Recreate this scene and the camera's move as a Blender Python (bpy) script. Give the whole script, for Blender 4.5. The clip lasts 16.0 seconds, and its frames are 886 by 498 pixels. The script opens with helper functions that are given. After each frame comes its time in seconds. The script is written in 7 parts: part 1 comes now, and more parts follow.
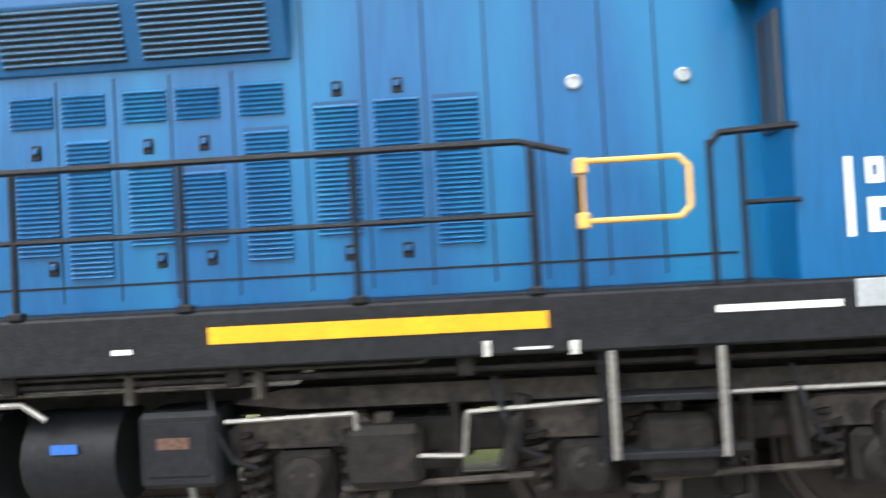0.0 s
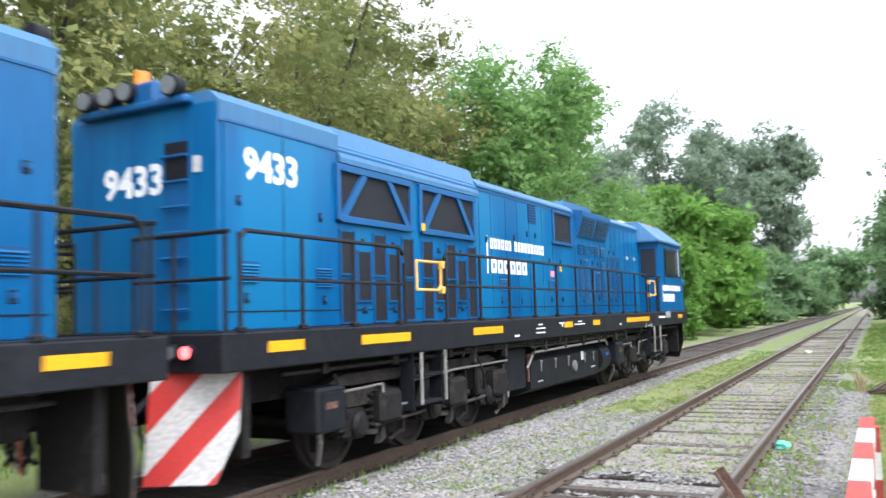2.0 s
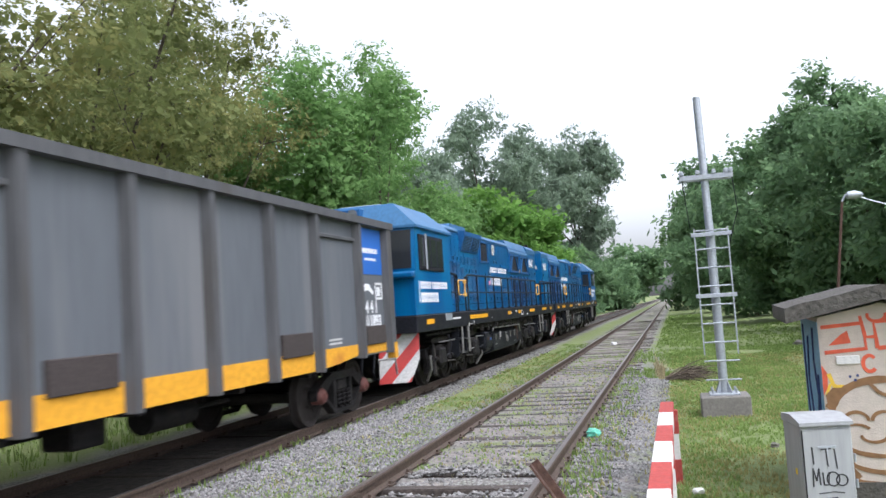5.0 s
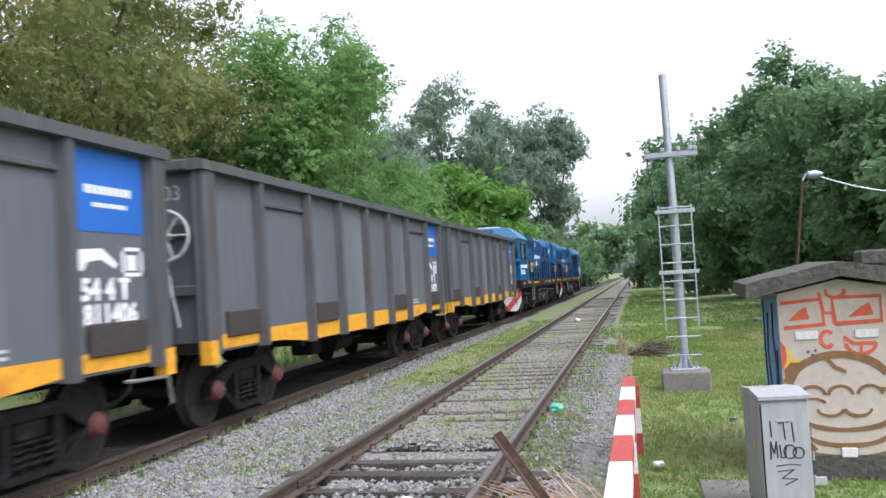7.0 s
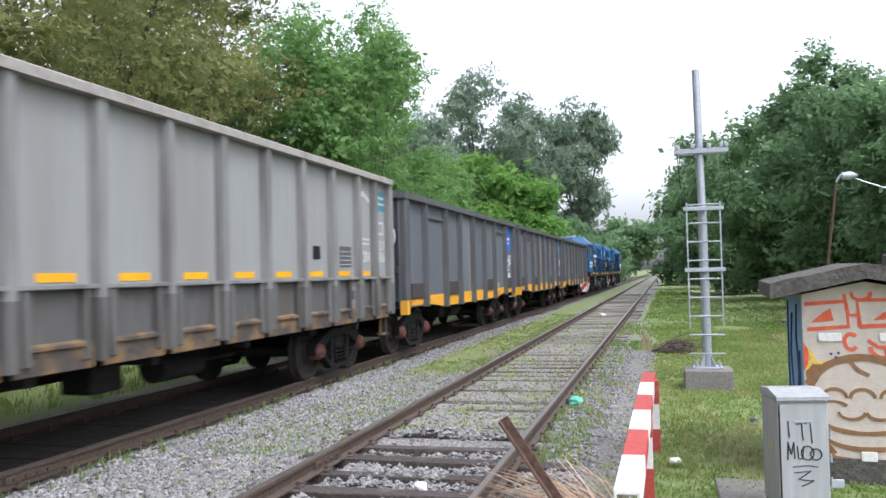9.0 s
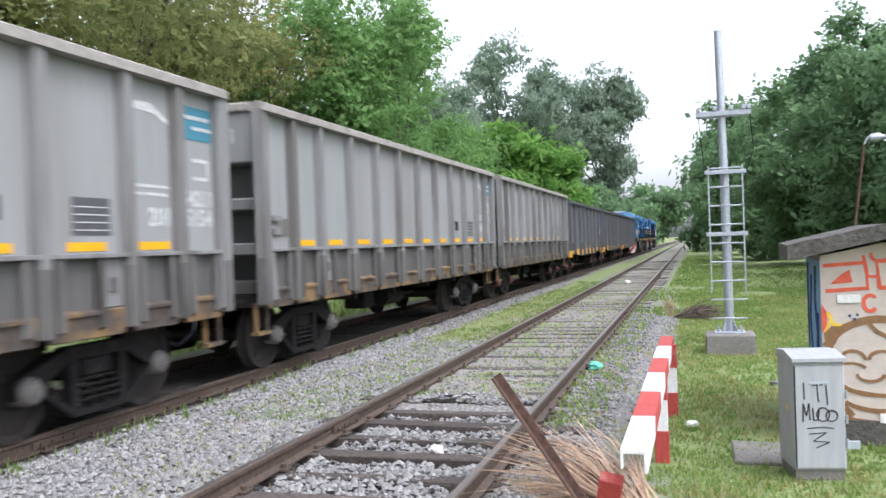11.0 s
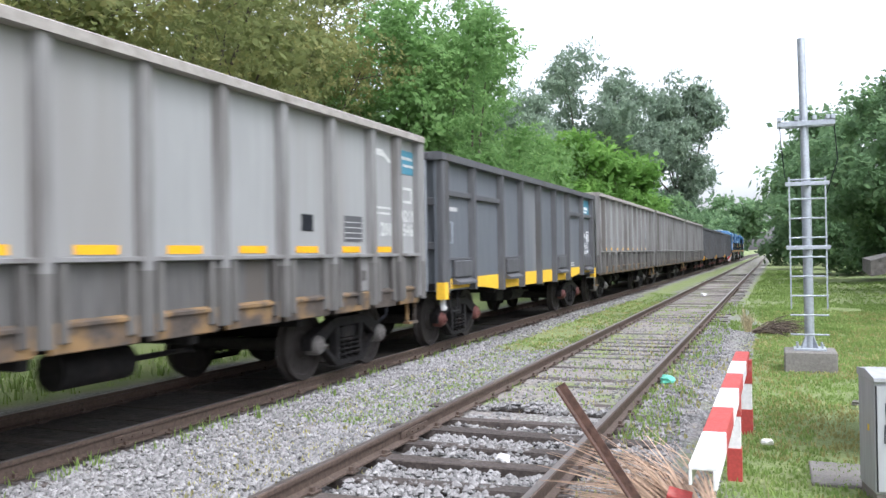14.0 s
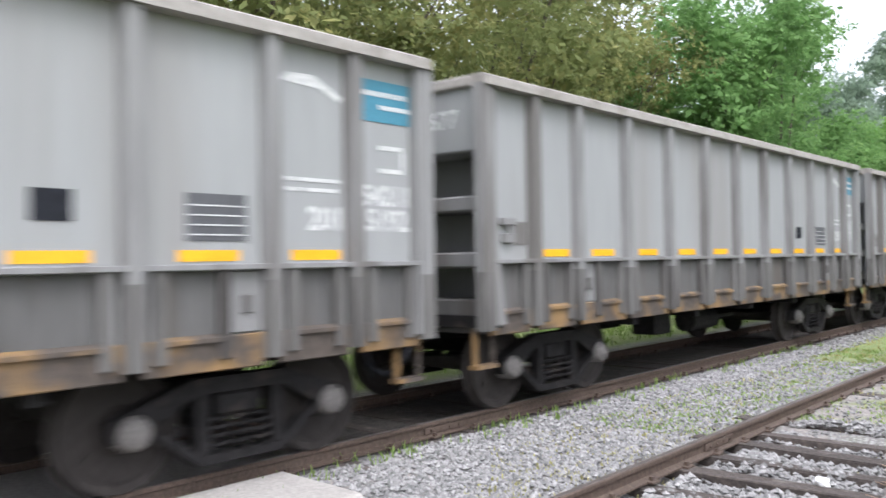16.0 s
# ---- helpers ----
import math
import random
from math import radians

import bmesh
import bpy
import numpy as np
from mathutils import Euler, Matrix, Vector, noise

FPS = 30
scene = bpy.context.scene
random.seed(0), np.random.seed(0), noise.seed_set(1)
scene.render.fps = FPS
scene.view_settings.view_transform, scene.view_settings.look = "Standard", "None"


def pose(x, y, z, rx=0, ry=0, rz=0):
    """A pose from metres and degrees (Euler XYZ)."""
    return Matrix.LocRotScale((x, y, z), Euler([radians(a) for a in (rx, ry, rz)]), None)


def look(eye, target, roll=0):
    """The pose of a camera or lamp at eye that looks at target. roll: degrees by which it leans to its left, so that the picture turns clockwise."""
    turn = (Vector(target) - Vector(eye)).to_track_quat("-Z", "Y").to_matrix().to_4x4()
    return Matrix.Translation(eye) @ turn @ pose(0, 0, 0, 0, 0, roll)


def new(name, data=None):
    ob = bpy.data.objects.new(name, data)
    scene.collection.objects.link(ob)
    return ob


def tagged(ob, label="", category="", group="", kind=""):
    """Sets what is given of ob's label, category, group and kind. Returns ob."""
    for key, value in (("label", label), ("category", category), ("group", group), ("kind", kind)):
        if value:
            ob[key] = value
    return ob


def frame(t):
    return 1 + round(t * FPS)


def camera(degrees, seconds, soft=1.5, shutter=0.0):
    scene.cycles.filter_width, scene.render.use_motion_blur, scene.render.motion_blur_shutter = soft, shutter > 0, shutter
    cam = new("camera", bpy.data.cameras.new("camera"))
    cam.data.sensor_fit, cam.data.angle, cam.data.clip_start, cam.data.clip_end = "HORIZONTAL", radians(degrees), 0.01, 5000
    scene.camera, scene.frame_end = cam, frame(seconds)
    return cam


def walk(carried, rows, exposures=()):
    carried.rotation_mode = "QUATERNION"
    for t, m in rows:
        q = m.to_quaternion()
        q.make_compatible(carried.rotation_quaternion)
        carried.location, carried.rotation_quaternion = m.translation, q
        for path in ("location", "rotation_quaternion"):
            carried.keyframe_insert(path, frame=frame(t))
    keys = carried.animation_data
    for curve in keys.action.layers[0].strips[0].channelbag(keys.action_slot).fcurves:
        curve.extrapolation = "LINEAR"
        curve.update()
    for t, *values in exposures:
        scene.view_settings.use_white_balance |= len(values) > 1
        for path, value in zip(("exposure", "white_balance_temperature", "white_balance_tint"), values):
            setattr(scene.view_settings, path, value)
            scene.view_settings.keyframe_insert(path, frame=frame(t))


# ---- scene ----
cam = camera(55.49, 16.0, soft=1.5, shutter=0.3)
PATH = [
    (0.0, pose(-0.101, -0.038, 1.753, 91.44, 3.08, 93.53)),
    (0.5, pose(-0.098, -0.034, 1.747, 90.91, 1.71, 66.42)),
    (0.7, pose(-0.097, -0.040, 1.743, 91.90, 1.55, 59.50)),
    (1.0, pose(-0.085, -0.034, 1.748, 92.37, 2.37, 48.79)),
    (1.5, pose(-0.066, -0.054, 1.721, 94.33, 5.10, 35.99)),
    (2.0, pose(-0.063, -0.071, 1.686, 94.42, 1.71, 27.47)),
    (2.5, pose(-0.063, -0.062, 1.689, 94.43, 1.58, 22.52)),
    (3.0, pose(-0.060, -0.069, 1.686, 93.98, 3.00, 20.26)),
    (3.5, pose(-0.055, -0.067, 1.682, 93.79, 3.10, 17.76)),
    (4.0, pose(-0.060, -0.028, 1.683, 93.77, 3.45, 16.70)),
    (4.2, pose(-0.065, -0.026, 1.684, 94.10, 3.78, 16.57)),
    (6.5, pose(-0.065, 0.037, 1.672, 93.47, 2.69, 13.44)),
    (7.0, pose(-0.073, 0.038, 1.665, 92.31, 3.37, 13.14)),
    (7.5, pose(-0.086, 0.041, 1.661, 92.12, 2.21, 14.34)),
    (8.0, pose(-0.091, 0.029, 1.659, 92.01, 1.89, 14.76)),
    (8.2, pose(-0.086, 0.016, 1.659, 92.09, 1.83, 14.33)),
    (10.3, pose(0.077, 0.056, 1.614, 90.95, 0.41, 16.35)),
    (10.5, pose(0.078, 0.055, 1.614, 91.45, 0.32, 16.29)),
    (11.0, pose(0.080, 0.053, 1.607, 89.69, 1.96, 16.78)),
    (11.5, pose(0.087, 0.051, 1.616, 94.12, 0.57, 22.11)),
    (12.0, pose(0.099, 0.044, 1.619, 92.39, -0.05, 19.17)),
    (12.5, pose(0.107, 0.033, 1.614, 90.81, 1.19, 17.79)),
    (13.0, pose(0.099, 0.053, 1.603, 90.90, 0.89, 19.49)),
    (13.5, pose(0.100, 0.048, 1.604, 90.09, 1.23, 21.76)),
    (14.0, pose(0.107, 0.034, 1.606, 90.38, 0.97, 21.70)),
    (14.5, pose(0.097, 0.029, 1.606, 90.38, 1.08, 23.52)),
    (15.0, pose(0.085, 0.028, 1.619, 90.48, 2.40, 29.10)),
    (15.5, pose(0.086, 0.019, 1.627, 90.36, 1.85, 35.92)),
    (16.0, pose(0.077, 0.022, 1.643, 90.70, 0.90, 41.55)),
]
# seconds, stops, kelvin, tint
EXPOSURE = [(0.0, 1.2, 6520, 8), (0.5, 1.96, 6560, 7), (1.0, 1.8, 6520, 8), (1.5, 1.82, 6290, 11), (2.0, 1.2, 6090, 12), (2.5, 0.95, 5990, 13),
            (3.0, 0.85, 5990, 14), (4.0, 0.8, 5990, 14), (6.5, 0.5, 5940, 14), (7.0, 0.65, 5940, 14), (8.0, 0.75, 5940, 14), (10.5, 0.70, 5940, 14), (11.0, 0.88, 5940, 14),
            (11.5, 0.42, 5940, 14), (12.0, 0.38, 5940, 14), (12.5, 0.85, 5940, 14), (13.0, 0.98, 5940, 14), (14.0, 1.0, 5940, 14), (16.0, 1.04, 6010, 14)]
walk(cam, PATH, EXPOSURE)

# ---- light: an even overcast sky ----
world = bpy.data.worlds.new("world")
scene.world = world
world.use_nodes = True
wn = world.node_tree
sky = wn.nodes.new("ShaderNodeTexSky")
sky.sky_type, sky.sun_disc = "NISHITA", False
sky.sun_elevation, sky.sun_rotation = radians(58), radians(120)
sky.dust_density, sky.air_density = 4.0, 1.0
pale = wn.nodes.new("ShaderNodeHueSaturation")
pale.inputs["Saturation"].default_value, pale.inputs["Value"].default_value = 0.18, 1.52
wn.links.new(sky.outputs[0], pale.inputs["Color"])
wn.links.new(pale.outputs[0], wn.nodes["Background"].inputs[0])
wn.nodes["Background"].inputs[1].default_value = 0.15

sun = new("sun", bpy.data.lights.new("sun", "SUN"))
sun.data.energy, sun.data.angle, sun.data.color = 0.5, radians(25), (1.0, 0.985, 0.97)
sun.matrix_world = look((20, -14, 40), (0, 0, 0))


# ---- materials ----
def material(name, base, rough=0.7, metal=0.0, vary=0.25, fine=40.0, coarse=1.5, stain=None, stain_at=0.62,
             bump=0.15, bump_scale=60.0, island=0.0, each=0.0, streak=False, coat=0.0):
    """A surface with fine grain, large patches of a second colour and a little relief."""
    m = bpy.data.materials.new(name)
    m.use_nodes = True
    n, l = m.node_tree.nodes, m.node_tree.links
    b = n["Principled BSDF"]
    b.inputs["Roughness"].default_value, b.inputs["Metallic"].default_value = rough, metal
    b.inputs["Coat Weight"].default_value = coat
    co = n.new("ShaderNodeTexCoord")
    where = co.outputs["Object"]
    if streak:
        mp = n.new("ShaderNodeMapping")
        mp.inputs["Scale"].default_value = (1.0, 1.0, 0.12)
        l.new(where, mp.inputs["Vector"])
        where = mp.outputs[0]

    def noise_at(scale, detail):
        t = n.new("ShaderNodeTexNoise")
        t.inputs["Scale"].default_value, t.inputs["Detail"].default_value = scale, detail
        l.new(where, t.inputs["Vector"])
        return t

    def ramp(source, stops):
        r = n.new("ShaderNodeValToRGB")
        r.color_ramp.elements[0].position, r.color_ramp.elements[0].color = stops[0][0], (*stops[0][1], 1)
        r.color_ramp.elements[1].position, r.color_ramp.elements[1].color = stops[1][0], (*stops[1][1], 1)
        l.new(source, r.inputs[0])
        return r.outputs[0]

    def mixed(kind, factor, a, c):
        x = n.new("ShaderNodeMix")
        x.data_type, x.blend_type = "RGBA", kind
        if isinstance(factor, float):
            x.inputs[0].default_value = factor
        else:
            l.new(factor, x.inputs[0])
        for socket, value in ((x.inputs[6], a), (x.inputs[7], c)):
            if isinstance(value, tuple):
                socket.default_value = (*value, 1)
            else:
                l.new(value, socket)
        return x.outputs[2]

    grain = noise_at(fine, 5)
    patch = noise_at(coarse, 4)
    dark = tuple(v * (1 - vary) for v in base)
    light = tuple(min(1.0, v * (1 + vary)) for v in base)
    colour = ramp(grain.outputs[0], ((0.3, dark), (0.7, light)))
    if stain:
        k = n.new("ShaderNodeMapRange")
        k.inputs[1].default_value, k.inputs[2].default_value = stain_at, stain_at + 0.14
        l.new(patch.outputs[0], k.inputs[0])
        colour = mixed("MIX", k.outputs[0], colour, stain)
    else:
        colour = mixed("MULTIPLY", 0.6, colour, ramp(patch.outputs[0], ((0.3, (0.75, 0.75, 0.75)), (0.7, (1.0, 1.0, 1.0)))))
    if each or island:
        if each:
            o = n.new("ShaderNodeObjectInfo").outputs["Random"]
        else:
            o = n.new("ShaderNodeNewGeometry").outputs["Random Per Island"]
        a = 1 - (each or island)
        colour = mixed("MULTIPLY", 1.0, colour, ramp(o, ((0.0, (a, a, a)), (1.0, (1.0, 1.0, 1.0)))))
    l.new(colour, b.inputs["Base Color"])
    rr = n.new("ShaderNodeMapRange")
    rr.inputs[3].default_value, rr.inputs[4].default_value = max(0.05, rough - 0.12), min(1.0, rough + 0.12)
    l.new(patch.outputs[0], rr.inputs[0])
    l.new(rr.outputs[0], b.inputs["Roughness"])
    if bump:
        bn, tx = n.new("ShaderNodeBump"), noise_at(bump_scale, 6)
        bn.inputs["Strength"].default_value, bn.inputs["Distance"].default_value = bump, 0.02
        l.new(tx.outputs[0], bn.inputs["Height"])
        l.new(bn.outputs[0], b.inputs["Normal"])
    return m


def leaf_material(name, base, second):
    m = bpy.data.materials.new(name)
    m.use_nodes = True
    n, l = m.node_tree.nodes, m.node_tree.links
    b = n["Principled BSDF"]
    b.inputs["Roughness"].default_value = 0.6
    b.inputs["Specular IOR Level"].default_value = 0.15
    g = n.new("ShaderNodeNewGeometry")
    r = n.new("ShaderNodeValToRGB")
    r.color_ramp.elements[0].color = (*[v * 0.78 for v in base], 1)
    r.color_ramp.elements[1].color = (*second, 1)
    mid = r.color_ramp.elements.new(0.5)
    mid.color = (*base, 1)
    patch = n.new("ShaderNodeTexNoise")
    patch.inputs["Scale"].default_value, patch.inputs["Detail"].default_value = 0.55, 4
    l.new(g.outputs["Position"], patch.inputs["Vector"])
    wide = n.new("ShaderNodeMapRange")
    wide.inputs[1].default_value, wide.inputs[2].default_value = 0.32, 0.68
    l.new(patch.outputs[0], wide.inputs[0])
    blend = n.new("ShaderNodeMix")
    blend.inputs[0].default_value = 0.4
    l.new(wide.outputs[0], blend.inputs[2])
    l.new(g.outputs["Random Per Island"], blend.inputs[3])
    l.new(blend.outputs[0], r.inputs[0])
    l.new(r.outputs[0], b.inputs["Base Color"])
    tr = n.new("ShaderNodeBsdfTranslucent")
    l.new(r.outputs[0], tr.inputs[0])
    mx = n.new("ShaderNodeMixShader")
    mx.inputs[0].default_value = 0.58
    l.new(b.outputs[0], mx.inputs[1])
    l.new(tr.outputs[0], mx.inputs[2])
    l.new(mx.outputs[0], n["Material Output"].inputs[0])
    return m


def glow_material(name, colour, strength):
    m = bpy.data.materials.new(name)
    m.use_nodes = True
    b = m.node_tree.nodes["Principled BSDF"]
    b.inputs["Base Color"].default_value = (*colour, 1)
    b.inputs["Emission Color"].default_value = (*colour, 1)
    b.inputs["Emission Strength"].default_value = strength
    return m


BLUE = material("blue_enamel", (0.001, 0.086, 0.246), 0.32, vary=0.12, fine=22, coarse=0.9, stain=(0.003, 0.135, 0.31), stain_at=0.48, bump=0.06, bump_scale=5, streak=True, coat=0.0)
# roof blue, lightened in colour for the sky it reflects
BLUE_ROOF = material("sky_paled_blue_enamel", (0.035, 0.130, 0.265), 0.45, vary=0.15, fine=20, coarse=0.9, stain=(0.055, 0.145, 0.27), bump=0.05, streak=True)
BLUE_FRAME = material("grille_blue", (0.002, 0.085, 0.25), 0.5, vary=0.1, bump=0.05)
BLUE.node_tree.nodes["Principled BSDF"].inputs["Specular IOR Level"].default_value = 0.4
BLACK = material("sooty_black_paint", (0.011, 0.012, 0.016), 0.55, vary=0.35, fine=18, coarse=2.0, stain=(0.020, 0.021, 0.026), bump=0.2)
UNDER = material("grimy_running_gear", (0.013, 0.012, 0.012), 0.7, vary=0.45, fine=14, coarse=5.0, stain=(0.036, 0.030, 0.026), stain_at=0.58, bump=0.3)
MESH = material("dark_grille_mesh", (0.018, 0.02, 0.026), 0.6, vary=0.5, fine=120, bump=0.5, bump_scale=160)
YELLOW = material("safety_yellow_paint", (0.76, 0.37, 0.003), 0.5, vary=0.08, coarse=4, bump=0.05)
ORANGE = material("gate_orange_paint", (0.80, 0.44, 0.10), 0.5, vary=0.1, bump=0.05)
WHITE = material("white_lettering_paint", (0.80, 0.81, 0.82), 0.6, vary=0.06, bump=0.0)
FADED = material("faded_white_paint", (0.50, 0.50, 0.485), 0.7, vary=0.25, fine=30, bump=0.0)
RED = material("signal_red_paint", (0.42, 0.03, 0.025), 0.55, vary=0.15, bump=0.05, stain=(0.35, 0.06, 0.04))
BAR_RED = material("weathered_red_paint", (0.38, 0.05, 0.04), 0.65, vary=0.2, coarse=9, stain=(0.42, 0.17, 0.14), bump=0.2)
BAR_WHITE = material("weathered_white_paint", (0.70, 0.69, 0.67), 0.65, vary=0.1, coarse=9, stain=(0.55, 0.5, 0.45), stain_at=0.66, bump=0.2)
STEEL_PIPE = material("bare_grey_pipe", (0.30, 0.29, 0.28), 0.45, 0.6, vary=0.3, bump=0.1)
GLASS_DARK = material("tinted_cab_glass", (0.025, 0.028, 0.032), 0.08, vary=0.1, bump=0.0)
LAMP_GLASS = material("lamp_lens", (0.16, 0.17, 0.18), 0.08, vary=0.1, bump=0.0)
TAIL = glow_material("red_marker_light", (1.0, 0.06, 0.06), 4.0)
BEACON = material("amber_beacon_plastic", (0.75, 0.25, 0.03), 0.3, vary=0.05, bump=0.0)
WAGON_DARK = material("slate_grey_wagon_paint", (0.102, 0.112, 0.124), 0.6, vary=0.10, fine=12, coarse=1.1, stain=(0.155, 0.16, 0.166), stain_at=0.58, bump=0.08, bump_scale=6, streak=True)
WAGON_RIB = material("grimy_wagon_ribs", (0.070, 0.071, 0.075), 0.65, vary=0.2, fine=14, coarse=2.2, stain=(0.06, 0.055, 0.05), bump=0.12, streak=True)
WAGON_LIGHT = material("pale_grey_wagon_paint", (0.248, 0.252, 0.246), 0.65, vary=0.06, fine=10, coarse=0.9, stain=(0.215, 0.21, 0.20), stain_at=0.56, bump=0.06, bump_scale=6, streak=True)
WAGON_LIGHT_RIB = material("dusty_pale_ribs", (0.185, 0.182, 0.176), 0.7, vary=0.15, fine=14, coarse=2.4, stain=(0.115, 0.107, 0.098), stain_at=0.5, bump=0.12, streak=True)
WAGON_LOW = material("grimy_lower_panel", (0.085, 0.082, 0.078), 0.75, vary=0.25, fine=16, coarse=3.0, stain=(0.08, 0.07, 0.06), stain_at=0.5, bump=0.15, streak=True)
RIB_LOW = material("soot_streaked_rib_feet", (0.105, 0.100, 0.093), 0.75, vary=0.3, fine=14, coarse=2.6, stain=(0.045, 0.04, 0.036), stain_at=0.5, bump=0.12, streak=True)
WAGON_SILL = material("rusty_stained_sill", (0.062, 0.049, 0.039), 0.8, vary=0.35, fine=16, coarse=2.6, stain=(0.20, 0.122, 0.050), stain_at=0.47, bump=0.2)
WAGON_YELLOW = material("dulled_orange_band", (0.68, 0.33, 0.02), 0.6, vary=0.15, fine=14, coarse=1.6, stain=(0.50, 0.20, 0.02), stain_at=0.55, bump=0.08)
WAGON_YELLOW_NEW = material("bright_yellow_band", (0.78, 0.47, 0.03), 0.6, vary=0.10, fine=14, coarse=1.6, bump=0.08)
PANEL_BLUE = material("blue_panel_paint", (0.02, 0.13, 0.48), 0.55, vary=0.08, bump=0.04)
PANEL_TEAL = material("faded_teal_panel_paint", (0.05, 0.19, 0.26), 0.65, vary=0.15, bump=0.04)
RUST_DOOR = material("brown_rusted_flap", (0.045, 0.035, 0.032), 0.75, vary=0.3, bump=0.25)
WHEEL = material("dusty_wheel_steel", (0.042, 0.037, 0.034), 0.7, 0.2, vary=0.2, fine=10, coarse=4, bump=0.1)
HUB_RED = material("red_bearing_cap", (0.13, 0.045, 0.036), 0.65, vary=0.35, bump=0.1)
HUB_GREY = material("grey_bearing_cap", (0.14, 0.13, 0.12), 0.6, vary=0.3, bump=0.1)
RAIL = material("brown_rail_steel", (0.095, 0.068, 0.052), 0.65, 0.3, vary=0.3, fine=30, coarse=5, stain=(0.13, 0.085, 0.06), bump=0.2)
RAIL_TOP = material("worn_rail_head", (0.22, 0.19, 0.17), 0.4, 0.7, vary=0.2, fine=30, coarse=5, bump=0.05)
TIMBER = material("weathered_sleeper_timber", (0.070, 0.056, 0.047), 0.9, vary=0.45, fine=26, coarse=4, stain=(0.19, 0.165, 0.145), bump=0.5, bump_scale=30, each=0.35)
STONE = material("grey_ballast_stone", (0.31, 0.302, 0.29), 0.9, vary=0.2, fine=30, coarse=6, bump=0.3, island=0.55)
GALV = material("galvanised_steel", (0.42, 0.45, 0.49), 0.5, 0.5, vary=0.12, fine=30, coarse=4, bump=0.06)
CONCRETE = material("rough_concrete", (0.185, 0.172, 0.155), 0.9, vary=0.2, fine=30, coarse=2.5, stain=(0.14, 0.13, 0.115), bump=0.4)
CONCRETE_DARK = material("mossy_dark_concrete", (0.082, 0.076, 0.066), 0.9, vary=0.4, fine=24, coarse=6, stain=(0.075, 0.07, 0.06), stain_at=0.52, bump=0.7, bump_scale=30)
PLASTER = material("cream_painted_plaster", (0.52, 0.455, 0.395), 0.85, vary=0.08, fine=14, coarse=1.6, stain=(0.42, 0.36, 0.31), bump=0.25)
PAINT_RED = material("spray_paint_red", (0.66, 0.11, 0.05), 0.7, vary=0.15, fine=14, bump=0.05)
PAINT_BROWN = material("spray_paint_brown", (0.23, 0.12, 0.05), 0.7, vary=0.2, fine=14, bump=0.05)
PAINT_YELLOW = material("spray_paint_yellow", (0.78, 0.52, 0.05), 0.7, vary=0.1, bump=0.05)
PAINT_BLUE = material("spray_paint_light_blue", (0.22, 0.42, 0.62), 0.7, vary=0.15, coarse=5, bump=0.05)
PAINT_NAVY = material("spray_paint_dark_blue", (0.03, 0.05, 0.16), 0.7, vary=0.2, bump=0.05)
PAINT_BLACK = material("black_marker_ink", (0.03, 0.03, 0.035), 0.6, vary=0.2, bump=0.0)
CABINET = material("grey_cabinet_paint", (0.33, 0.34, 0.345), 0.6, vary=0.1, fine=20, coarse=3, stain=(0.27, 0.26, 0.24), stain_at=0.6, bump=0.08, streak=True)
RUST = material("rusted_iron", (0.085, 0.045, 0.033), 0.85, vary=0.35, fine=40, coarse=8, stain=(0.20, 0.11, 0.07), bump=0.4)
STRAW = material("dry_palm_frond", (0.60, 0.42, 0.29), 0.8, vary=0.2, fine=30, bump=0.1, island=0.5)
STRAW_PALE = material("dry_grass_straw", (0.55, 0.47, 0.27), 0.85, vary=0.2, fine=30, bump=0.0, island=0.5)
BARK = material("grey_brown_bark", (0.085, 0.068, 0.05), 0.9, vary=0.35, fine=14, coarse=3, bump=0.6, bump_scale=18)
RIM_DUST = material("dusty_beige_rim", (0.27, 0.25, 0.225), 0.8, vary=0.2, fine=14, coarse=2.4, stain=(0.17, 0.15, 0.13), stain_at=0.55, bump=0.12)
CAST_DUST = material("dusty_cast_iron", (0.045, 0.040, 0.036), 0.75, vary=0.4, fine=18, coarse=6.0, stain=(0.016, 0.015, 0.015), stain_at=0.5, bump=0.3)
PLASTIC_GREEN = material("crumpled_green_plastic", (0.10, 0.42, 0.30), 0.35, vary=0.2, bump=0.2)
PAPER = material("white_litter", (0.75, 0.74, 0.72), 0.8, vary=0.1, bump=0.1)
LEAF_OLIVE = leaf_material("olive_gold_leaves", (0.205, 0.238, 0.088), (0.37, 0.335, 0.13))
LEAF_GREEN = leaf_material("fresh_green_leaves", (0.180, 0.315, 0.105), (0.265, 0.42, 0.15))
LEAF_LIME = leaf_material("light_green_leaves", (0.155, 0.30, 0.065), (0.23, 0.39, 0.09))
LEAF_GREY = leaf_material("grey_green_leaves", (0.215, 0.285, 0.205), (0.31, 0.39, 0.28))
LEAF_DARK = leaf_material("dark_green_leaves", (0.160, 0.262, 0.130), (0.25, 0.37, 0.175))
GRASS = leaf_material("grass_blades", (0.225, 0.325, 0.095), (0.36, 0.45, 0.16))
GRASS_DRY = leaf_material("yellowed_grass_blades", (0.36, 0.34, 0.14), (0.52, 0.46, 0.25))


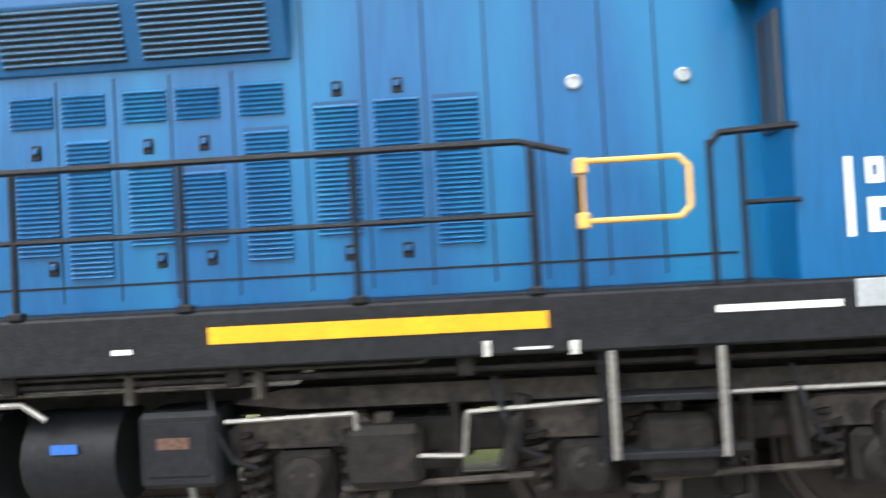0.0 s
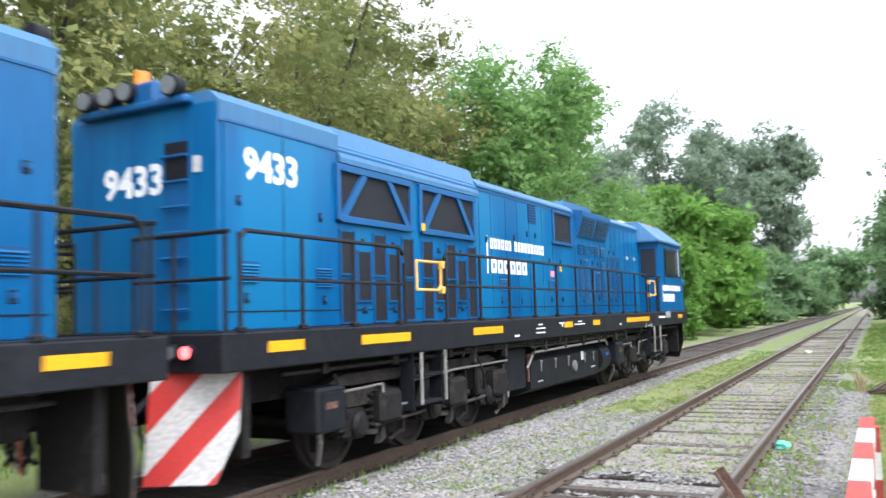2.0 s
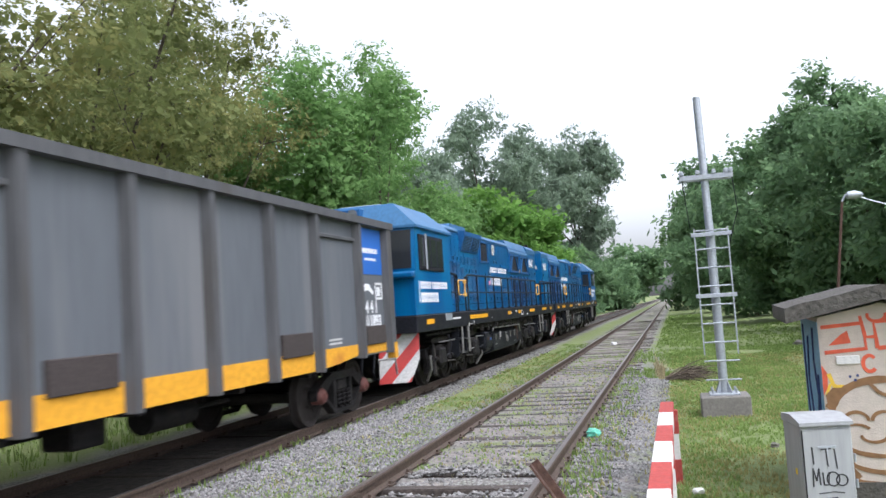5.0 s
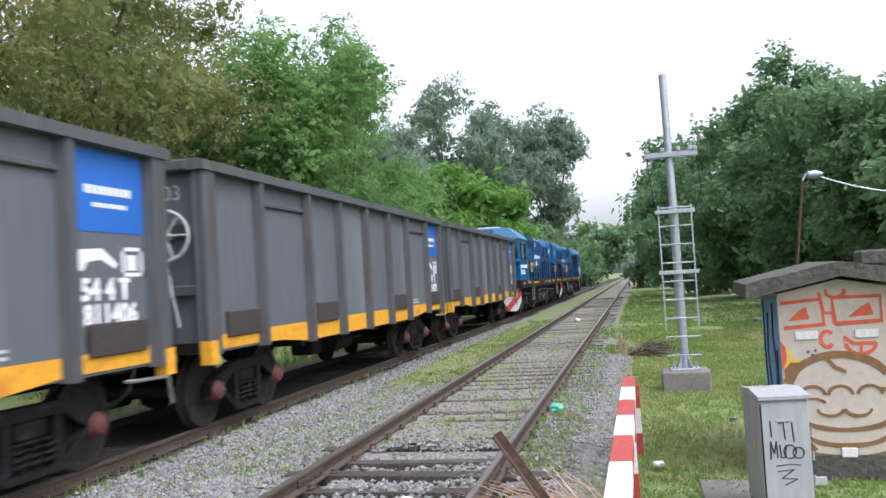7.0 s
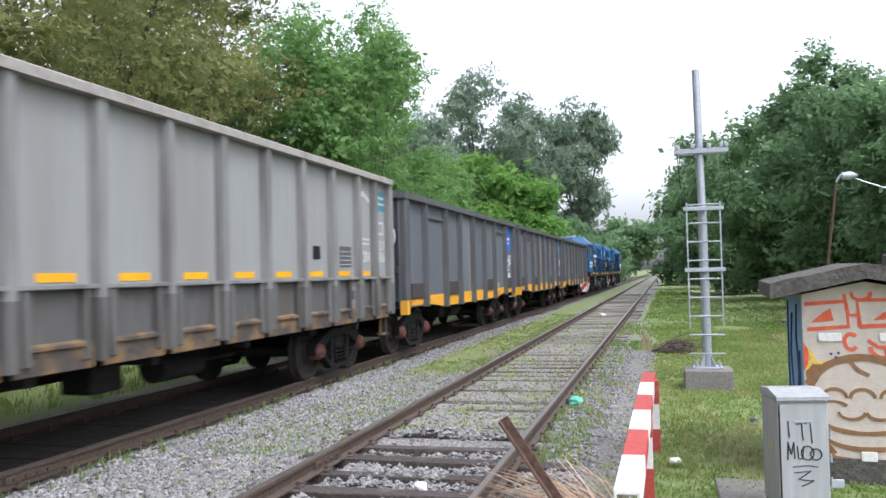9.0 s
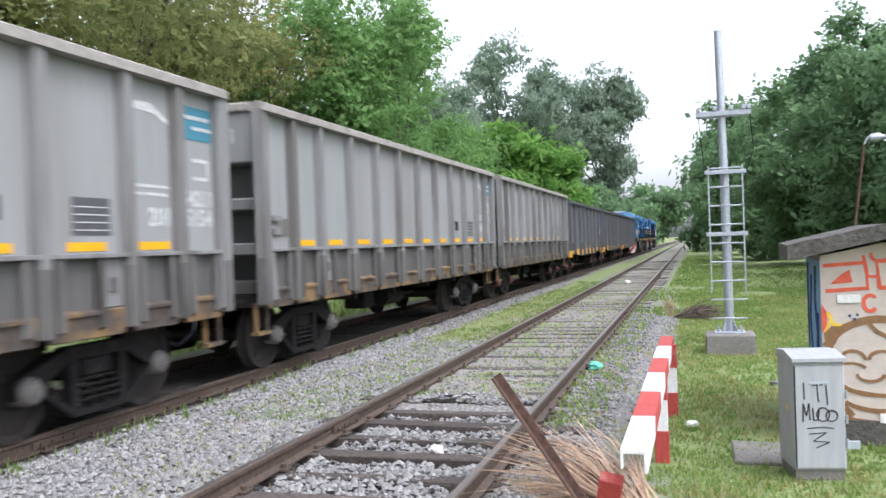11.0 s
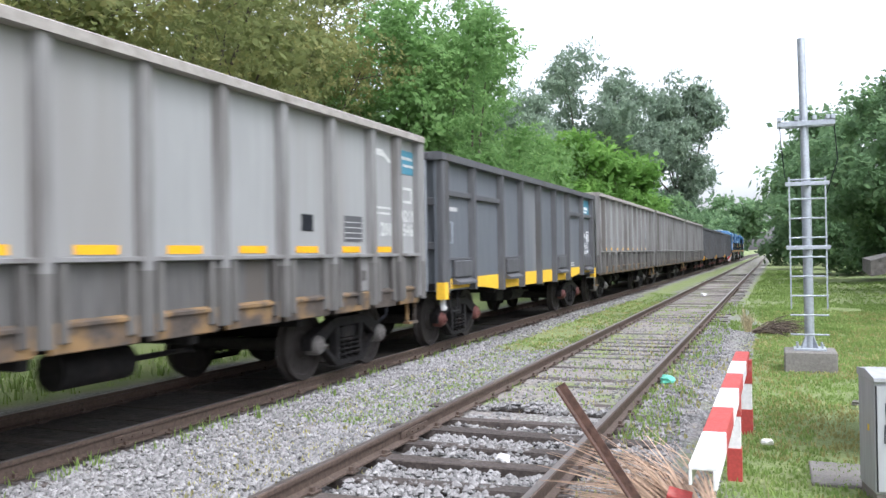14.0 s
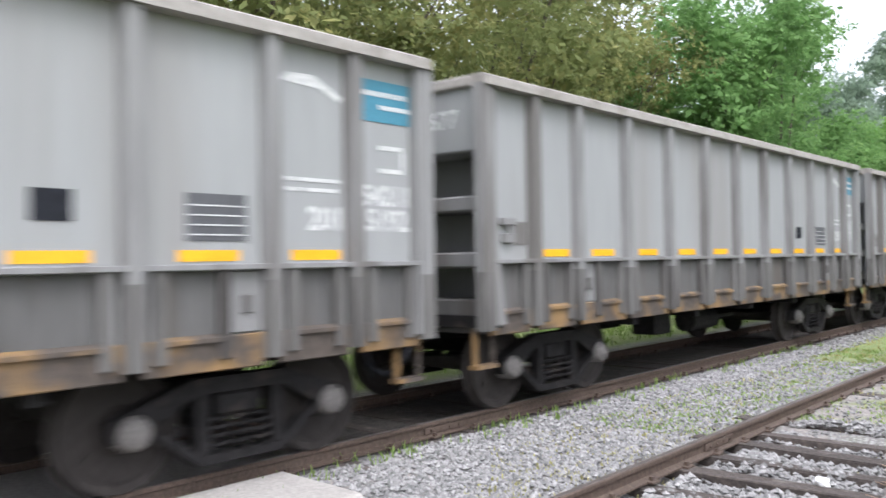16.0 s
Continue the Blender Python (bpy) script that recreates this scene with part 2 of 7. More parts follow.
PAVING = material("dusty_pale_paving", (0.31, 0.29, 0.265), 0.9, vary=0.15, fine=30, coarse=2.0, stain=(0.22, 0.205, 0.185), bump=0.3)
# navy stands in for the shade between the louvre slats
LOUVRE_SHADE = material("navy_louvre_slot_shade", (0.001, 0.055, 0.16), 0.6, vary=0.2, bump=0.0)
BRUSH = material("dead_brown_twigs", (0.20, 0.155, 0.115), 0.9, vary=0.35, fine=20, bump=0.2, island=0.5)
for m in (UNDER, BLACK, WHEEL, CAST_DUST, MESH):
    m.node_tree.nodes["Principled BSDF"].inputs["Specular IOR Level"].default_value = 0.2


# ---- mesh building ----
class Form:
    """Collects simple solids into one mesh."""

    def __init__(self):
        self.v, self.f = [], []

    def add(self, verts, faces):
        k = len(self.v)
        self.v += [tuple(p) for p in verts]
        self.f += [tuple(k + i for i in face) for face in faces]
        return self

    def box(self, x0, x1, y0, y1, z0, z1, c=0.0):
        """A box with edges cut off by c."""
        if x0 > x1: x0, x1 = x1, x0
        if y0 > y1: y0, y1 = y1, y0
        if z0 > z1: z0, z1 = z1, z0
        c = min(c, 0.45 * (x1 - x0), 0.45 * (y1 - y0), 0.45 * (z1 - z0))
        if c <= 0:
            return self.add([(x, y, z) for x in (x0, x1) for y in (y0, y1) for z in (z0, z1)],
                            [(0, 1, 3, 2), (4, 6, 7, 5), (0, 4, 5, 1), (2, 3, 7, 6), (0, 2, 6, 4), (1, 5, 7, 3)])
        lo, hi, v, at = (x0, y0, z0), (x1, y1, z1), [], {}
        for s in ((a, b, d) for a in (0, 1) for b in (0, 1) for d in (0, 1)):
            for axis in range(3):
                p = [((hi[i] - c) if s[i] else (lo[i] + c)) for i in range(3)]
                p[axis] = hi[axis] if s[axis] else lo[axis]
                at[s, axis] = len(v)
                v.append(p)
        faces = []
        for axis in range(3):
            b, d = [i for i in range(3) if i != axis]
            for e in (0, 1):
                ring = []
                for p, q in ((0, 0), (1, 0), (1, 1), (0, 1)):
                    s = [0, 0, 0]
                    s[axis], s[b], s[d] = e, p, q
                    ring.append(at[tuple(s), axis])
                faces.append(ring)
            for p in (0, 1):
                for q in (0, 1):
                    s, t = [0, 0, 0], [0, 0, 0]
                    s[b] = t[b] = p
                    s[d] = t[d] = q
                    s[axis], t[axis] = 0, 1
                    faces.append([at[tuple(s), b], at[tuple(t), b], at[tuple(t), d], at[tuple(s), d]])
        faces += [[at[s, 0], at[s, 1], at[s, 2]] for s in ((a, b, d) for a in (0, 1) for b in (0, 1) for d in (0, 1))]
        return self.add(v, faces)

    def prism(self, outline, a0, a1, axis="y"):
        """An outline of (p, q) pulled along an axis: y (x, z), x (y, z), z (x, y)."""
        n = len(outline)
        put = {"y": lambda p, q, a: (p, a, q), "x": lambda p, q, a: (a, p, q), "z": lambda p, q, a: (p, q, a)}[axis]
        v = [put(p, q, a0) for p, q in outline] + [put(p, q, a1) for p, q in outline]
        f = [tuple(range(n)), tuple(range(2 * n - 1, n - 1, -1))]
        f += [(i, (i + 1) % n, n + (i + 1) % n, n + i) for i in range(n)]
        return self.add(v, f)

    def rod(self, a, b, r, sides=8, r2=None):
        a, b = Vector(a), Vector(b)
        r2 = r if r2 is None else r2
        w = (b - a).normalized()
        u = w.orthogonal().normalized()
        t = w.cross(u)
        ring = [(math.cos(2 * math.pi * i / sides), math.sin(2 * math.pi * i / sides)) for i in range(sides)]
        v = [a + (u * p + t * q) * r for p, q in ring] + [b + (u * p + t * q) * r2 for p, q in ring]
        f = [(i, (i + 1) % sides, sides + (i + 1) % sides, sides + i) for i in range(sides)]
        return self.add(v, f + [tuple(range(sides - 1, -1, -1)), tuple(range(sides, 2 * sides))])

    def pipe(self, points, r, sides=6):
        for a, b in zip(points, points[1:]):
            self.rod(a, b, r, sides)
        return self

    def turned(self, profile, x0, y0, z0, sides=28):
        """A profile of (x, radius) turned about the x axis through a place."""
        k = []
        for x, r in profile:
            k.append([(x0 + x, y0 + r * math.cos(2 * math.pi * i / sides), z0 + r * math.sin(2 * math.pi * i / sides)) for i in range(sides)])
        v = [p for ring in k for p in ring]
        f = [(j * sides + i, j * sides + (i + 1) % sides, (j + 1) * sides + (i + 1) % sides, (j + 1) * sides + i)
             for j in range(len(k) - 1) for i in range(sides)]
        f += [tuple(range(sides - 1, -1, -1)), tuple(range((len(k) - 1) * sides, len(k) * sides))]
        return self.add(v, f)

    def shift(self, x=0, y=0, z=0):
        self.v = [(a + x, b + y, c + z) for a, b, c in self.v]
        return self

    def turn(self, m):
        self.v = [tuple(m @ Vector(p)) for p in self.v]
        return self

    def mesh(self, name, mat, smooth=False):
        me = bpy.data.meshes.new(name)
        me.from_pydata(self.v, [], self.f)
        bm = bmesh.new()
        bm.from_mesh(me)
        bmesh.ops.remove_doubles(bm, verts=bm.verts, dist=0.00002)
        bmesh.ops.recalc_face_normals(bm, faces=bm.faces)
        bm.to_mesh(me)
        bm.free()
        me.materials.append(mat)
        if smooth:
            me.shade_smooth()
            me.set_sharp_from_angle(angle=radians(35))
        return me


def part(name, form, mat, parent=None, label="", smooth=False):
    ob = new(name, form.mesh(name, mat, smooth))
    ob.parent = parent
    if label:
        tagged(ob, label)
    return ob


def thing(name, label, category, group="", kind="", m=None):
    ob = tagged(new(name), label, category, group, kind)
    if m is not None:
        ob.matrix_basis = m
    return ob


def letters(text, size, parent, mat, m, name="lettering", label="", bold=0.0):
    """Painted characters, a hair proud of their panel; text runs along the pose's x."""
    cu = bpy.data.curves.new("text", "FONT")
    cu.body, cu.size, cu.align_x, cu.offset = text, size, "LEFT", bold
    cu.resolution_u = 2
    ob = bpy.data.objects.new("text", cu)
    scene.collection.objects.link(ob)
    me = bpy.data.meshes.new_from_object(ob.evaluated_get(bpy.context.evaluated_depsgraph_get()))
    bpy.data.objects.remove(ob)
    me.transform(m)
    me.materials.clear()
    me.materials.append(mat)
    made = new(name, me)
    made.parent = parent
    if label:
        tagged(made, label)
    return made


# ---- ground, tracks ----
TRAIN_X = -6.58          # middle of the far track
NEAR_X, SKEW = -2.311, 0.0049   # middle of the near track at y = 0, and how far it leans per metre


def near_x(y, off=0.0):
    return NEAR_X - SKEW * y + off


def hump(x, y):
    """Height of the ground."""
    z = -0.20
    for c, half in ((TRAIN_X, 1.9), (near_x(y), 1.5)):
        d = abs(x - c)
        z = max(z, -0.17 - max(0.0, d - half) * 0.22)
    if abs(x - near_x(y)) < 1.0 and 2.0 < y < 9.0:
        z -= 0.075
    z += 0.03 * noise.noise((x * 0.6, y * 0.6, 0.0)) * (1.0 if x > -0.9 or x < -9 else 0.35)
    if x > 4:
        z += 0.05 * (x - 4) ** 0.5
    if x < -9.5:
        z += 0.06 * (-9.5 - x) ** 0.6
    return z


def ground():
    xs = [-400, -200, -100, -60, -40, -30] + [-24 + i for i in range(12)] + [-12 + 0.4 * i for i in range(50)] + [8 + i for i in range(12)] + [20, 26, 34, 50, 90, 180, 400]
    ys = [-300, -120, -50, -25, -15] + [-10 + 0.5 * i for i in range(90)] + [35 + 2 * i for i in range(20)] + [75 + 8 * i for i in range(20)] + [240, 280, 340, 450, 700, 1100, 2000]
    v = [(x, y, hump(x, y) if -30 < x < 30 and y < 240 else hump(max(-30, min(30, x)), y)) for y in ys for x in xs]
    w = len(xs)
    f = [(j * w + i, j * w + i + 1, (j + 1) * w + i + 1, (j + 1) * w + i) for j in range(len(ys) - 1) for i in range(w - 1)]
    me = bpy.data.meshes.new("ground")
    me.from_pydata(v, [], f)
    me.shade_smooth()
    m = bpy.data.materials.new("grass_gravel_and_dirt")
    m.use_nodes = True
    n, l = m.node_tree.nodes, m.node_tree.links
    b = n["Principled BSDF"]
    b.inputs["Roughness"].default_value = 0.95
    co = n.new("ShaderNodeNewGeometry").outputs["Position"]
    sep = n.new("ShaderNodeSeparateXYZ")
    l.new(co, sep.inputs[0])

    def tex(scale, detail=5):
        t = n.new("ShaderNodeTexNoise")
        t.inputs["Scale"].default_value, t.inputs["Detail"].default_value = scale, detail
        l.new(co, t.inputs["Vector"])
        return t.outputs[0]

    def calc(op, a, c):
        k = n.new("ShaderNodeMath")
        k.operation = op
        for s, val in ((k.inputs[0], a), (k.inputs[1], c)):
            if isinstance(val, (int, float)):
                s.default_value = val
            else:
                l.new(val, s)
        return k.outputs[0]

    def step(value, lo, hi):
        k = n.new("ShaderNodeMapRange")
        k.inputs[1].default_value, k.inputs[2].default_value = lo, hi
        l.new(value, k.inputs[0])
        return k.outputs[0]

    def ramp(source, c0, c1, p0=0.3, p1=0.7):
        r = n.new("ShaderNodeValToRGB")
        r.color_ramp.elements[0].position, r.color_ramp.elements[0].color = p0, (*c0, 1)
        r.color_ramp.elements[1].position, r.color_ramp.elements[1].color = p1, (*c1, 1)
        l.new(source, r.inputs[0])
        return r.outputs[0]

    def mix(fac, a, c):
        k = n.new("ShaderNodeMix")
        k.data_type = "RGBA"
        l.new(fac, k.inputs[0])
        l.new(a, k.inputs[6])
        l.new(c, k.inputs[7])
        return k.outputs[2]

    wob = calc("MULTIPLY", calc("SUBTRACT", tex(0.9), 0.5), 1.3)
    x = calc("ADD", sep.outputs[0], wob)
    y = sep.outputs[1]
    grass = mix(tex(1.3), ramp(tex(38), (0.075, 0.125, 0.035), (0.20, 0.27, 0.09)), ramp(tex(30), (0.12, 0.15, 0.05), (0.27, 0.275, 0.115)))
    vor = n.new("ShaderNodeTexVoronoi")
    vor.inputs["Scale"].default_value = 24
    l.new(co, vor.inputs["Vector"])
    stones = ramp(vor.outputs["Distance"], (0.36, 0.355, 0.345), (0.13, 0.125, 0.12), 0.1, 0.6)
    dirt = ramp(tex(16), (0.155, 0.14, 0.122), (0.29, 0.265, 0.24))
    # oil-dark bed, with the train's shade painted into its colour
    oily_shade = ramp(tex(10), (0.03, 0.027, 0.025), (0.08, 0.07, 0.06))
    # gravel beside both tracks near the crossing, dirt and grass further along
    gravel = calc("MULTIPLY", step(x, -9.0, -8.4), calc("SUBTRACT", 1.0, step(x, -0.75, -0.2)))
    between = calc("MULTIPLY", step(x, -5.35, -4.9), calc("SUBTRACT", 1.0, step(x, -4.3, -3.6)))
    far = calc("MULTIPLY", between, step(calc("ADD", y, calc("MULTIPLY", wob, 7.0)), 10.0, 17.0))
    inside = calc("MULTIPLY", calc("MULTIPLY", step(x, -3.5, -3.2), calc("SUBTRACT", 1.0, step(x, -1.6, -1.3))), step(y, 8.6, 9.6))
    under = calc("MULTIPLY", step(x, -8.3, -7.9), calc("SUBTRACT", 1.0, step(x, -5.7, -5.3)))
    base = mix(gravel, grass, mix(step(tex(2.2), 0.45, 0.62), stones, dirt))
    base = mix(far, base, grass)
    verge = calc("MULTIPLY", step(x, -1.25, -0.95), step(calc("ADD", y, calc("MULTIPLY", wob, 9.0)), 19.0, 32.0))
    base = mix(verge, base, grass)
    base = mix(inside, base, mix(step(tex(1.6), 0.50, 0.66), dirt, grass))
    # darkened strip below the train, shade included in the ground colour
    base = mix(under, base, oily_shade)
    l.new(base, b.inputs["Base Color"])
    bn = n.new("ShaderNodeBump")
    bn.inputs["Strength"].default_value, bn.inputs["Distance"].default_value = 0.7, 0.04
    l.new(calc("ADD", tex(20, 8), calc("MULTIPLY", vor.outputs["Distance"], -0.7)), bn.inputs["Height"])
    l.new(bn.outputs[0], b.inputs["Normal"])
    me.materials.append(m)
    return tagged(new("ground", me), "uneven ground of grass, gravel and trodden dirt", "ground", kind="structure")


ground()

RAIL_SHAPE = [(-0.065, -0.15), (0.065, -0.15), (0.065, -0.135), (0.012, -0.115), (0.012, -0.045), (0.035, -0.035), (0.035, -0.006),
              (0.029, 0.0), (-0.029, 0.0), (-0.035, -0.006), (-0.035, -0.035), (-0.012, -0.045), (-0.012, -0.115), (-0.065, -0.135)]


def rail(x, lean, label):
    root = thing("rail", label, "rail", "rails", "structure", m=pose(x, 0, 0, 0, 0, math.degrees(lean)))
    part("rail_body", Form().prism(RAIL_SHAPE, -60, 420), RAIL, root)
    part("running_surface", Form().box(-0.024, 0.024, -60, 420, 0.0, 0.003), RAIL_TOP, root, "worn steel running surface")
    return root


for off in (-0.873, 0.873):
    rail(NEAR_X + off, SKEW, "rust-brown steel rail of the overgrown side track")
for off in (-0.873, 0.873):
    rail(TRAIN_X + off, 0.0, "dark brown steel rail under the freight train")


def sleeper_form(rng, thick=0.15):
    a, w = 1.33, 0.100
    f = Form().box(-a, a, -w, w, -0.15 - thick, -0.145, 0.015)
    f.v = [(x + rng.uniform(-0.012, 0.012), y + rng.uniform(-0.014, 0.014), z + rng.uniform(-0.010, 0.004)) for x, y, z in f.v]
    return f


rng = random.Random(4)
sleeper_meshes = [sleeper_form(rng).mesh("sleeper", TIMBER) for _ in range(7)]


def sleepers(mid, lean, y0, y1, gap, sink, name, label):
    root = thing(name, label, "sleepers", kind="structure")
    y = y0
    while y < y1:
        ob = new("sleeper", sleeper_meshes[rng.randrange(7)])
        ob.parent = root
        ob.matrix_basis = pose(mid - lean * y + rng.uniform(-0.06, 0.06), y, rng.uniform(-0.012, 0.006) - sink(y), 0, rng.uniform(-0.5, 0.5), rng.uniform(-1.6, 1.6))
        y += gap * rng.uniform(0.93, 1.07)
    return root


sleepers(NEAR_X, SKEW, 3.0, 64, 0.62, lambda y: 0.0 if y < 9.3 else 0.016, "track_sleepers", "weathered grey timber sleepers, bare near the crossing")
sleepers(TRAIN_X, 0, -6, 46, 0.62, lambda y: 0.012, "track_sleepers", "oily dark timber sleepers under the train")


def fastenings(mid, lean, y0, y1, name, label):
    # spike heads and plates along both feet of both rails
    f = Form()
    y = y0
    while y < y1:
        for off in (-0.873, 0.873):
            c = mid - lean * y + off
            for side in (-1, 1):
                f.box(c + side * 0.055, c + side * 0.12, y - 0.06, y + 0.06, -0.147, -0.132)
                f.box(c + side * 0.06, c + side * 0.09, y - 0.018, y + 0.018, -0.135, -0.100)
        y += 0.62
    tagged(new(name, f.mesh(name, RAIL)), label, "rail fastenings", kind="stuff")


fastenings(NEAR_X, SKEW, 3.0, 40, "rail_fastenings", "rusty spikes and plates holding the side track rails")
fastenings(TRAIN_X, 0, -3, 40, "rail_fastenings", "rusty spikes and plates holding the main track rails")


def fishplate(x, y):
    root = thing("fishplate", "rusty bolted joint plate on the rail", "joint plate", "rail joints", "structure", m=pose(x, y, 0))
    for s in (-1, 1):
        bar = part("joint_bar", Form().box(s * 0.014, s * 0.034, -0.3, 0.3, -0.115, -0.045, 0.006), RAIL, root)
        for k in (-0.21, -0.07, 0.07, 0.21):
            part("bolt", Form().rod((s * 0.034, k, -0.08), (s * 0.052, k, -0.08), 0.014, 6), RAIL, bar)


for y in (7.5, 19.5):
    fishplate(near_x(y, 0.873), y)
    fishplate(near_x(y, -0.873), y)
fishplate(TRAIN_X + 0.873, 6.5)


def pebble(rng):
    pts = [(1, 0, 0), (-1, 0, 0), (0, 1, 0), (0, -1, 0), (0, 0, 0.75), (0, 0, -0.75)]
    pts = [(x * rng.uniform(0.7, 1.2) + rng.uniform(-.25, .25), y * rng.uniform(0.6, 1.1) + rng.uniform(-.25, .25), z * rng.uniform(0.7, 1.1)) for x, y, z in pts]
    return np.array(pts)


def scatter_stones():
    """Loose ballast, one heap of small stones joined."""
    r = np.random.RandomState(7)
    kinds = [pebble(rng) for _ in range(24)]
    tri = np.array([(0, 2, 4), (2, 1, 4), (1, 3, 4), (3, 0, 4), (2, 0, 5), (1, 2, 5), (3, 1, 5), (0, 3, 5)])
    spots = []
    def strip(n, x0, x1, y0, y1, lo, hi, p=1.0):
        # denser towards the camera's end of the strip
        u = r.rand(n) ** 1.6
        for x, y, s in zip(r.uniform(x0, x1, n), y0 + u * (y1 - y0), r.uniform(lo, hi, n)):
            spots.append((x, y, s))
    strip(26000, -5.5, -3.35, 1.6, 15, 0.016, 0.038)
    strip(2600, -5.5, -4.8, 12, 34, 0.02, 0.045)
    strip(15000, -3.1, -1.5, 3.0, 9.3, 0.018, 0.042)
    strip(6000, -1.35, -0.35, 3.5, 20, 0.014, 0.036)
    strip(1800, -3.1, -1.5, 9.3, 24, 0.014, 0.03)
    vs, fs = [], []
    k = 0
    for x, y, s in spots:
        nx = x - near_x(y)
        if abs(abs(nx) - 0.873) < 0.09 or abs(x - TRAIN_X - 0.873) < 0.1:
            continue
        a = r.uniform(0, 6.28)
        c, d = math.cos(a), math.sin(a)
        p = kinds[r.randint(24)] * s
        px, py = p[:, 0] * c - p[:, 1] * d, p[:, 0] * d + p[:, 1] * c
        z = hump(x, y) + s * r.uniform(0.1, 0.6)
        if abs(nx) < 0.85 and y < 9.3:
            z += 0.07 * max(0.0, noise.noise((x * 1.7, y * 2.1, 3.0)) + 0.25) + r.uniform(-0.02, 0.03)
        vs.append(np.stack([px + x, py + y, p[:, 2] + z], 1))
        fs.append(tri + k)
        k += 6
    v, f = np.concatenate(vs), np.concatenate(fs)
    me = bpy.data.meshes.new("ballast")
    me.from_pydata(v.tolist(), [], f.tolist())
    me.materials.append(STONE)
    tagged(new("ballast", me), "loose grey crushed-stone ballast beside the rails", "ballast", kind="stuff")


scatter_stones()


def blades(name, label, mat, patches, seed):
    """Grass: thin bent blades in tufts. patches: count, x0, x1, y0, y1, height, spread."""
    r = np.random.RandomState(seed)
    vs, fs, k = [], [], 0
    for count, x0, x1, y0, y1, tall, tuft in patches:
        cx, cy = r.uniform(x0, x1, count), y0 + r.rand(count) ** 1.5 * (y1 - y0)
        for x, y in zip(cx, cy):
            if noise.noise((x * 0.5, y * 0.35, seed)) < -0.33:
                continue
            for _ in range(tuft):
                a, hgt, w = r.uniform(0, 6.28), tall * r.uniform(0.4, 1.25), r.uniform(0.004, 0.009) * (1 + y * 0.05)
                bx, by = x + r.normal(0, 0.05), y + r.normal(0, 0.05)
                z = hump(bx, by) - 0.01
                lean = hgt * r.uniform(0.1, 0.7)
                c, d = math.cos(a), math.sin(a)
                vs += [(bx - d * w, by + c * w, z), (bx + d * w, by - c * w, z),
                       (bx + c * lean * 0.4 + d * w * 0.7, by + d * lean * 0.4 - c * w * 0.7, z + hgt * 0.65),
                       (bx + c * lean * 0.4 - d * w * 0.7, by + d * lean * 0.4 + c * w * 0.7, z + hgt * 0.65),
                       (bx + c * lean, by + d * lean, z + hgt)]
                fs += [(k, k + 1, k + 2, k + 3), (k + 3, k + 2, k + 4)]
                k += 5
    me = bpy.data.meshes.new(name)
    me.from_pydata(vs, [], fs)
    me.materials.append(mat)
    tagged(new(name, me), label, "grass", kind="stuff")


blades("grass", "short green grass growing beside the tracks", GRASS,
       [(12500, -0.35, 4.6, 3.2, 30, 0.05, 8), (3800, 0.2, 9.0, 14, 48, 0.08, 7), (2200, -0.9, 1.6, 20, 75, 0.10, 6), (1700, -4.9, -3.4, 8.0, 36, 0.055, 6), (300, -3.3, -1.3, 9.5, 30, 0.06, 5),
        (160, -5.6, -5.2, 2, 18, 0.10, 5), (400, -1.45, -0.9, 8, 30, 0.08, 5), (1300, -12.0, -8.8, 2, 26, 0.16, 6)], 11)
blades("dry_grass", "yellowed dry grass tufts among the green", GRASS_DRY,
       [(6800, -0.35, 4.5, 3.2, 26, 0.055, 6), (260, -3.3, -1.3, 6.0, 24, 0.06, 5), (1100, -4.9, -3.5, 5, 30, 0.05, 5), (160, -1.3, -0.3, 5, 18, 0.08, 5)], 23)


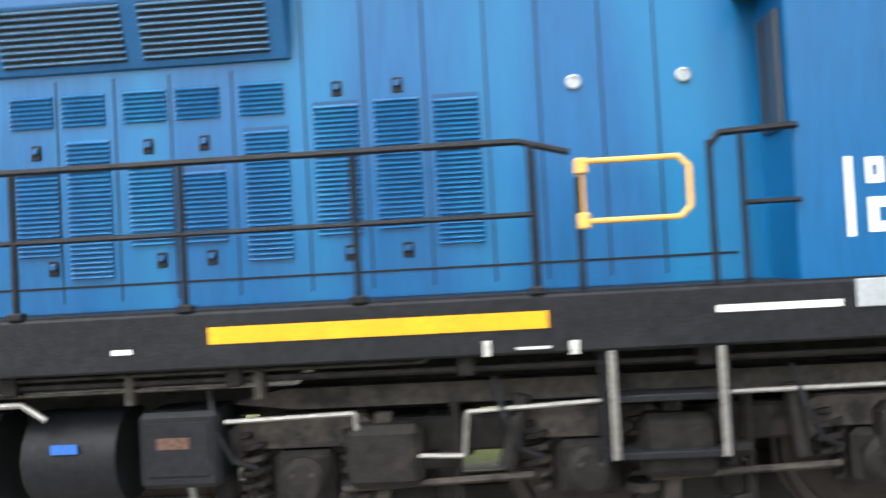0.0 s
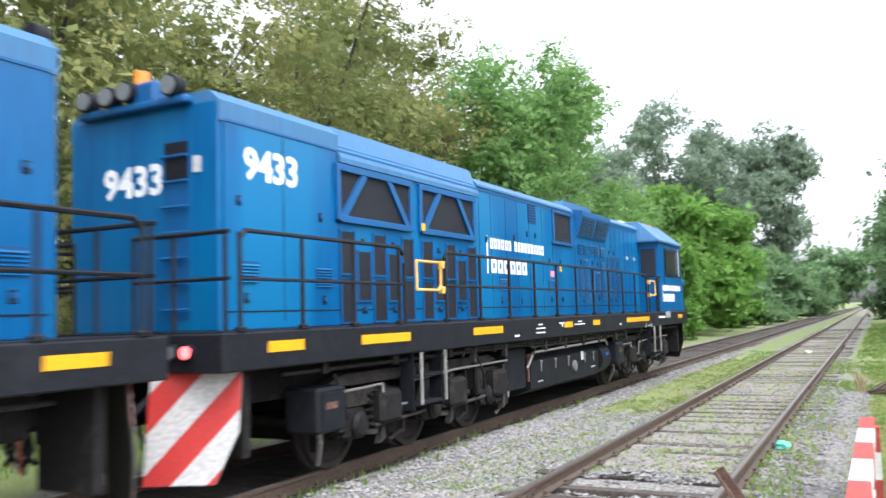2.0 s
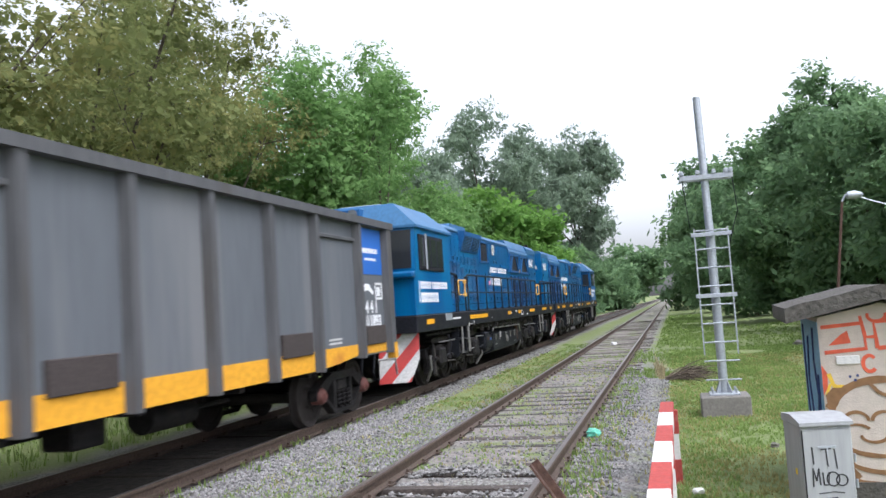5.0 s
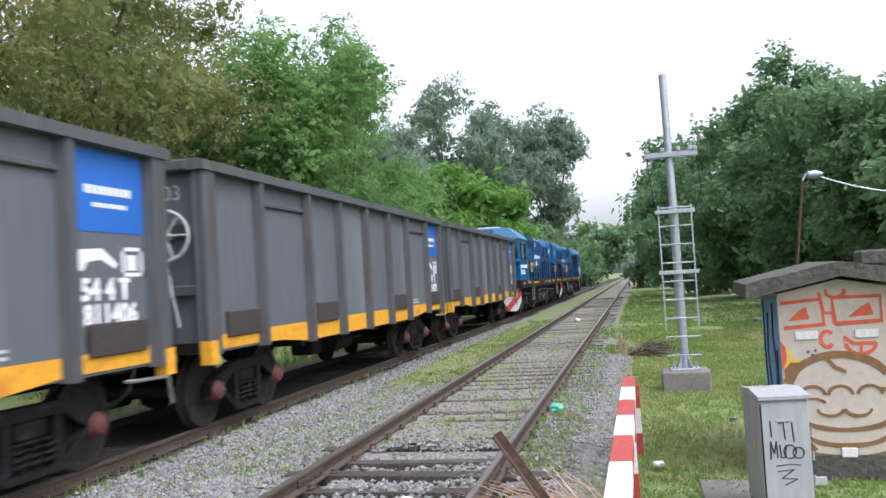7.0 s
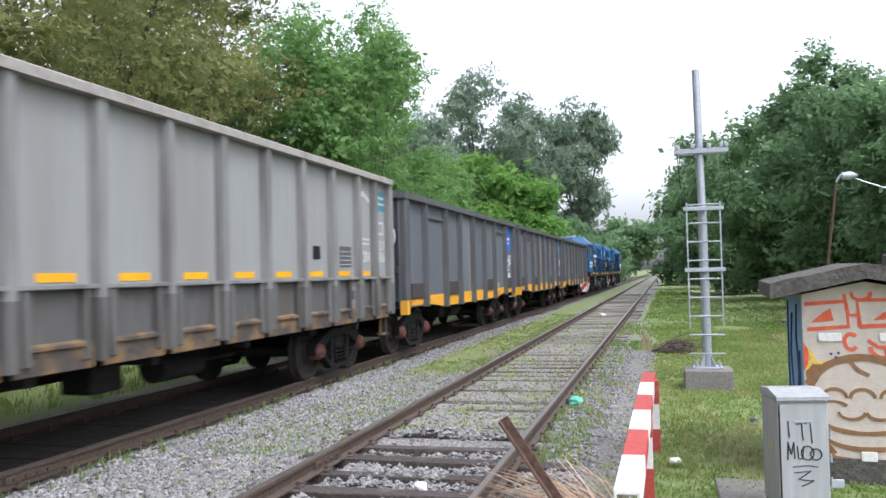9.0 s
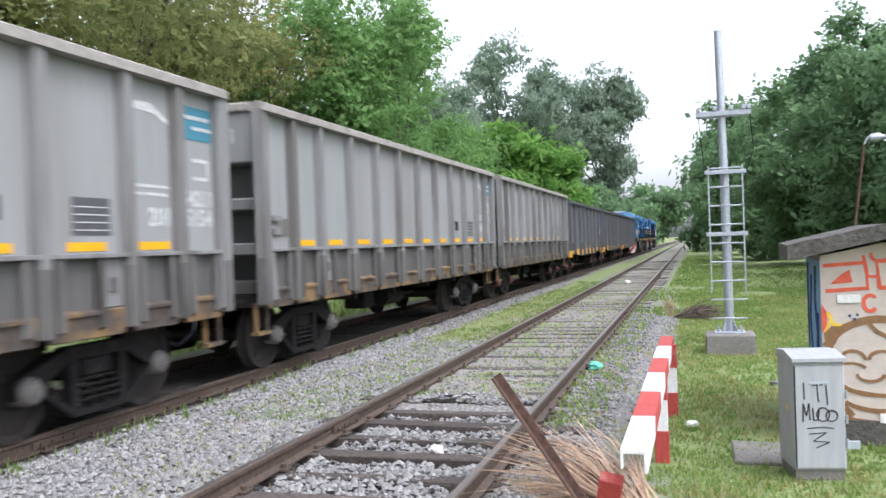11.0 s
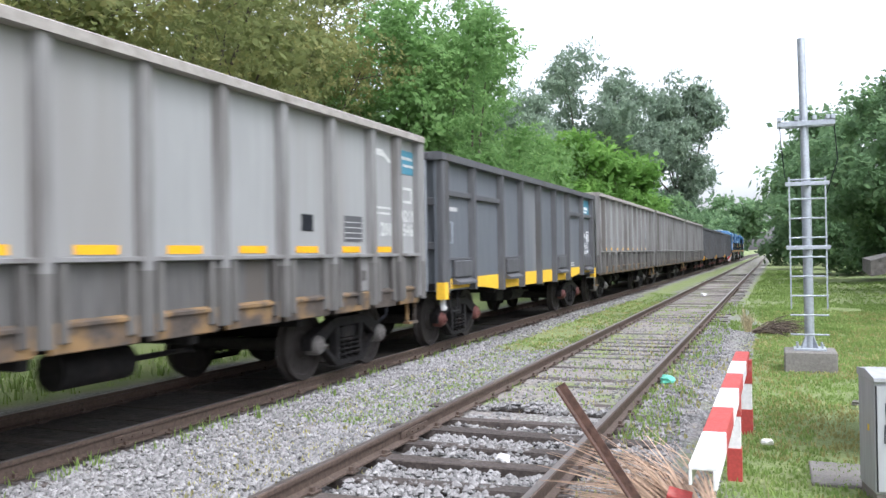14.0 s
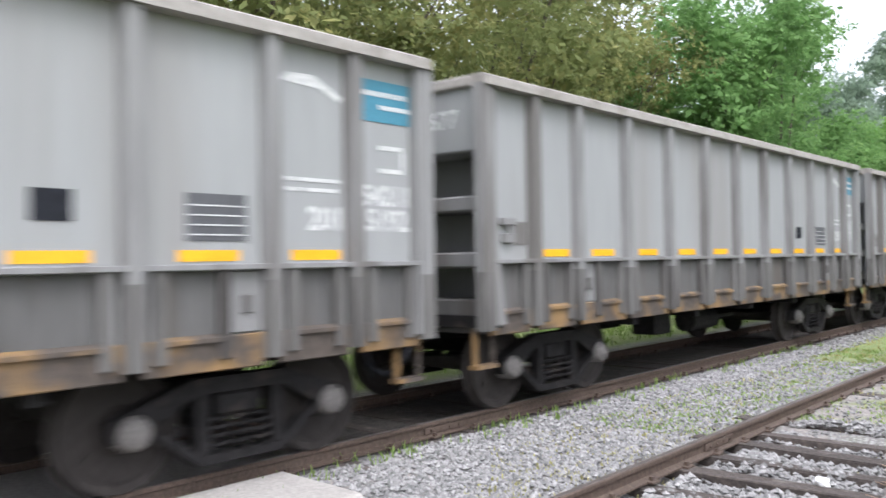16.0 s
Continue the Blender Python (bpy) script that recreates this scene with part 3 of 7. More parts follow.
# ---- trees ----
def leaf_mesh(name, mat, blobs, count, size, seed, droop=0.0):
    """Many small leaves in clumps, spread over the shells of overlapping blobs."""
    r = np.random.RandomState(seed)
    b = np.array(blobs, float)
    share = (b[:, 3] * b[:, 4]) ** 1.0

    def sprays(total, lo, hi, per, scale):
        pick = r.choice(len(b), total // per, p=share / share.sum())
        d = r.normal(size=(len(pick), 3))
        d /= np.linalg.norm(d, axis=1)[:, None]
        rad = r.uniform(lo, hi, len(pick)) ** 0.6
        clump = b[pick, :3] + d * rad[:, None] * b[pick][:, [3, 3, 4]]
        k = len(pick) * per
        at = np.repeat(clump, per, axis=0) + r.normal(0, size * scale * 1.4, (k, 3)) * (1, 1, 0.6)
        face = np.repeat(d, per, axis=0) * 0.8 + (0, 0, 0.7) + np.repeat(r.normal(0, 0.3, (len(pick), 3)), per, axis=0) + r.normal(0, 0.5, (k, 3))
        return at, face, size * scale * r.uniform(0.6, 1.25, (k, 1))

    # sprays of leaves over the outside, larger shaded leaves within
    outer, inner = sprays(int(count * 0.78), 0.55, 1.05, 14, 1.0), sprays(int(count * 0.22), 0.02, 0.5, 8, 1.8)
    at, face, s = (np.concatenate(q) for q in zip(outer, inner))
    n = len(at)
    u = np.cross(face, r.normal(size=(n, 3)))
    u /= np.linalg.norm(u, axis=1)[:, None]
    w = np.cross(face, u)
    w /= np.linalg.norm(w, axis=1)[:, None]
    u[:, 2] -= droop
    v = np.stack([at - u * s, at + w * s * 0.5, at + u * s, at - w * s * 0.5], 1).reshape(-1, 3)
    me = bpy.data.meshes.new(name)
    me.vertices.add(4 * n)
    me.vertices.foreach_set("co", v.ravel())
    me.loops.add(4 * n)
    me.loops.foreach_set("vertex_index", np.arange(4 * n, dtype=np.int32))
    me.polygons.add(n)
    me.polygons.foreach_set("loop_start", np.arange(0, 4 * n, 4, dtype=np.int32))
    me.polygons.foreach_set("loop_total", np.full(n, 4, dtype=np.int32))
    me.update(calc_edges=True)
    me.materials.append(mat)
    return me


def tree(x, y, height, width, mat, label, seed, leaves=9000, size=0.16, low=0.25, droop=0.0, trunk=0.22, gaps=9, group=""):
    r = random.Random(seed)
    root = thing("tree", label, "tree", group, m=pose(x, y, hump(max(-30, min(30, x)), y) - 0.1))
    wood = Form()
    fork = height * (low + 0.12)
    lean = (r.uniform(-0.25, 0.25), r.uniform(-0.25, 0.25))
    top = (lean[0], lean[1], fork)
    wood.rod((0, 0, 0), (lean[0] * 0.5, lean[1] * 0.5, fork * 0.5), trunk, 9, trunk * 0.85)
    wood.rod((lean[0] * 0.5, lean[1] * 0.5, fork * 0.5), top, trunk * 0.85, 9, trunk * 0.65)
    blobs = []
    for i in range(gaps):
        a = 2 * math.pi * i / gaps + r.uniform(-0.4, 0.4)
        k = (i + 0.5) / gaps
        zz = height * (low + (0.95 - low) * r.uniform(0.1, 0.92))
        reach = width * 0.5 * r.uniform(0.35, 0.85) * (1.1 - 0.55 * abs(zz / height - 0.55))
        end = Vector((math.cos(a) * reach, math.sin(a) * reach, zz))
        mid = (Vector(top) + end) * 0.5 + Vector((0, 0, -0.15 * height * r.uniform(0.2, 0.6)))
        wood.rod(top, mid, trunk * 0.42, 6, trunk * 0.28)
        wood.rod(mid, end, trunk * 0.28, 6, trunk * 0.08)
        for _ in range(3):
            tip = end + Vector((r.uniform(-1, 1), r.uniform(-1, 1), r.uniform(-0.4, 1))) * width * 0.16
            wood.rod(mid.lerp(end, r.uniform(0.3, 0.9)), tip, trunk * 0.10, 5, trunk * 0.03)
            blobs.append((*tip, width * r.uniform(0.09, 0.16), height * r.uniform(0.05, 0.10)))
        blobs.append((*end, width * r.uniform(0.13, 0.22), height * r.uniform(0.07, 0.13)))
        blobs.append((*mid.lerp(end, 0.6), width * r.uniform(0.12, 0.2), height * r.uniform(0.07, 0.12)))
    blobs.append((lean[0], lean[1], height * 0.9, width * 0.2, height * 0.1))
    part("trunk", wood, BARK, root, smooth=True)
    crown = new("crown", leaf_mesh("crown", mat, blobs, leaves, size, seed, droop))
    crown.parent = root
    return root


OLIVE = "broad tree with sparse olive-gold spring leaves behind the track"
FRESH = "leafy fresh-green tree behind the track"
LIME = "bushy light-green tree at the edge of the track"
GUM = "tall open-crowned grey-green gum tree in the distance"
DARK = "dense dark-green tree at the edge of the grass"
# behind the train, from near to far
for i, (x, y, hgt, wid) in enumerate(((-14.5, -7, 12, 11), (-15, 1.5, 12, 11), (-14.0, 9.5, 12, 11), (-14.5, 17.5, 13, 11), (-16, 24.5, 13, 10), (-20, 14, 14, 12), (-21, 4, 14, 12))):
    tree(x, y, hgt, wid, LEAF_OLIVE, OLIVE, 40 + i, 58000 if 0 < i < 5 else 16000, 0.072 if 0 < i < 5 else 0.12, low=0.06, gaps=19, group="trees behind the track")
for i, (x, y, hgt, wid) in enumerate(((-13.5, 31.0, 12.8, 9.0), (-13.5, 37.5, 13.8, 9.5), (-14.2, 43.2, 13.3, 8.0), (-18.5, 38, 14.5, 10), (-18.5, 47, 13.5, 9))):
    tree(x, y, hgt, wid, LEAF_GREEN, FRESH, 60 + i, 46000 if i < 3 else 22000, 0.10 if i < 3 else 0.13, low=0.03, gaps=17, group="trees behind the track")
for i, (x, y, hgt, wid) in enumerate(((-12.0, 49, 8.5, 7.5), (-12, 56, 9, 8), (-12, 64, 8.5, 8), (-12.3, 73, 7, 7))):
    tree(x, y, hgt, wid, LEAF_LIME, LIME, 80 + i, 16000, 0.15 + 0.001 * y, low=0.0, gaps=14, group="trees behind the track")
for i, (x, y, hgt, wid) in enumerate(((-20.0, 95, 26.0, 14), (-11.4, 110, 24.8, 10), (-16.0, 104, 19, 13), (-25, 84, 19, 12))):
    tree(x, y, hgt, wid, LEAF_GREY, GUM, 100 + i, 24000, 0.21, low=0.2, droop=0.5, trunk=0.35, gaps=13, group="distant gum trees")
for i, (x, y, hgt, wid) in enumerate(((-9.6, 215, 12.4, 13), (-24, 235, 14, 24), (16, 215, 15, 20))):
    tree(x, y, hgt, wid, LEAF_DARK, "rounded dark tree far down the line", 120 + i, 9000, 0.6, low=0.05, gaps=14, group="distant trees")
for i, (x, y, hgt, wid) in enumerate(((-12.5, 83, 6.5, 9), (-12.5, 95, 6, 10), (-12, 110, 6, 11), (-11.5, 130, 6, 12), (-12.5, 155, 6.0, 10), (-13.5, 185, 6, 10))):
    tree(x, y, hgt, wid, LEAF_DARK, "low dark-green bushy tree beside the far track", 180 + i, 14000, 0.15 + 0.001 * y, low=0.0, gaps=14, group="trees behind the track")
# beside the grass on the other side
for i, (x, y, hgt, wid) in enumerate(((5.2, 62, 11.6, 11), (6.4, 49, 10.0, 9.5), (8.0, 38, 8.9, 9), (9.0, 29, 7.6, 8.5), (7.6, 47, 13.6, 4.4), (13, 33, 9.3, 10), (10.5, 21, 6.6, 8.5), (13, 25, 7.5, 9), (4.2, 78, 13.4, 10), (3.6, 97, 16.0, 10), (3.9, 118, 17, 10), (5.4, 142, 16, 11), (8.5, 178, 14, 14), (14, 15, 6.5, 8))):
    tree(x, y, hgt, wid, LEAF_DARK, DARK, 140 + i, 26000 if y < 70 else 12000, (0.095 if y < 70 else 0.14) + 0.0012 * y, low=0.0, gaps=16, group="trees beside the grass")


# ---- the train ----
def side_pose(x, y, z, sx):
    """Text on a side wall: runs along the wall as read from outside."""
    m = Matrix(((0, 0, sx, x), (sx, 0, 0, y), (0, 1, 0, z), (0, 0, 0, 1)))
    return m


def end_pose(x, y, z, sy):
    """Text on an end wall that faces sy."""
    return Matrix(((-sy, 0, 0, x), (0, 0, sy, y), (0, 1, 0, z), (0, 0, 0, 1)))


def wheelset_form(radius, gauge=1.676):
    f = Form()
    f.rod((-1.0, 0, 0), (1.0, 0, 0), 0.085, 12)
    for s in (-1, 1):
        k = s * (gauge / 2)
        prof = [(-0.03, radius + 0.028), (0.0, radius + 0.028), (0.012, radius), (0.10, radius - 0.005), (0.10, radius - 0.07),
                (0.06, radius - 0.09), (0.055, 0.18), (0.12, 0.15), (0.12, 0.02)]
        inner = [(-0.03, radius - 0.07), (0.0, radius - 0.09), (0.0, 0.15), (-0.04, 0.12), (-0.04, 0.02)]
        f.turned([(k + s * x, r) for x, r in reversed(inner)] + [(k + s * x, r) for x, r in prof], 0, 0, 0, 32)
    # spoke-like dark holes in the web make the turning visible
    for s in (-1, 1):
        for i in range(3):
            a = 2.09 * i
            x = s * (gauge / 2 + 0.06)
            f.rod((x, 0.29 * math.cos(a), 0.29 * math.sin(a)), (x + s * 0.012, 0.29 * math.cos(a), 0.29 * math.sin(a)), 0.04, 8)
    return f


WAGON_R, LOCO_R = 0.46, 0.50
wagon_axle = wheelset_form(WAGON_R).mesh("wheelset", WHEEL, True)
loco_axle = wheelset_form(LOCO_R).mesh("wheelset", WHEEL, True)
ROLLING = []          # wheelset, local place, radius, sense


def wheelset(parent, mesh, y, radius, sense):
    ob = new("wheelset", mesh)
    ob.parent = parent
    ob.location = (0, y, radius)
    tagged(ob, "dusty steel wheels on an axle")
    return ob


def coil(f, x, y, z0, z1, r=0.07, wire=0.018, turns=4):
    n = turns * 8
    pts = [(x + r * math.cos(i * math.pi / 4), y + r * math.sin(i * math.pi / 4), z0 + (z1 - z0) * i / n) for i in range(n + 1)]
    return f.pipe(pts, wire, 5)


def wagon_bogie(parent, mid, cap):
    """Three-piece bogie: two cast side frames with springs, a bolster, brake gear."""
    half = 0.9
    for s in (-1, 1):
        x0, x1 = s * 1.0, s * 1.13
        f = Form()
        # top member, sloping arms and the spring pocket of the casting
        f.prism([(-half - 0.16, 0.56), (-half + 0.12, 0.66), (-0.42, 0.78), (0.42, 0.78), (half - 0.12, 0.66), (half + 0.16, 0.56), (half + 0.16, 0.40),
                 (half - 0.10, 0.44), (0.40, 0.66), (-0.40, 0.66), (-half + 0.10, 0.44), (-half - 0.16, 0.40)], x0, x1, "x")
        f.prism([(-half + 0.10, 0.50), (-0.36, 0.20), (0.36, 0.20), (half - 0.10, 0.50), (half - 0.16, 0.40), (0.38, 0.13), (-0.38, 0.13), (-half + 0.16, 0.40)], x0, x1, "x")
        for y in (-0.34, 0.34):
            f.box(x0, x1, y - 0.05, y + 0.05, 0.2, 0.7, 0.01)
        f.shift(0, mid, 0)
        side = part("side_frame", f, UNDER, parent)
        for y in (-0.19, 0.0, 0.19):
            part("spring", coil(Form(), s * 1.08, mid + y, 0.21, 0.47), UNDER, side)
        for y in (-half, half):
            c = Form().turned([(s * 1.0, 0.13), (s * 1.14, 0.13), (s * 1.19, 0.10), (s * 1.20, 0.055), (s * 1.22, 0.05), (s * 1.22, 0.01)], 0, mid + y, WAGON_R, 16)
            part("axle_box", c, cap, side, "bolted bearing cap", True)
    part("bolster", Form().box(-1.12, 1.12, mid - 0.2, mid + 0.2, 0.47, 0.66, 0.03).box(-0.3, 0.3, mid - 0.25, mid + 0.25, 0.66, 0.92, 0.02), UNDER, parent)
    for y in (-0.42, 0.42):
        part("brake_beam", Form().box(-0.95, 0.95, mid + y - 0.04, mid + y + 0.04, 0.33, 0.41, 0.01), UNDER, parent)
    for y in (-half, half):
        wheelset(parent, wagon_axle, mid + y, WAGON_R, 1)


def coupler(parent, y, s):
    f = Form().box(-0.11, 0.11, y - 0.3 * s, y + 0.30 * s, 0.86, 1.08, 0.03).box(-0.16, 0.16, y + 0.28 * s, y + 0.47 * s, 0.80, 1.14, 0.04)
    part("coupler", f, UNDER, parent)
    hose = Form().pipe([(0.5, y, 0.85), (0.52, y + 0.16 * s, 0.6), (0.40, y + 0.30 * s, 0.45), (0.2, y + 0.40 * s, 0.55)], 0.025)
    part("brake_hose", hose, BLACK, parent)


def bars(parent, mat, rows, x, sx, name="lettering", label=""):
    """Writing as plain bars: (y from the panel's start, z, width, height)."""
    f = Form()
    for y, z, w, hgt in rows:
        if name == "livery_block" and w > 0.05:
            k, c = 0.31 * w, 0.30 * hgt
            for a0, a1, c0, c1 in ((0, k, 0, hgt), (w - k, w, 0, hgt), (k, w - k, 0, c), (k, w - k, hgt - c, hgt)):
                f.box(x, x + sx * 0.004, (y + a0) * sx, (y + a1) * sx, z + c0, z + c1)
        else:
            f.box(x, x + sx * 0.004, y * sx, (y + w) * sx, z, z + hgt)
        if name == "livery_block":
            part(name, f, mat, parent, label)
            f = Form()
    return part(name, f, mat, parent, label) if f.v else None


HALF, LEN = 1.53, 12.45


def shell(parent, z0, z1, mat, wall=0.05):
    h = LEN / 2
    for s in (-1, 1):
        part("side_wall", Form().box(s * (HALF - 0.12), s * (HALF - 0.12 - wall), -h, h, z0, z1), mat, parent)
    part("wagon_floor", Form().box(-HALF + 0.18, HALF - 0.18, -h + 0.05, h - 0.05, z0 + 0.02, z0 + 0.14), UNDER, parent)


def underframe(parent, z):
    h = LEN / 2
    part("centre_sill", Form().box(-0.28, 0.28, -h - 0.1, h + 0.1, z - 0.20, z, 0.02), UNDER, parent)
    for y in (-3.0, -1.2, 0.8, 2.8):
        part("cross_member", Form().box(-1.35, 1.35, y - 0.06, y + 0.06, z - 0.16, z, 0.01), UNDER, parent)
    part("brake_cylinder", Form().rod((0.75, -0.4, z - 0.30), (0.75, 0.5, z - 0.30), 0.17, 14).rod((0.75, 0.5, z - 0.3), (0.75, 1.5, z - 0.3), 0.03, 6), UNDER, parent, smooth=True)
    part("air_reservoir", Form().rod((-0.75, -1.4, z - 0.30), (-0.75, 0.1, z - 0.30), 0.2, 14), UNDER, parent, smooth=True)
    part("valve_box", Form().box(0.55, 0.95, -1.7, -1.2, z - 0.42, z - 0.12, 0.03), UNDER, parent)


def dark_gondola(number, mid, panel, band, cap, y_number_bars, ladder, flaps, label):
    w = thing("gondola_wagon", label, "freight wagon", "wagons of the train", m=pose(TRAIN_X, mid, 0))
    h, z0, z1 = LEN / 2, 0.98, 3.22
    shell(w, z0, z1, WAGON_DARK)
    ribs = [-6.03, -4.62, -2.90, -1.46, 0.0, 1.46, 2.90, 4.62, 6.03]
    for s in (-1, 1):
        x = s * (HALF - 0.12)
        for i, y in enumerate(ribs):
            wide = 0.11 if i in (0, 8) else 0.085
            foot = z0 - (0.10 if 1 < i < 7 else 0.02)
            f = Form().prism([(y - wide, foot), (y + wide, foot), (y + wide, z1), (y - wide, z1)], x - s * 0.003, s * HALF, "x")
            f.v = [(a, b + (0.03 if a * s > HALF - 0.02 else 0) * (1 if b < y else -1), c) for a, b, c in f.v]
            part("side_rib", f, WAGON_RIB, w)
        for i in range(8):
            y0, y1 = ribs[i] + 0.1, ribs[i + 1] - 0.1
            # the lower edge dips between the bogies
            lo0, lo1 = {0: (1.01, 1.01), 1: (1.01, 0.90), 6: (0.90, 1.01), 7: (1.01, 1.01)}.get(i, (0.90, 0.90))
            ym = y0 + (y1 - y0) * 0.45
            edge = [(y0, lo0), (ym, lo0 - 0.35 * (lo0 - lo1)), (y1, lo1)]
            part("painted_band", Form().prism(edge + [(y1, z0 + 0.21), (y0, z0 + 0.21)], x, x + s * 0.012, "x"), band, w, "worn orange-yellow paint band")
        for i in (0, 2, 5, 7):
            y = (ribs[i] + ribs[i + 1]) / 2 + (0.18 if i == 0 else 0.05)
            if flaps == "open":
                f = Form().box(x - s * 0.01, x + s * 0.05, y - 0.47, y + 0.47, z0 + 0.17, z0 + 0.49, 0.01)
                part("discharge_flap", f, RUST_DOOR, w, "brown rusted discharge flap")
            else:
                f = Form().box(x, x + s * 0.05, y - 0.62, y + 0.62, z0 + 0.52, z0 + 0.57, 0.01).box(x, x + s * 0.09, y - 0.42, y + 0.42, z0 + 0.22, z0 + 0.52, 0.02)
                f.prism([(x, z0 + 0.24), (x + s * 0.16, z0 + 0.14), (x + s * 0.16, z0 + 0.10), (x, z0 + 0.10)], y - 0.45, y + 0.45, "y")
                part("discharge_flap", f, WAGON_RIB, w, "dusty grey discharge flap with a chute lip")
                if i in (0, 7):
                    part("stiffener", Form().box(x, x + s * 0.07, ribs[i] + 0.08, ribs[i + 1] - 0.08, z0 + 1.63, z0 + 1.73, 0.01), WAGON_RIB, w)
        if flaps != "open":
            part("stiffener", Form().box(x, x + s * 0.07, ribs[1] + 0.08, ribs[2] - 0.08, z0 + 1.63, z0 + 1.73, 0.01), WAGON_RIB, w)
            part("stiffener", Form().box(x, x + s * 0.07, ribs[6] + 0.08, ribs[7] - 0.08, z0 + 1.63, z0 + 1.73, 0.01), WAGON_RIB, w)
        else:
            for i in (1, 6):
                part("stiffener", Form().box(x, x + s * 0.05, ribs[i] + 0.08, ribs[i + 1] - 0.08, z1 - 0.34, z1 - 0.28, 0.01), WAGON_RIB, w)
        # the lettered panel at the leading end, as read from outside
        lead = 1 if s > 0 else -1
        a0, a1 = ribs[7] + 0.11, ribs[8] - 0.12
        if panel is PANEL_BLUE:
            z_lo, z_hi = z1 - 0.86, z1 - 0.06
        else:
            z_lo, z_hi = z1 - 0.62, z1 - 0.10
        if s < 0:
            a0, a1 = ribs[0] + 0.12, ribs[1] - 0.11
        plate = part("company_panel", Form().box(x, x + s * 0.006, a0, a1, z_lo, z_hi), panel, w, "blue painted panel with small white writing")
        st = min(a0 * s, a1 * s)
        k = x + s * 0.006
        bars(plate, WHITE, [(st + 0.22 + 0.085 * i, z_lo + 0.46 * (z_hi - z_lo), 0.06, 0.085) for i in range(9)]
             + [(st + 0.34 + 0.07 * i, z_lo + 0.30 * (z_hi - z_lo), 0.05, 0.045) for i in range(8)], k, s)
        # white running-animal emblem and boxed letter as plain shapes
        e = Form().prism([(st * s + s * b, c) for b, c in ((0.10, 1.98), (0.30, 2.04), (0.36, 2.10), (0.10, 2.14), (0.02, 2.06), (0.36, 2.19), (0.52, 2.18), (0.72, 2.06), (0.62, 1.97), (0.55, 2.03), (0.36, 2.0))][:1]
                         + [(st * s + s * b, c) for b, c in ((0.05, 2.02), (0.12, 2.18), (0.46, 2.20), (0.70, 2.05), (0.66, 2.0), (0.44, 2.09), (0.22, 2.06), (0.16, 1.98))], x, x + s * 0.004, "x")
        part("emblem", e, WHITE, w, "white running-animal emblem")
        q = st + 0.78
        bx = Form()
        for y0, y1, c0, c1 in ((q, q + 0.36, 2.18, 2.22), (q, q + 0.36, 1.92, 1.96), (q, q + 0.04, 1.92, 2.22), (q + 0.32, q + 0.36, 1.92, 2.22), (q + 0.08, q + 0.25, 1.98, 2.14)):
            bx.box(x, x + s * 0.004, s * y0, s * y1, c0, c1)
        part("boxed_mark", bx, WHITE, w, "white boxed mark")
        letters(number[0], 0.29, w, WHITE, side_pose(k - s * 0.002, s * (st + 0.12), 1.70, s), bold=0.012)
        letters(number[1], 0.29, w, WHITE, side_pose(k - s * 0.002, s * (st + 0.14), 1.45, s), bold=0.012)
        part("data_plate", Form().box(x, x + s * 0.008, s * (st + 0.16), s * (st + 0.42), 1.22, 1.38), BLACK, w, "small dark data plate")
        bars(w, FADED, [(st + 0.62, 1.22 + 0.05 * i, 0.34, 0.02) for i in range(4)] + [(st - 1.35, 1.30, 0.5, 0.03), (st - 1.35, 1.24, 0.5, 0.03)], x, s, label="small white data lines")
    rim = Form()
    for s in (-1, 1):
        rim.prism([(s * (HALF + 0.02), z1 - 0.03), (s * (HALF + 0.02), z1 + 0.09), (s * (HALF - 0.05), z1 + 0.11), (s * (HALF - 0.2), z1 + 0.11), (s * (HALF - 0.2), z1 - 0.03)], -h - 0.05, h + 0.05)
        rim.box(-HALF + 0.2, HALF - 0.2, s * (h + 0.05), s * (h - 0.14), z1 - 0.03, z1 + 0.11, 0.02)
    part("top_rim", rim, WAGON_RIB, w, "dull steel top rim")
    for s in (-1, 1):
        wall = part("end_wall", Form().box(-HALF + 0.1, HALF - 0.1, s * (h - 0.10), s * (h - 0.16), z0, z1), WAGON_DARK, w)
        for z in (1.75, 2.5):
            part("end_stiffener", Form().box(-HALF + 0.12, HALF - 0.12, s * (h - 0.10), s * (h - 0.02), z - 0.07, z + 0.07, 0.02), WAGON_RIB, wall)
        for q in (-1, 1):
            part("corner_post", Form().box(q * (HALF - 0.16), q * (HALF - 0.006), s * (h - 0.16), s * (h - 0.004), z0 - 0.12, z1, 0.02), WAGON_RIB, wall)
            part("corner_step", Form().box(q * (HALF - 0.14), q * (HALF + 0.004), s * (h - 0.17), s * (h + 0.004), z0 - 0.124, z0 + 0.16), band, wall, "orange painted corner foot")
            letters(number[1][2:], 0.26, wall, FADED, end_pose(q * 0.95 + s * 0.30, s * (h - 0.095), 2.86, s))
    if ladder:
        x = HALF - 0.12
        bars(w, FADED, [(-5.78 + 0.075 * i, 2.36, 0.055, 0.07) for i in range(7)], x, 1, label="short line of white writing")
        part("grab_rail", Form().pipe([(x, -5.70, 2.16), (x + 0.07, -5.70, 2.16), (x + 0.07, -5.70, 1.80), (x, -5.70, 1.80)], 0.012), GALV, w, "thin steel grab rail")
        stirrup = Form().pipe([(x, -5.72, 0.98), (x + 0.02, -5.72, 0.62), (x + 0.02, -5.32, 0.62), (x, -5.32, 0.98)], 0.016)
        part("stirrup_step", stirrup, UNDER, w)
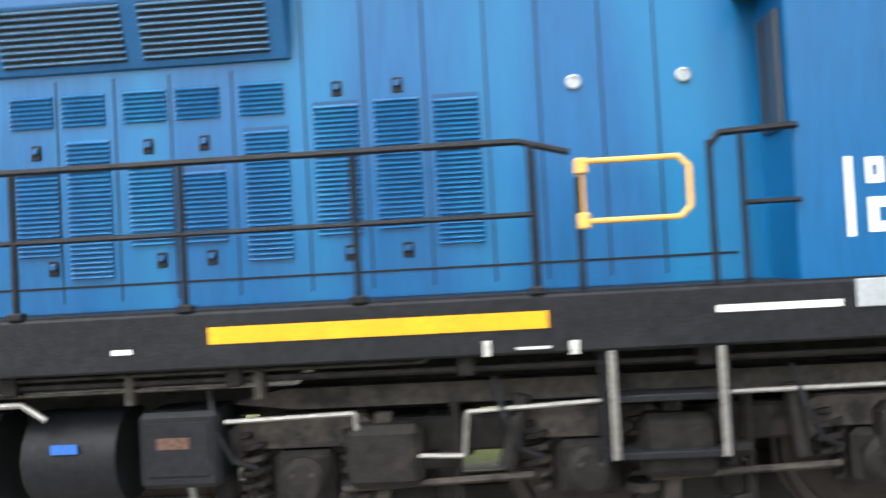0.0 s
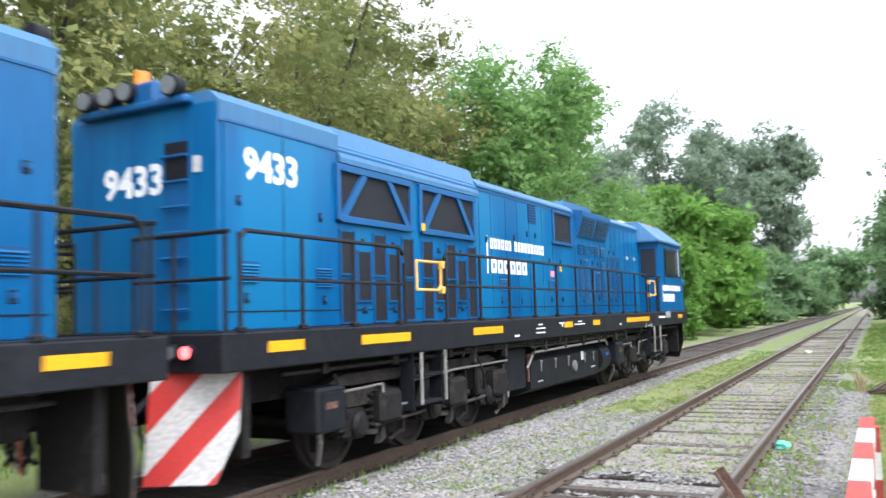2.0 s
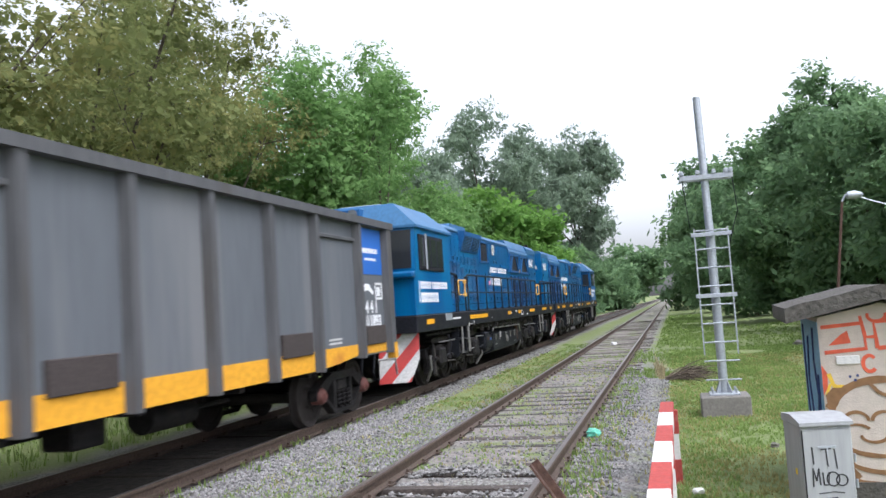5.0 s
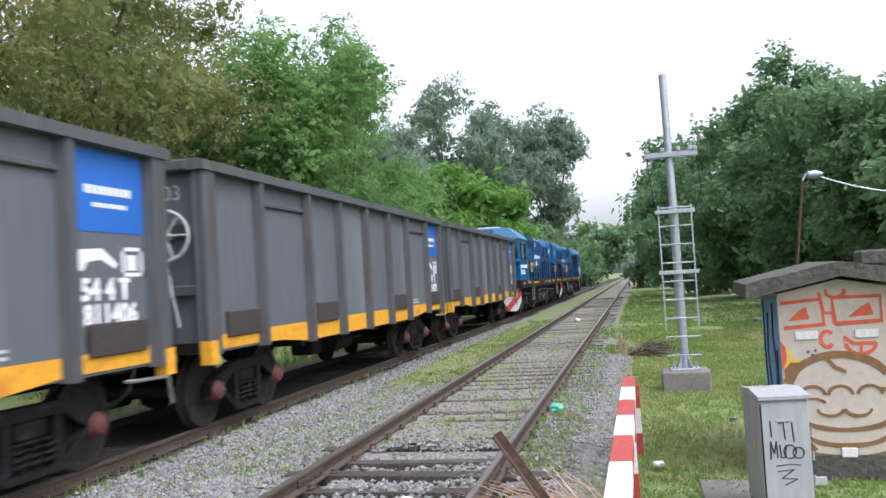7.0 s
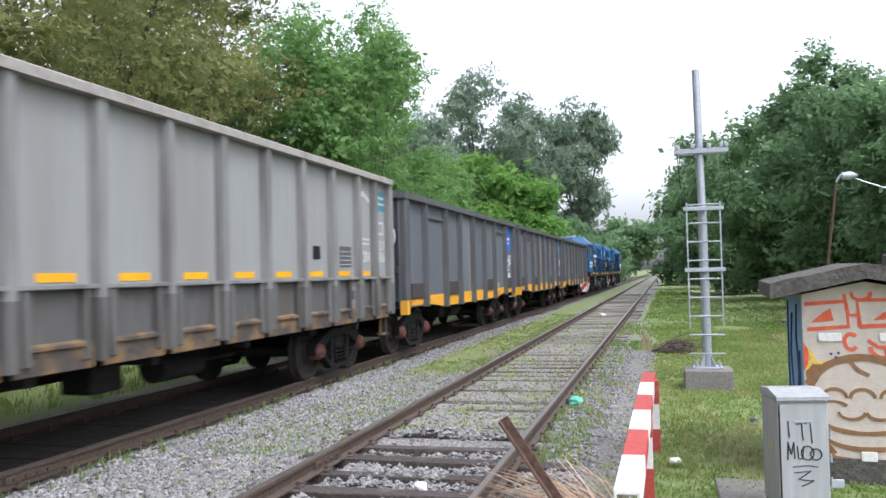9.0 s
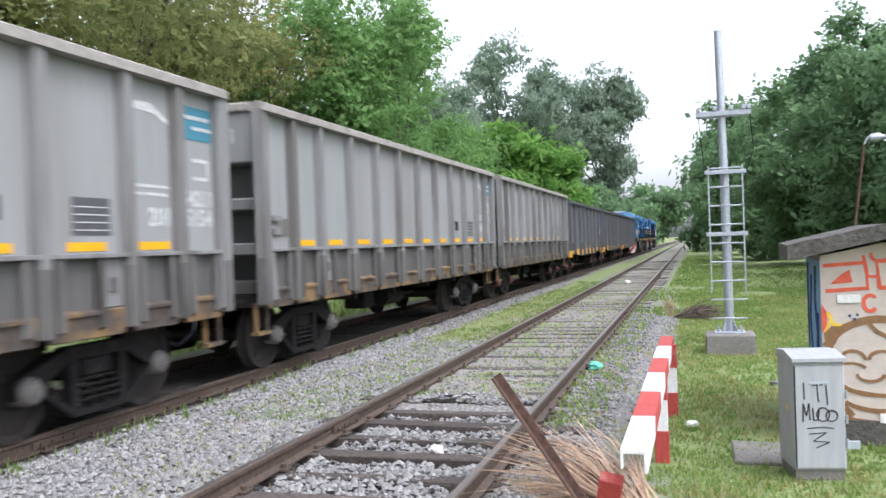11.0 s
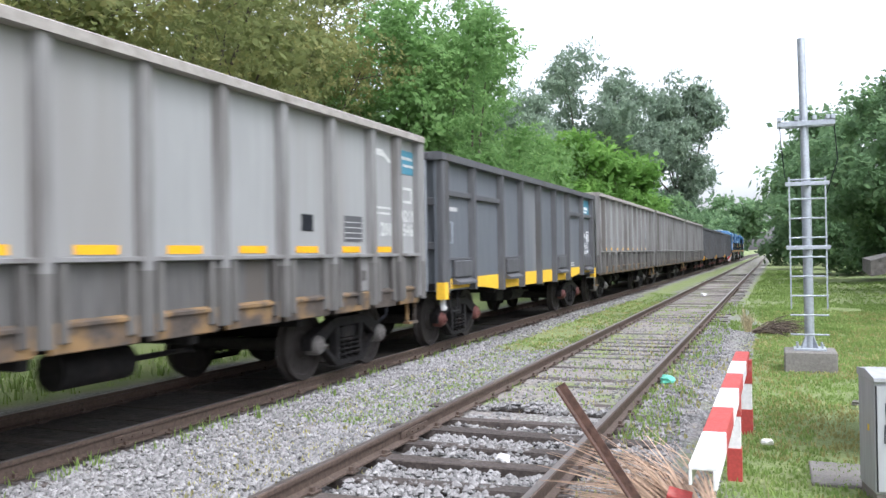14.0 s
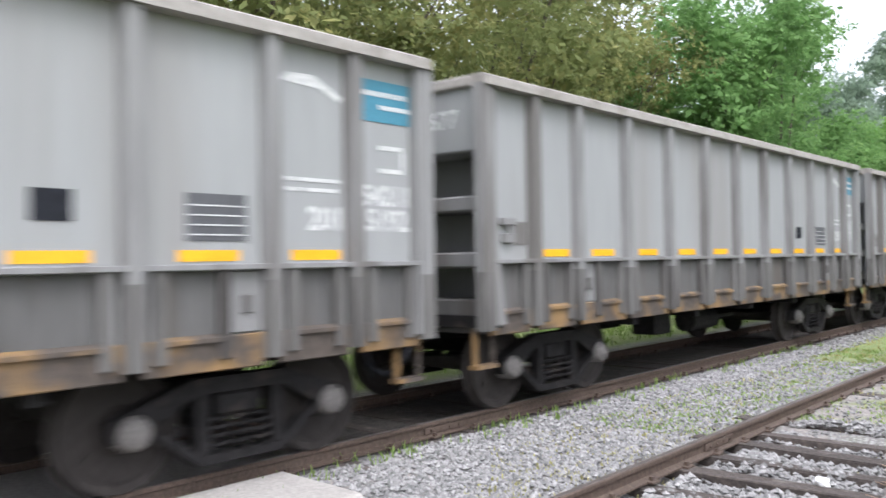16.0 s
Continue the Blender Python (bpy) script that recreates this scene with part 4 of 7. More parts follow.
        part("lever_end", Form().box(x - 0.02, x + 0.06, -6.10, -6.02, 0.66, 0.98, 0.02).box(x - 0.02, x + 0.06, -6.05, -5.96, 0.66, 0.74, 0.02), FADED, w, "white painted lever end")
        lad = Form()
        for x in (HALF - 0.75, HALF - 0.3):
            lad.box(x - 0.02, x + 0.02, -h - 0.08, -h - 0.04, 1.0, 3.18)
        for i in range(8):
            lad.rod((HALF - 0.75, -h - 0.06, 1.12 + i * 0.28), (HALF - 0.3, -h - 0.06, 1.12 + i * 0.28), 0.013)
        part("ladder", lad, GALV, w, "pale steel end ladder")
    else:
        hw = Form()
        n, c = 20, Vector((HALF - 0.52, -h - 0.03, 2.42))
        ring = [c + Vector((0.3 * math.cos(i * 2 * math.pi / n), 0, 0.3 * math.sin(i * 2 * math.pi / n))) for i in range(n + 1)]
        hw.pipe(ring, 0.022)
        for i in range(6):
            hw.rod(c, ring[(i * n) // 6], 0.014)
        hw.rod(c, c + Vector((0, 0.1, 0)), 0.05, 10)
        hw.pipe([c + Vector((0, 0, -0.3)), c + Vector((0.05, 0, -0.7)), c + Vector((0.12, 0.02, -1.1))], 0.016)
        part("brake_wheel", hw, FADED, w, "pale hand-brake wheel with a hanging chain")
    part("shunter_handle", Form().pipe([(HALF - 0.12, h - 0.75, 0.86), (HALF - 0.02, h - 0.70, 0.86), (HALF - 0.02, h - 0.12, 0.84), (HALF - 0.02, h - 0.06, 0.55)], 0.02), STEEL_PIPE, w, "bent grey uncoupling lever")
    underframe(w, z0)
    for s in (-1, 1):
        wagon_bogie(w, s * 4.50, cap)
        coupler(w, s * (h + 0.02), s)
    return w


def ribbed_gondola(number, mid, cap, seed):
    w = thing("ribbed_gondola_wagon", "dusty pale-grey ribbed gondola wagon with yellow dashes and rusty sill", "freight wagon", "wagons of the train", m=pose(TRAIN_X, mid, 0))
    h, z0, z1, ledge = LEN / 2, 0.93, 3.38, 1.61
    shell(w, z0, z1, WAGON_LIGHT)
    n = 12
    ribs = [-6.19, -5.35] + [-4.50 + 1.125 * i for i in range(9)] + [5.35, 6.19]
    for s in (-1, 1):
        x = s * (HALF - 0.12)
        for i, y in enumerate(ribs):
            wide = 0.10 if i in (0, n) else 0.076
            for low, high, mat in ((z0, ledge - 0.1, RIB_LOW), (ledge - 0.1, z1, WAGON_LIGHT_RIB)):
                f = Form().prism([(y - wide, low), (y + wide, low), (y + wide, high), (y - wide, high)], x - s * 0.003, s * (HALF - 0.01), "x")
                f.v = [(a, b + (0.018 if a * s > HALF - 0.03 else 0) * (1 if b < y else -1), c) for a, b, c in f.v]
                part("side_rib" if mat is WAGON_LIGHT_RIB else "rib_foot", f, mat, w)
        for i in range(n):
            a, b = ribs[i], ribs[i + 1]
            m = (a + b) / 2
            # the bays over the bogies carry a plain plate beside the recessed panel
            la, lb = a + (0.42 if i == 2 else 0.19), b - (0.42 if i == n - 3 else 0.19)
            for q in (la, lb):
                part("stub_rib", Form().box(x, s * (HALF - 0.035), q - 0.04, q + 0.04, z0 + 0.02, ledge, 0.012), RIB_LOW, w)
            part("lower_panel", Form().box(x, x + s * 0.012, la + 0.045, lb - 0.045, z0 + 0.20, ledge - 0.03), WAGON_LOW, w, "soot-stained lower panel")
            if i in (2, n - 3):
                pa, pb = (a + 0.08, la - 0.05) if i == 2 else (lb + 0.05, b - 0.08)
                part("plain_plate", Form().box(x, x + s * 0.03, pa, pb, z0 + 0.20, ledge - 0.03, 0.006), WAGON_LIGHT_RIB, w, "dusty plain plate beside the panel")
                part("plate_grip", Form().box(x + s * 0.03, x + s * 0.06, (pa + pb) / 2 - 0.04, (pa + pb) / 2 + 0.04, z0 + 0.34, z0 + 0.48, 0.01), RIB_LOW, w)
            f = Form().box(x, x + s * 0.045, a + 0.07, b - 0.07, z0 - 0.06, z0 + 0.19, 0.01)
            f.prism([(x, z0 + 0.21), (x + s * 0.075, z0 + 0.18), (x + s * 0.075, z0 + 0.15), (x, z0 + 0.15)], la + 0.03, lb - 0.03, "y")
            part("sill_flap", f, WAGON_SILL, w, "rust and yellow stained sill flap")
            if i not in (0, n - 1):
                part("yellow_dash", Form().box(x, x + s * 0.006, m - 0.20, m + 0.30, ledge + 0.045, ledge + 0.125), YELLOW, w, "yellow reflective dash")
        part("side_ledge", Form().box(x, s * (HALF - 0.02), -h + 0.02, h - 0.02, ledge - 0.02, ledge + 0.025, 0.006), WAGON_LIGHT_RIB, w)
        bay = lambda k: (ribs[n - 1 - k] + 0.09) if s > 0 else (-ribs[1 + k] + 0.09)
        b0, b1 = bay(0), bay(1)
        plate = part("company_panel", Form().box(x, x + s * 0.006, s * (b0 - 0.01), s * (b0 + 0.72), 2.84, 3.20), PANEL_TEAL, w, "faded teal panel with worn white writing")
        bars(plate, FADED, [(b0 + 0.05 + 0.055 * i, 3.06, 0.04, 0.045) for i in range(10)] + [(b0 + 0.26 + 0.05 * i, 2.95, 0.038, 0.04) for i in range(8)], x + s * 0.006, s)
        e = Form().prism([(s * (b1 + p), c) for p, c in ((0.05, 3.06), (0.12, 3.13), (0.38, 3.14), (0.68, 2.99), (0.64, 2.95), (0.42, 3.04), (0.18, 3.05))], x, x + s * 0.004, "x")
        part("emblem", e, FADED, w, "faded white running-animal emblem")
        mk = Form()
        for y0, y1, c0, c1 in ((0.25, 0.55, 2.60, 2.64), (0.25, 0.55, 2.40, 2.44), (0.52, 0.56, 2.42, 2.62)):
            mk.box(x, x + s * 0.004, s * (b0 + y0), s * (b0 + y1), c0, c1)
        part("faded_mark", mk, FADED, w, "worn white mark")
        letters(number[0], 0.24, w, FADED, side_pose(x + s * 0.004, s * (b0 + 0.04), 2.12, s), bold=0.008)
        letters(number[2], 0.26, w, FADED, side_pose(x + s * 0.004, s * (b0 + 0.08), 1.90, s), bold=0.008)
        letters(number[1], 0.26, w, FADED, side_pose(x + s * 0.004, s * (b1 + 0.30), 1.90, s), bold=0.008)
        bars(w, FADED, [(b1 + 0.08, 2.28, 0.12, 0.03), (b1 + 0.22, 2.28, 0.42, 0.03), (b1 + 0.08, 2.20, 0.14, 0.03), (b1 + 0.26, 2.20, 0.36, 0.03)], x, s, label="worn white data lines")
        d = bay(2)
        dp = part("data_plate", Form().box(x, x + s * 0.006, s * (d + 0.34), s * (d + 0.84), 1.80, 2.14), WAGON_RIB, w, "grey data plate with white lines")
        bars(dp, FADED, [(d + 0.36, 1.84 + 0.07 * i, 0.46, 0.010) for i in range(4)], x + s * 0.006, s)
        d = bay(3)
        part("square_plate", Form().box(x, x + s * 0.008, s * (d + 0.40), s * (d + 0.66), 1.92, 2.12), BLACK, w, "small black plate")
        d = bay(n - 1)
        v = part("air_valve", Form().box(x, x + s * 0.06, s * (d + 0.18), s * (d + 0.42), 1.98, 2.06, 0.01).box(x, x + s * 0.05, s * (d + 0.22), s * (d + 0.40), 1.80, 1.90, 0.01).rod((x + s * 0.05, s * (d + 0.3), 1.88), (x + s * 0.05, s * (d + 0.3), 2.0), 0.015), WAGON_LIGHT_RIB, w)
        part("tag", Form().box(x, x + s * 0.006, s * (d + 0.44), s * (d + 0.66), 1.78, 2.02), WAGON_LIGHT_RIB, w, "small grey tag plate")
    rim = Form()
    for s in (-1, 1):
        rim.prism([(s * (HALF + 0.02), z1 - 0.02), (s * (HALF + 0.02), z1 + 0.07), (s * (HALF - 0.04), z1 + 0.10), (s * (HALF - 0.2), z1 + 0.10), (s * (HALF - 0.2), z1 - 0.02)], -h - 0.02, h + 0.02)
        rim.box(-HALF + 0.2, HALF - 0.2, s * (h + 0.02), s * (h - 0.16), z1 - 0.02, z1 + 0.10, 0.02)
    part("top_rim", rim, RIM_DUST, w, "dusty top rim")
    for s in (-1, 1):
        # the end wall slopes in at the foot, with deep shelves across it
        f = Form().prism([(s * (h - 0.62), z0 + 0.05), (s * (h - 0.68), z0 + 0.05), (s * (h - 0.60), 1.75), (s * (h - 0.60), z1), (s * (h - 0.54), z1), (s * (h - 0.54), 1.75)], -HALF + 0.16, HALF - 0.16, "x")
        wall = part("end_wall", f, WAGON_LIGHT, w)
        part("upper_end_panel", Form().box(-HALF + 0.14, HALF - 0.14, s * (h - 0.54), s * (h - 0.03), 2.72, z1, 0.02), WAGON_LIGHT, wall)
        for z in (1.55, 2.12):
            part("end_shelf", Form().box(-HALF + 0.14, HALF - 0.14, s * (h - 0.56), s * (h - 0.04), z, z + 0.16, 0.02), WAGON_LIGHT_RIB, wall)
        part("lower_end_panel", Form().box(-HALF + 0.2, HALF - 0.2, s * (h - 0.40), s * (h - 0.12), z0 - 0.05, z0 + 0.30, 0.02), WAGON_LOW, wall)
        for q in (-1, 1):
            # only the trailing end tapers in at the foot
            foot = (0.30, 0.14) if s < 0 else (0.16, 0.0)
            f = Form().prism([(s * (h - foot[0]), z0 + 0.05), (s * (h - foot[1]), z0 + 0.05), (s * h, 1.75), (s * h, z1), (s * (h - 0.16), z1), (s * (h - 0.16), 1.75)], q * (HALF - 0.14), q * (HALF - 0.022), "x")
            part("corner_post", f, WAGON_LIGHT_RIB, wall)
        letters("01" + number[2], 0.26, wall, FADED, end_pose(-0.35 * s, s * (h - 0.026), 2.98, s), bold=0.006)
    for q in (-1, 1):
        for s in (-1, 1):
            st = Form().box(q * (HALF - 0.22), q * (HALF - 0.18), s * (h - 0.30), s * (h - 0.26), 0.55, 0.95)
            st.box(q * (HALF - 0.22), q * (HALF - 0.18), s * (h - 0.02), s * (h + 0.02), 0.55, 0.95)
            st.box(q * (HALF - 0.26), q * (HALF - 0.14), s * (h - 0.30), s * (h + 0.02), 0.54, 0.58)
            part("corner_step", st, WAGON_SILL, w, "rusty stirrup step")
    underframe(w, z0)
    for s in (-1, 1):
        wagon_bogie(w, s * 4.45, cap)
        coupler(w, s * (h + 0.02), s)
    return w


# ---- locomotives: local +y is the cab end ----
HOOD, SILL, END = 1.02, 1.58, 9.55


def louvre(parent, x, s, y0, y1, z0, z1, pitch=0.032):
    f = Form()
    k = x + s * 0.004
    z = z0 + 0.01
    while z < z1 - 0.01:
        f.add([(k - s * 0.004, y0, z), (k - s * 0.004, y1, z), (k + s * 0.016, y1, z - 0.004), (k + s * 0.016, y0, z - 0.004),
               (k - s * 0.004, y0, z + pitch * 0.55), (k - s * 0.004, y1, z + pitch * 0.55)],
              [(0, 1, 2, 3), (3, 2, 5, 4), (0, 3, 4), (1, 5, 2)])
        z += pitch
    panel = part("louvre", f, BLUE, parent, "pressed blue ventilation louvre")
    # backing sheet coloured dark to draw the shade in the slots
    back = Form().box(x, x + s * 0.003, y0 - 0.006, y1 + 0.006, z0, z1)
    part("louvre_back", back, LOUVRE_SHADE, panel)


def loco_side(root, s, number):
    x = s * HOOD
    hood = part("hood_panel", Form().box(x - s * 0.01, x + s * 0.002, -8.9, 6.5, SILL + 0.02, 3.62), BLUE, root)
    # louvres
    for i, y in enumerate((1.66, 2.02, 2.44, 2.80, 3.23)):
        louvre(hood, x + s * 0.002, s, y, y + 0.29, 2.84, 3.06)
    for y, z0, z1 in ((1.68, 1.98, 2.56), (2.04, 1.82, 2.74), (2.46, 2.02, 2.56), (2.82, 2.02, 2.52), (3.25, 1.88, 2.76), (3.72, 2.02, 2.90), (4.12, 2.04, 2.90), (4.51, 1.92, 2.90)):
        louvre(hood, x + s * 0.002, s, y, y + 0.29, z0, z1)
    louvre(hood, x + s * 0.002, s, -2.42, -2.0, 2.05, 2.26)
    louvre(hood, x + s * 0.002, s, -0.12, 0.32, 2.05, 2.27)
    louvre(hood, x + s * 0.002, s, -8.72, -8.42, 2.05, 2.26)
    louvre(hood, x + s * 0.002, s, -7.45, -7.15, 2.02, 2.24)
    # latches
    spots = [(1.83, 2.68), (2.60, 2.68), (2.98, 2.68), (3.88, 2.98), (4.28, 2.98), (1.92, 1.90), (2.66, 1.92), (3.0, 1.92), (3.92, 1.90), (4.3, 1.90),
             (-0.05, 2.62), (0.55, 2.62), (0.0, 1.90), (0.62, 1.90), (-2.35, 1.88), (-1.5, 1.88), (-0.9, 1.9), (-2.9, 2.85), (-1.75, 2.95), (-1.15, 3.05), (-0.75, 3.05), (-8.7, 2.85), (-7.35, 2.80), (-8.6, 1.9), (-7.3, 1.88)]
    for y, z in spots:
        f = Form().box(x + s * 0.001, x + s * 0.012, y - 0.035, y + 0.035, z - 0.05, z + 0.05, 0.004)
        latch = part("latch", f, BLACK, hood, "small dark door latch")
        part("latch_tongue", Form().box(x + s * 0.012, x + s * 0.03, y - 0.02, y + 0.02, z - 0.01, z + 0.03, 0.004), BLUE_FRAME, latch)
    # door seams
    for y in (-8.0, -7.0, -3.15, -2.7, -2.1, -1.6, -1.05, -0.4, 0.15, 1.45, 1.98, 2.38, 2.76, 3.18, 3.66, 4.06, 4.46, 4.86, 5.2, 5.6, 5.95):
        z1 = 3.15 if 1.4 < y < 3.6 else 3.58
        part("door_seam", Form().box(x + s * 0.0005, x + s * 0.004, y - 0.006, y + 0.006, SILL + 0.08, z1), BLACK, hood)
    part("kick_strip", Form().box(x + s * 0.001, x + s * 0.006, -8.9, 6.4, 1.76, 1.775), BLACK, hood)
    part("hinge_strip", Form().box(x + s * 0.001, x + s * 0.012, -8.9, 6.4, 3.60, 3.63, 0.003), BLUE_FRAME, hood)
    # large grille window and small slatted vent
    g = part("side_grille", Form().box(x + s * 0.003, x + s * 0.012, 0.20, 1.18, 3.02, 3.56), MESH, hood, "dark square intake grille")
    for y0, y1, z0, z1 in ((0.14, 0.20, 2.98, 3.60), (1.18, 1.26, 2.98, 3.60), (0.14, 1.26, 3.56, 3.62), (0.10, 1.30, 2.96, 3.02)):
        part("grille_edge", Form().box(x, x + s * 0.045, y0, y1, z0, z1, 0.006), BLUE_FRAME, g)
    # the vent is dark on one side of the hood and whitened on the other
    a, b, slat, width = (-1.08, -0.70, BLUE_FRAME, 0.022) if s > 0 else (-0.88, -0.50, FADED, 0.036)
    v = part("slatted_vent", Form().box(x + s * 0.003, x + s * 0.008, a, b, 3.26, 3.60), BLACK, hood, "small slatted vent")
    for i in range(7):
        part("vent_slat", Form().box(x + s * 0.008, x + s * 0.02, a + 0.01, b - 0.01, 3.27 + 0.046 * i, 3.27 + width + 0.046 * i), slat, v)
    # raised air intake box with two grilles
    f = Form().prism([(x - s * 0.02, 3.20), (x + s * 0.03, 3.20), (x + s * 0.17, 3.62), (x + s * 0.17, 3.72), (x - s * 0.3, 3.80), (x - s * 0.3, 3.20)], 1.55, 3.58)
    box = part("air_intake", f, BLUE_FRAME, hood, "projecting blue air intake box")
    for y0, y1 in ((1.66, 2.50), (2.62, 3.46)):
        gr = Form()
        a, b = (x + s * 0.043, 3.24), (x + s * 0.162, 3.60)
        gr.add([(a[0] + s * 0.004, y0, a[1]), (a[0] + s * 0.004, y1, a[1]), (b[0] + s * 0.004, y1, b[1]), (b[0] + s * 0.004, y0, b[1]),
                (a[0] - s * 0.01, y0, a[1]), (a[0] - s * 0.01, y1, a[1]), (b[0] - s * 0.01, y1, b[1]), (b[0] - s * 0.01, y0, b[1])],
               [(0, 1, 2, 3), (4, 7, 6, 5), (0, 4, 5, 1), (3, 2, 6, 7), (0, 3, 7, 4), (1, 5, 6, 2)])
        p = part("intake_grille", gr, MESH, box, "dark slatted intake grille")
        sl = Form()
        for i in range(9):
            k = (i + 0.5) / 9
            px, pz = a[0] + (b[0] - a[0]) * k, a[1] + (b[1] - a[1]) * k
            sl.box(px + s * 0.004, px + s * 0.018, y0, y1, pz - 0.006, pz + 0.006)
        part("intake_slats", sl, BLUE_ROOF, p)
    # radiator section: cross-braced upper windows, narrow lower panes
    for y0, y1 in ((-7.00, -5.36), (-5.05, -3.40)):
        up = part("radiator_window", Form().box(x + s * 0.002, x + s * 0.010, y0, y1, 2.84, 3.40), MESH, hood, "dark meshed radiator window with diagonal braces")
        for a0, a1, z0, z1 in ((y0 - 0.06, y0 + 0.01, 2.80, 3.46), (y1 - 0.01, y1 + 0.06, 2.80, 3.46), (y0, y1, 2.78, 2.86), (y0, y1, 3.38, 3.46)):
            part("window_edge", Form().box(x, x + s * 0.05, a0, a1, z0, z1, 0.006), BLUE_FRAME, up)
        for a, b in ((y0 + 0.06, y0 + 0.54), (y1 - 0.06, y1 - 0.54)):
            d = 0.05 if a < b else -0.05
            part("brace", Form().prism([(a - d, 2.84), (a + d * 1.4, 2.84), (b + d * 1.4, 3.40), (b - d, 3.40)], x + s * 0.008, x + s * 0.045, "x"), BLUE_FRAME, up)
    for start in (-6.97, -5.02):
        for i in range(5):
            y = start + i * 0.352
            rows = ((1.63, 2.13), (2.19, 2.68)) if i % 2 == 0 else ((1.88, 2.46),)
            for z0, z1 in rows:
                pane = part("lower_grille", Form().box(x + s * 0.002, x + s * 0.008, y, y + 0.28, z0, z1), MESH, hood, "narrow dark grille pane")
                for q in (y - 0.02, y + 0.28):
                    part("pane_edge", Form().box(x, x + s * 0.025, q, q + 0.02, z0 - 0.02, z1 + 0.02), BLUE_FRAME, pane)
                part("pane_edge", Form().box(x, x + s * 0.025, y, y + 0.28, z0 - 0.022, z0), BLUE_FRAME, pane)
            if i % 2:
                for z in (1.76, 2.58):
                    latch = part("latch", Form().box(x + s * 0.002, x + s * 0.014, y + 0.09, y + 0.19, z - 0.04, z + 0.04, 0.004), BLACK, hood)
                    part("latch_tongue", Form().box(x + s * 0.014, x + s * 0.03, y + 0.12, y + 0.16, z - 0.01, z + 0.03, 0.004), BLUE_FRAME, latch)
    # round lights near the cab
    for y in (5.42, 6.12):
        d = part("round_light", Form().turned([(x, 0.048), (x + s * 0.02, 0.048), (x + s * 0.024, 0.036), (x + s * 0.014, 0.03), (x + s * 0.014, 0.01)], 0, y, 2.92, 16), GALV, hood, "small round chrome-rimmed light", True)
    # livery writing: upright bar and blocks in two rows
    st = -2.89 if s > 0 else 0.14
    k = x + s * 0.003
    upper, q = [], 0.14
    for word in (6, 10):
        for i in range(word):
            upper.append((st + q, 2.71, 0.105 if not (word == 10 and i == 6) else 0.035, 0.17))
            q += 0.150 if not (word == 10 and i == 6) else 0.080
        q += 0.11
    lower = [(st + 0.16 + 0.262 * i, 2.32, 0.205, 0.24) for i in range(6)]
    bars(hood, WHITE, [(st, 2.31, 0.045, 0.60)], k, s, "livery_bar", "white upright livery bar")
    bars(hood, WHITE, upper, k, s, "livery_block", "white livery block")
    bars(hood, WHITE, lower, k, s, "livery_block", "large white livery block")
    letters(number, 0.44, hood, WHITE, side_pose(x + s * 0.006, -8.62 if s > 0 else -7.45, 3.09, s), "number", "white running number", 0.014)
    part("pink_notice", Form().box(x + s * 0.003, x + s * 0.007, -0.02, 0.18, 2.32, 2.44), material("pink_notice_sheet", (0.75, 0.28, 0.36), 0.7, vary=0.05, bump=0.0), hood, "small pink notice")
    part("yellow_notice", Form().box(x + s * 0.003, x + s * 0.007, 0.50, 0.60, 2.44, 2.56), YELLOW, hood, "small yellow notice")
    part("yellow_notice", Form().box(x + s * 0.052, x + s * 0.056, -5.1, -5.0, 2.82, 2.92), YELLOW, hood, "small yellow notice")
    # sill stripes and captions
    e = s * 1.58
    middle = ((-0.95, -0.50), (0.71, 1.15)) if s > 0 else ((-1.94, -1.40), (-0.20, 0.32))
    for a, b in ((-8.96, -8.43), (-7.42, -6.37), (-4.64, -3.64), *middle, (3.14, 5.14), (8.33, 8.87)):
        part("sill_stripe", Form().box(e, e + s * 0.005, a, b, 1.388, 1.488), YELLOW, root, "yellow reflective stripe")
    cap = [(-1.2, 1.46, 0.35, 0.025), (-2.2, 1.46, 0.2, 0.02), (-2.3, 1.40, 0.4, 0.02), (-2.3, 1.33, 0.4, 0.02), (-3.2, 1.31, 0.18, 0.03), (-1.08, 1.41, 0.06, 0.07), (-0.2, 1.47, 0.22, 0.02), (-0.4, 1.42, 0.6, 0.02), (2.55, 1.35, 0.12, 0.03), (6.1, 1.43, 0.7, 0.04)]
    for y, z, w, hgt in cap:
        part("sill_caption", Form().box(e, e + s * 0.005, y, y + w, z, z + hgt), WHITE, root, "small white caption")
    part("maker_plate", Form().box(e, e + s * 0.012, 6.88, 7.4, 1.42, 1.58, 0.004), GALV, root, "grey metal maker plate")
    for y0, y1, z0, z1 in ((4.76, 4.80, 1.24, 1.33), (5.26, 5.31, 1.23, 1.31), (4.95, 5.15, 1.27, 1.285)):
        part("valve_tag", Form().box(e, e + s * 0.01, y0, y1, z0, z1), FADED, root, "white valve tag")
    # railing
    r = s * 1.55
    posts = [-9.3, -8.4, -7.5, -6.55] + [-5.36 + 1.045 * i for i in range(11)]
    gate_a, gate_b = -6.0, 5.1
    rail_runs = ((-9.3, -6.45), (-5.40, 5.10))
    for y in posts:
        if y > 5.2:
            continue
        part("railing_post", Form().rod((r, y, SILL), (r, y, 2.46), 0.022, 6).box(r - 0.035, r + 0.035, y - 0.05, y + 0.05, SILL, SILL + 0.05, 0.01), BLACK, root)
    part("railing_post", Form().rod((r, 5.10, SILL), (r, 5.10, 2.42), 0.022, 6), BLACK, root)
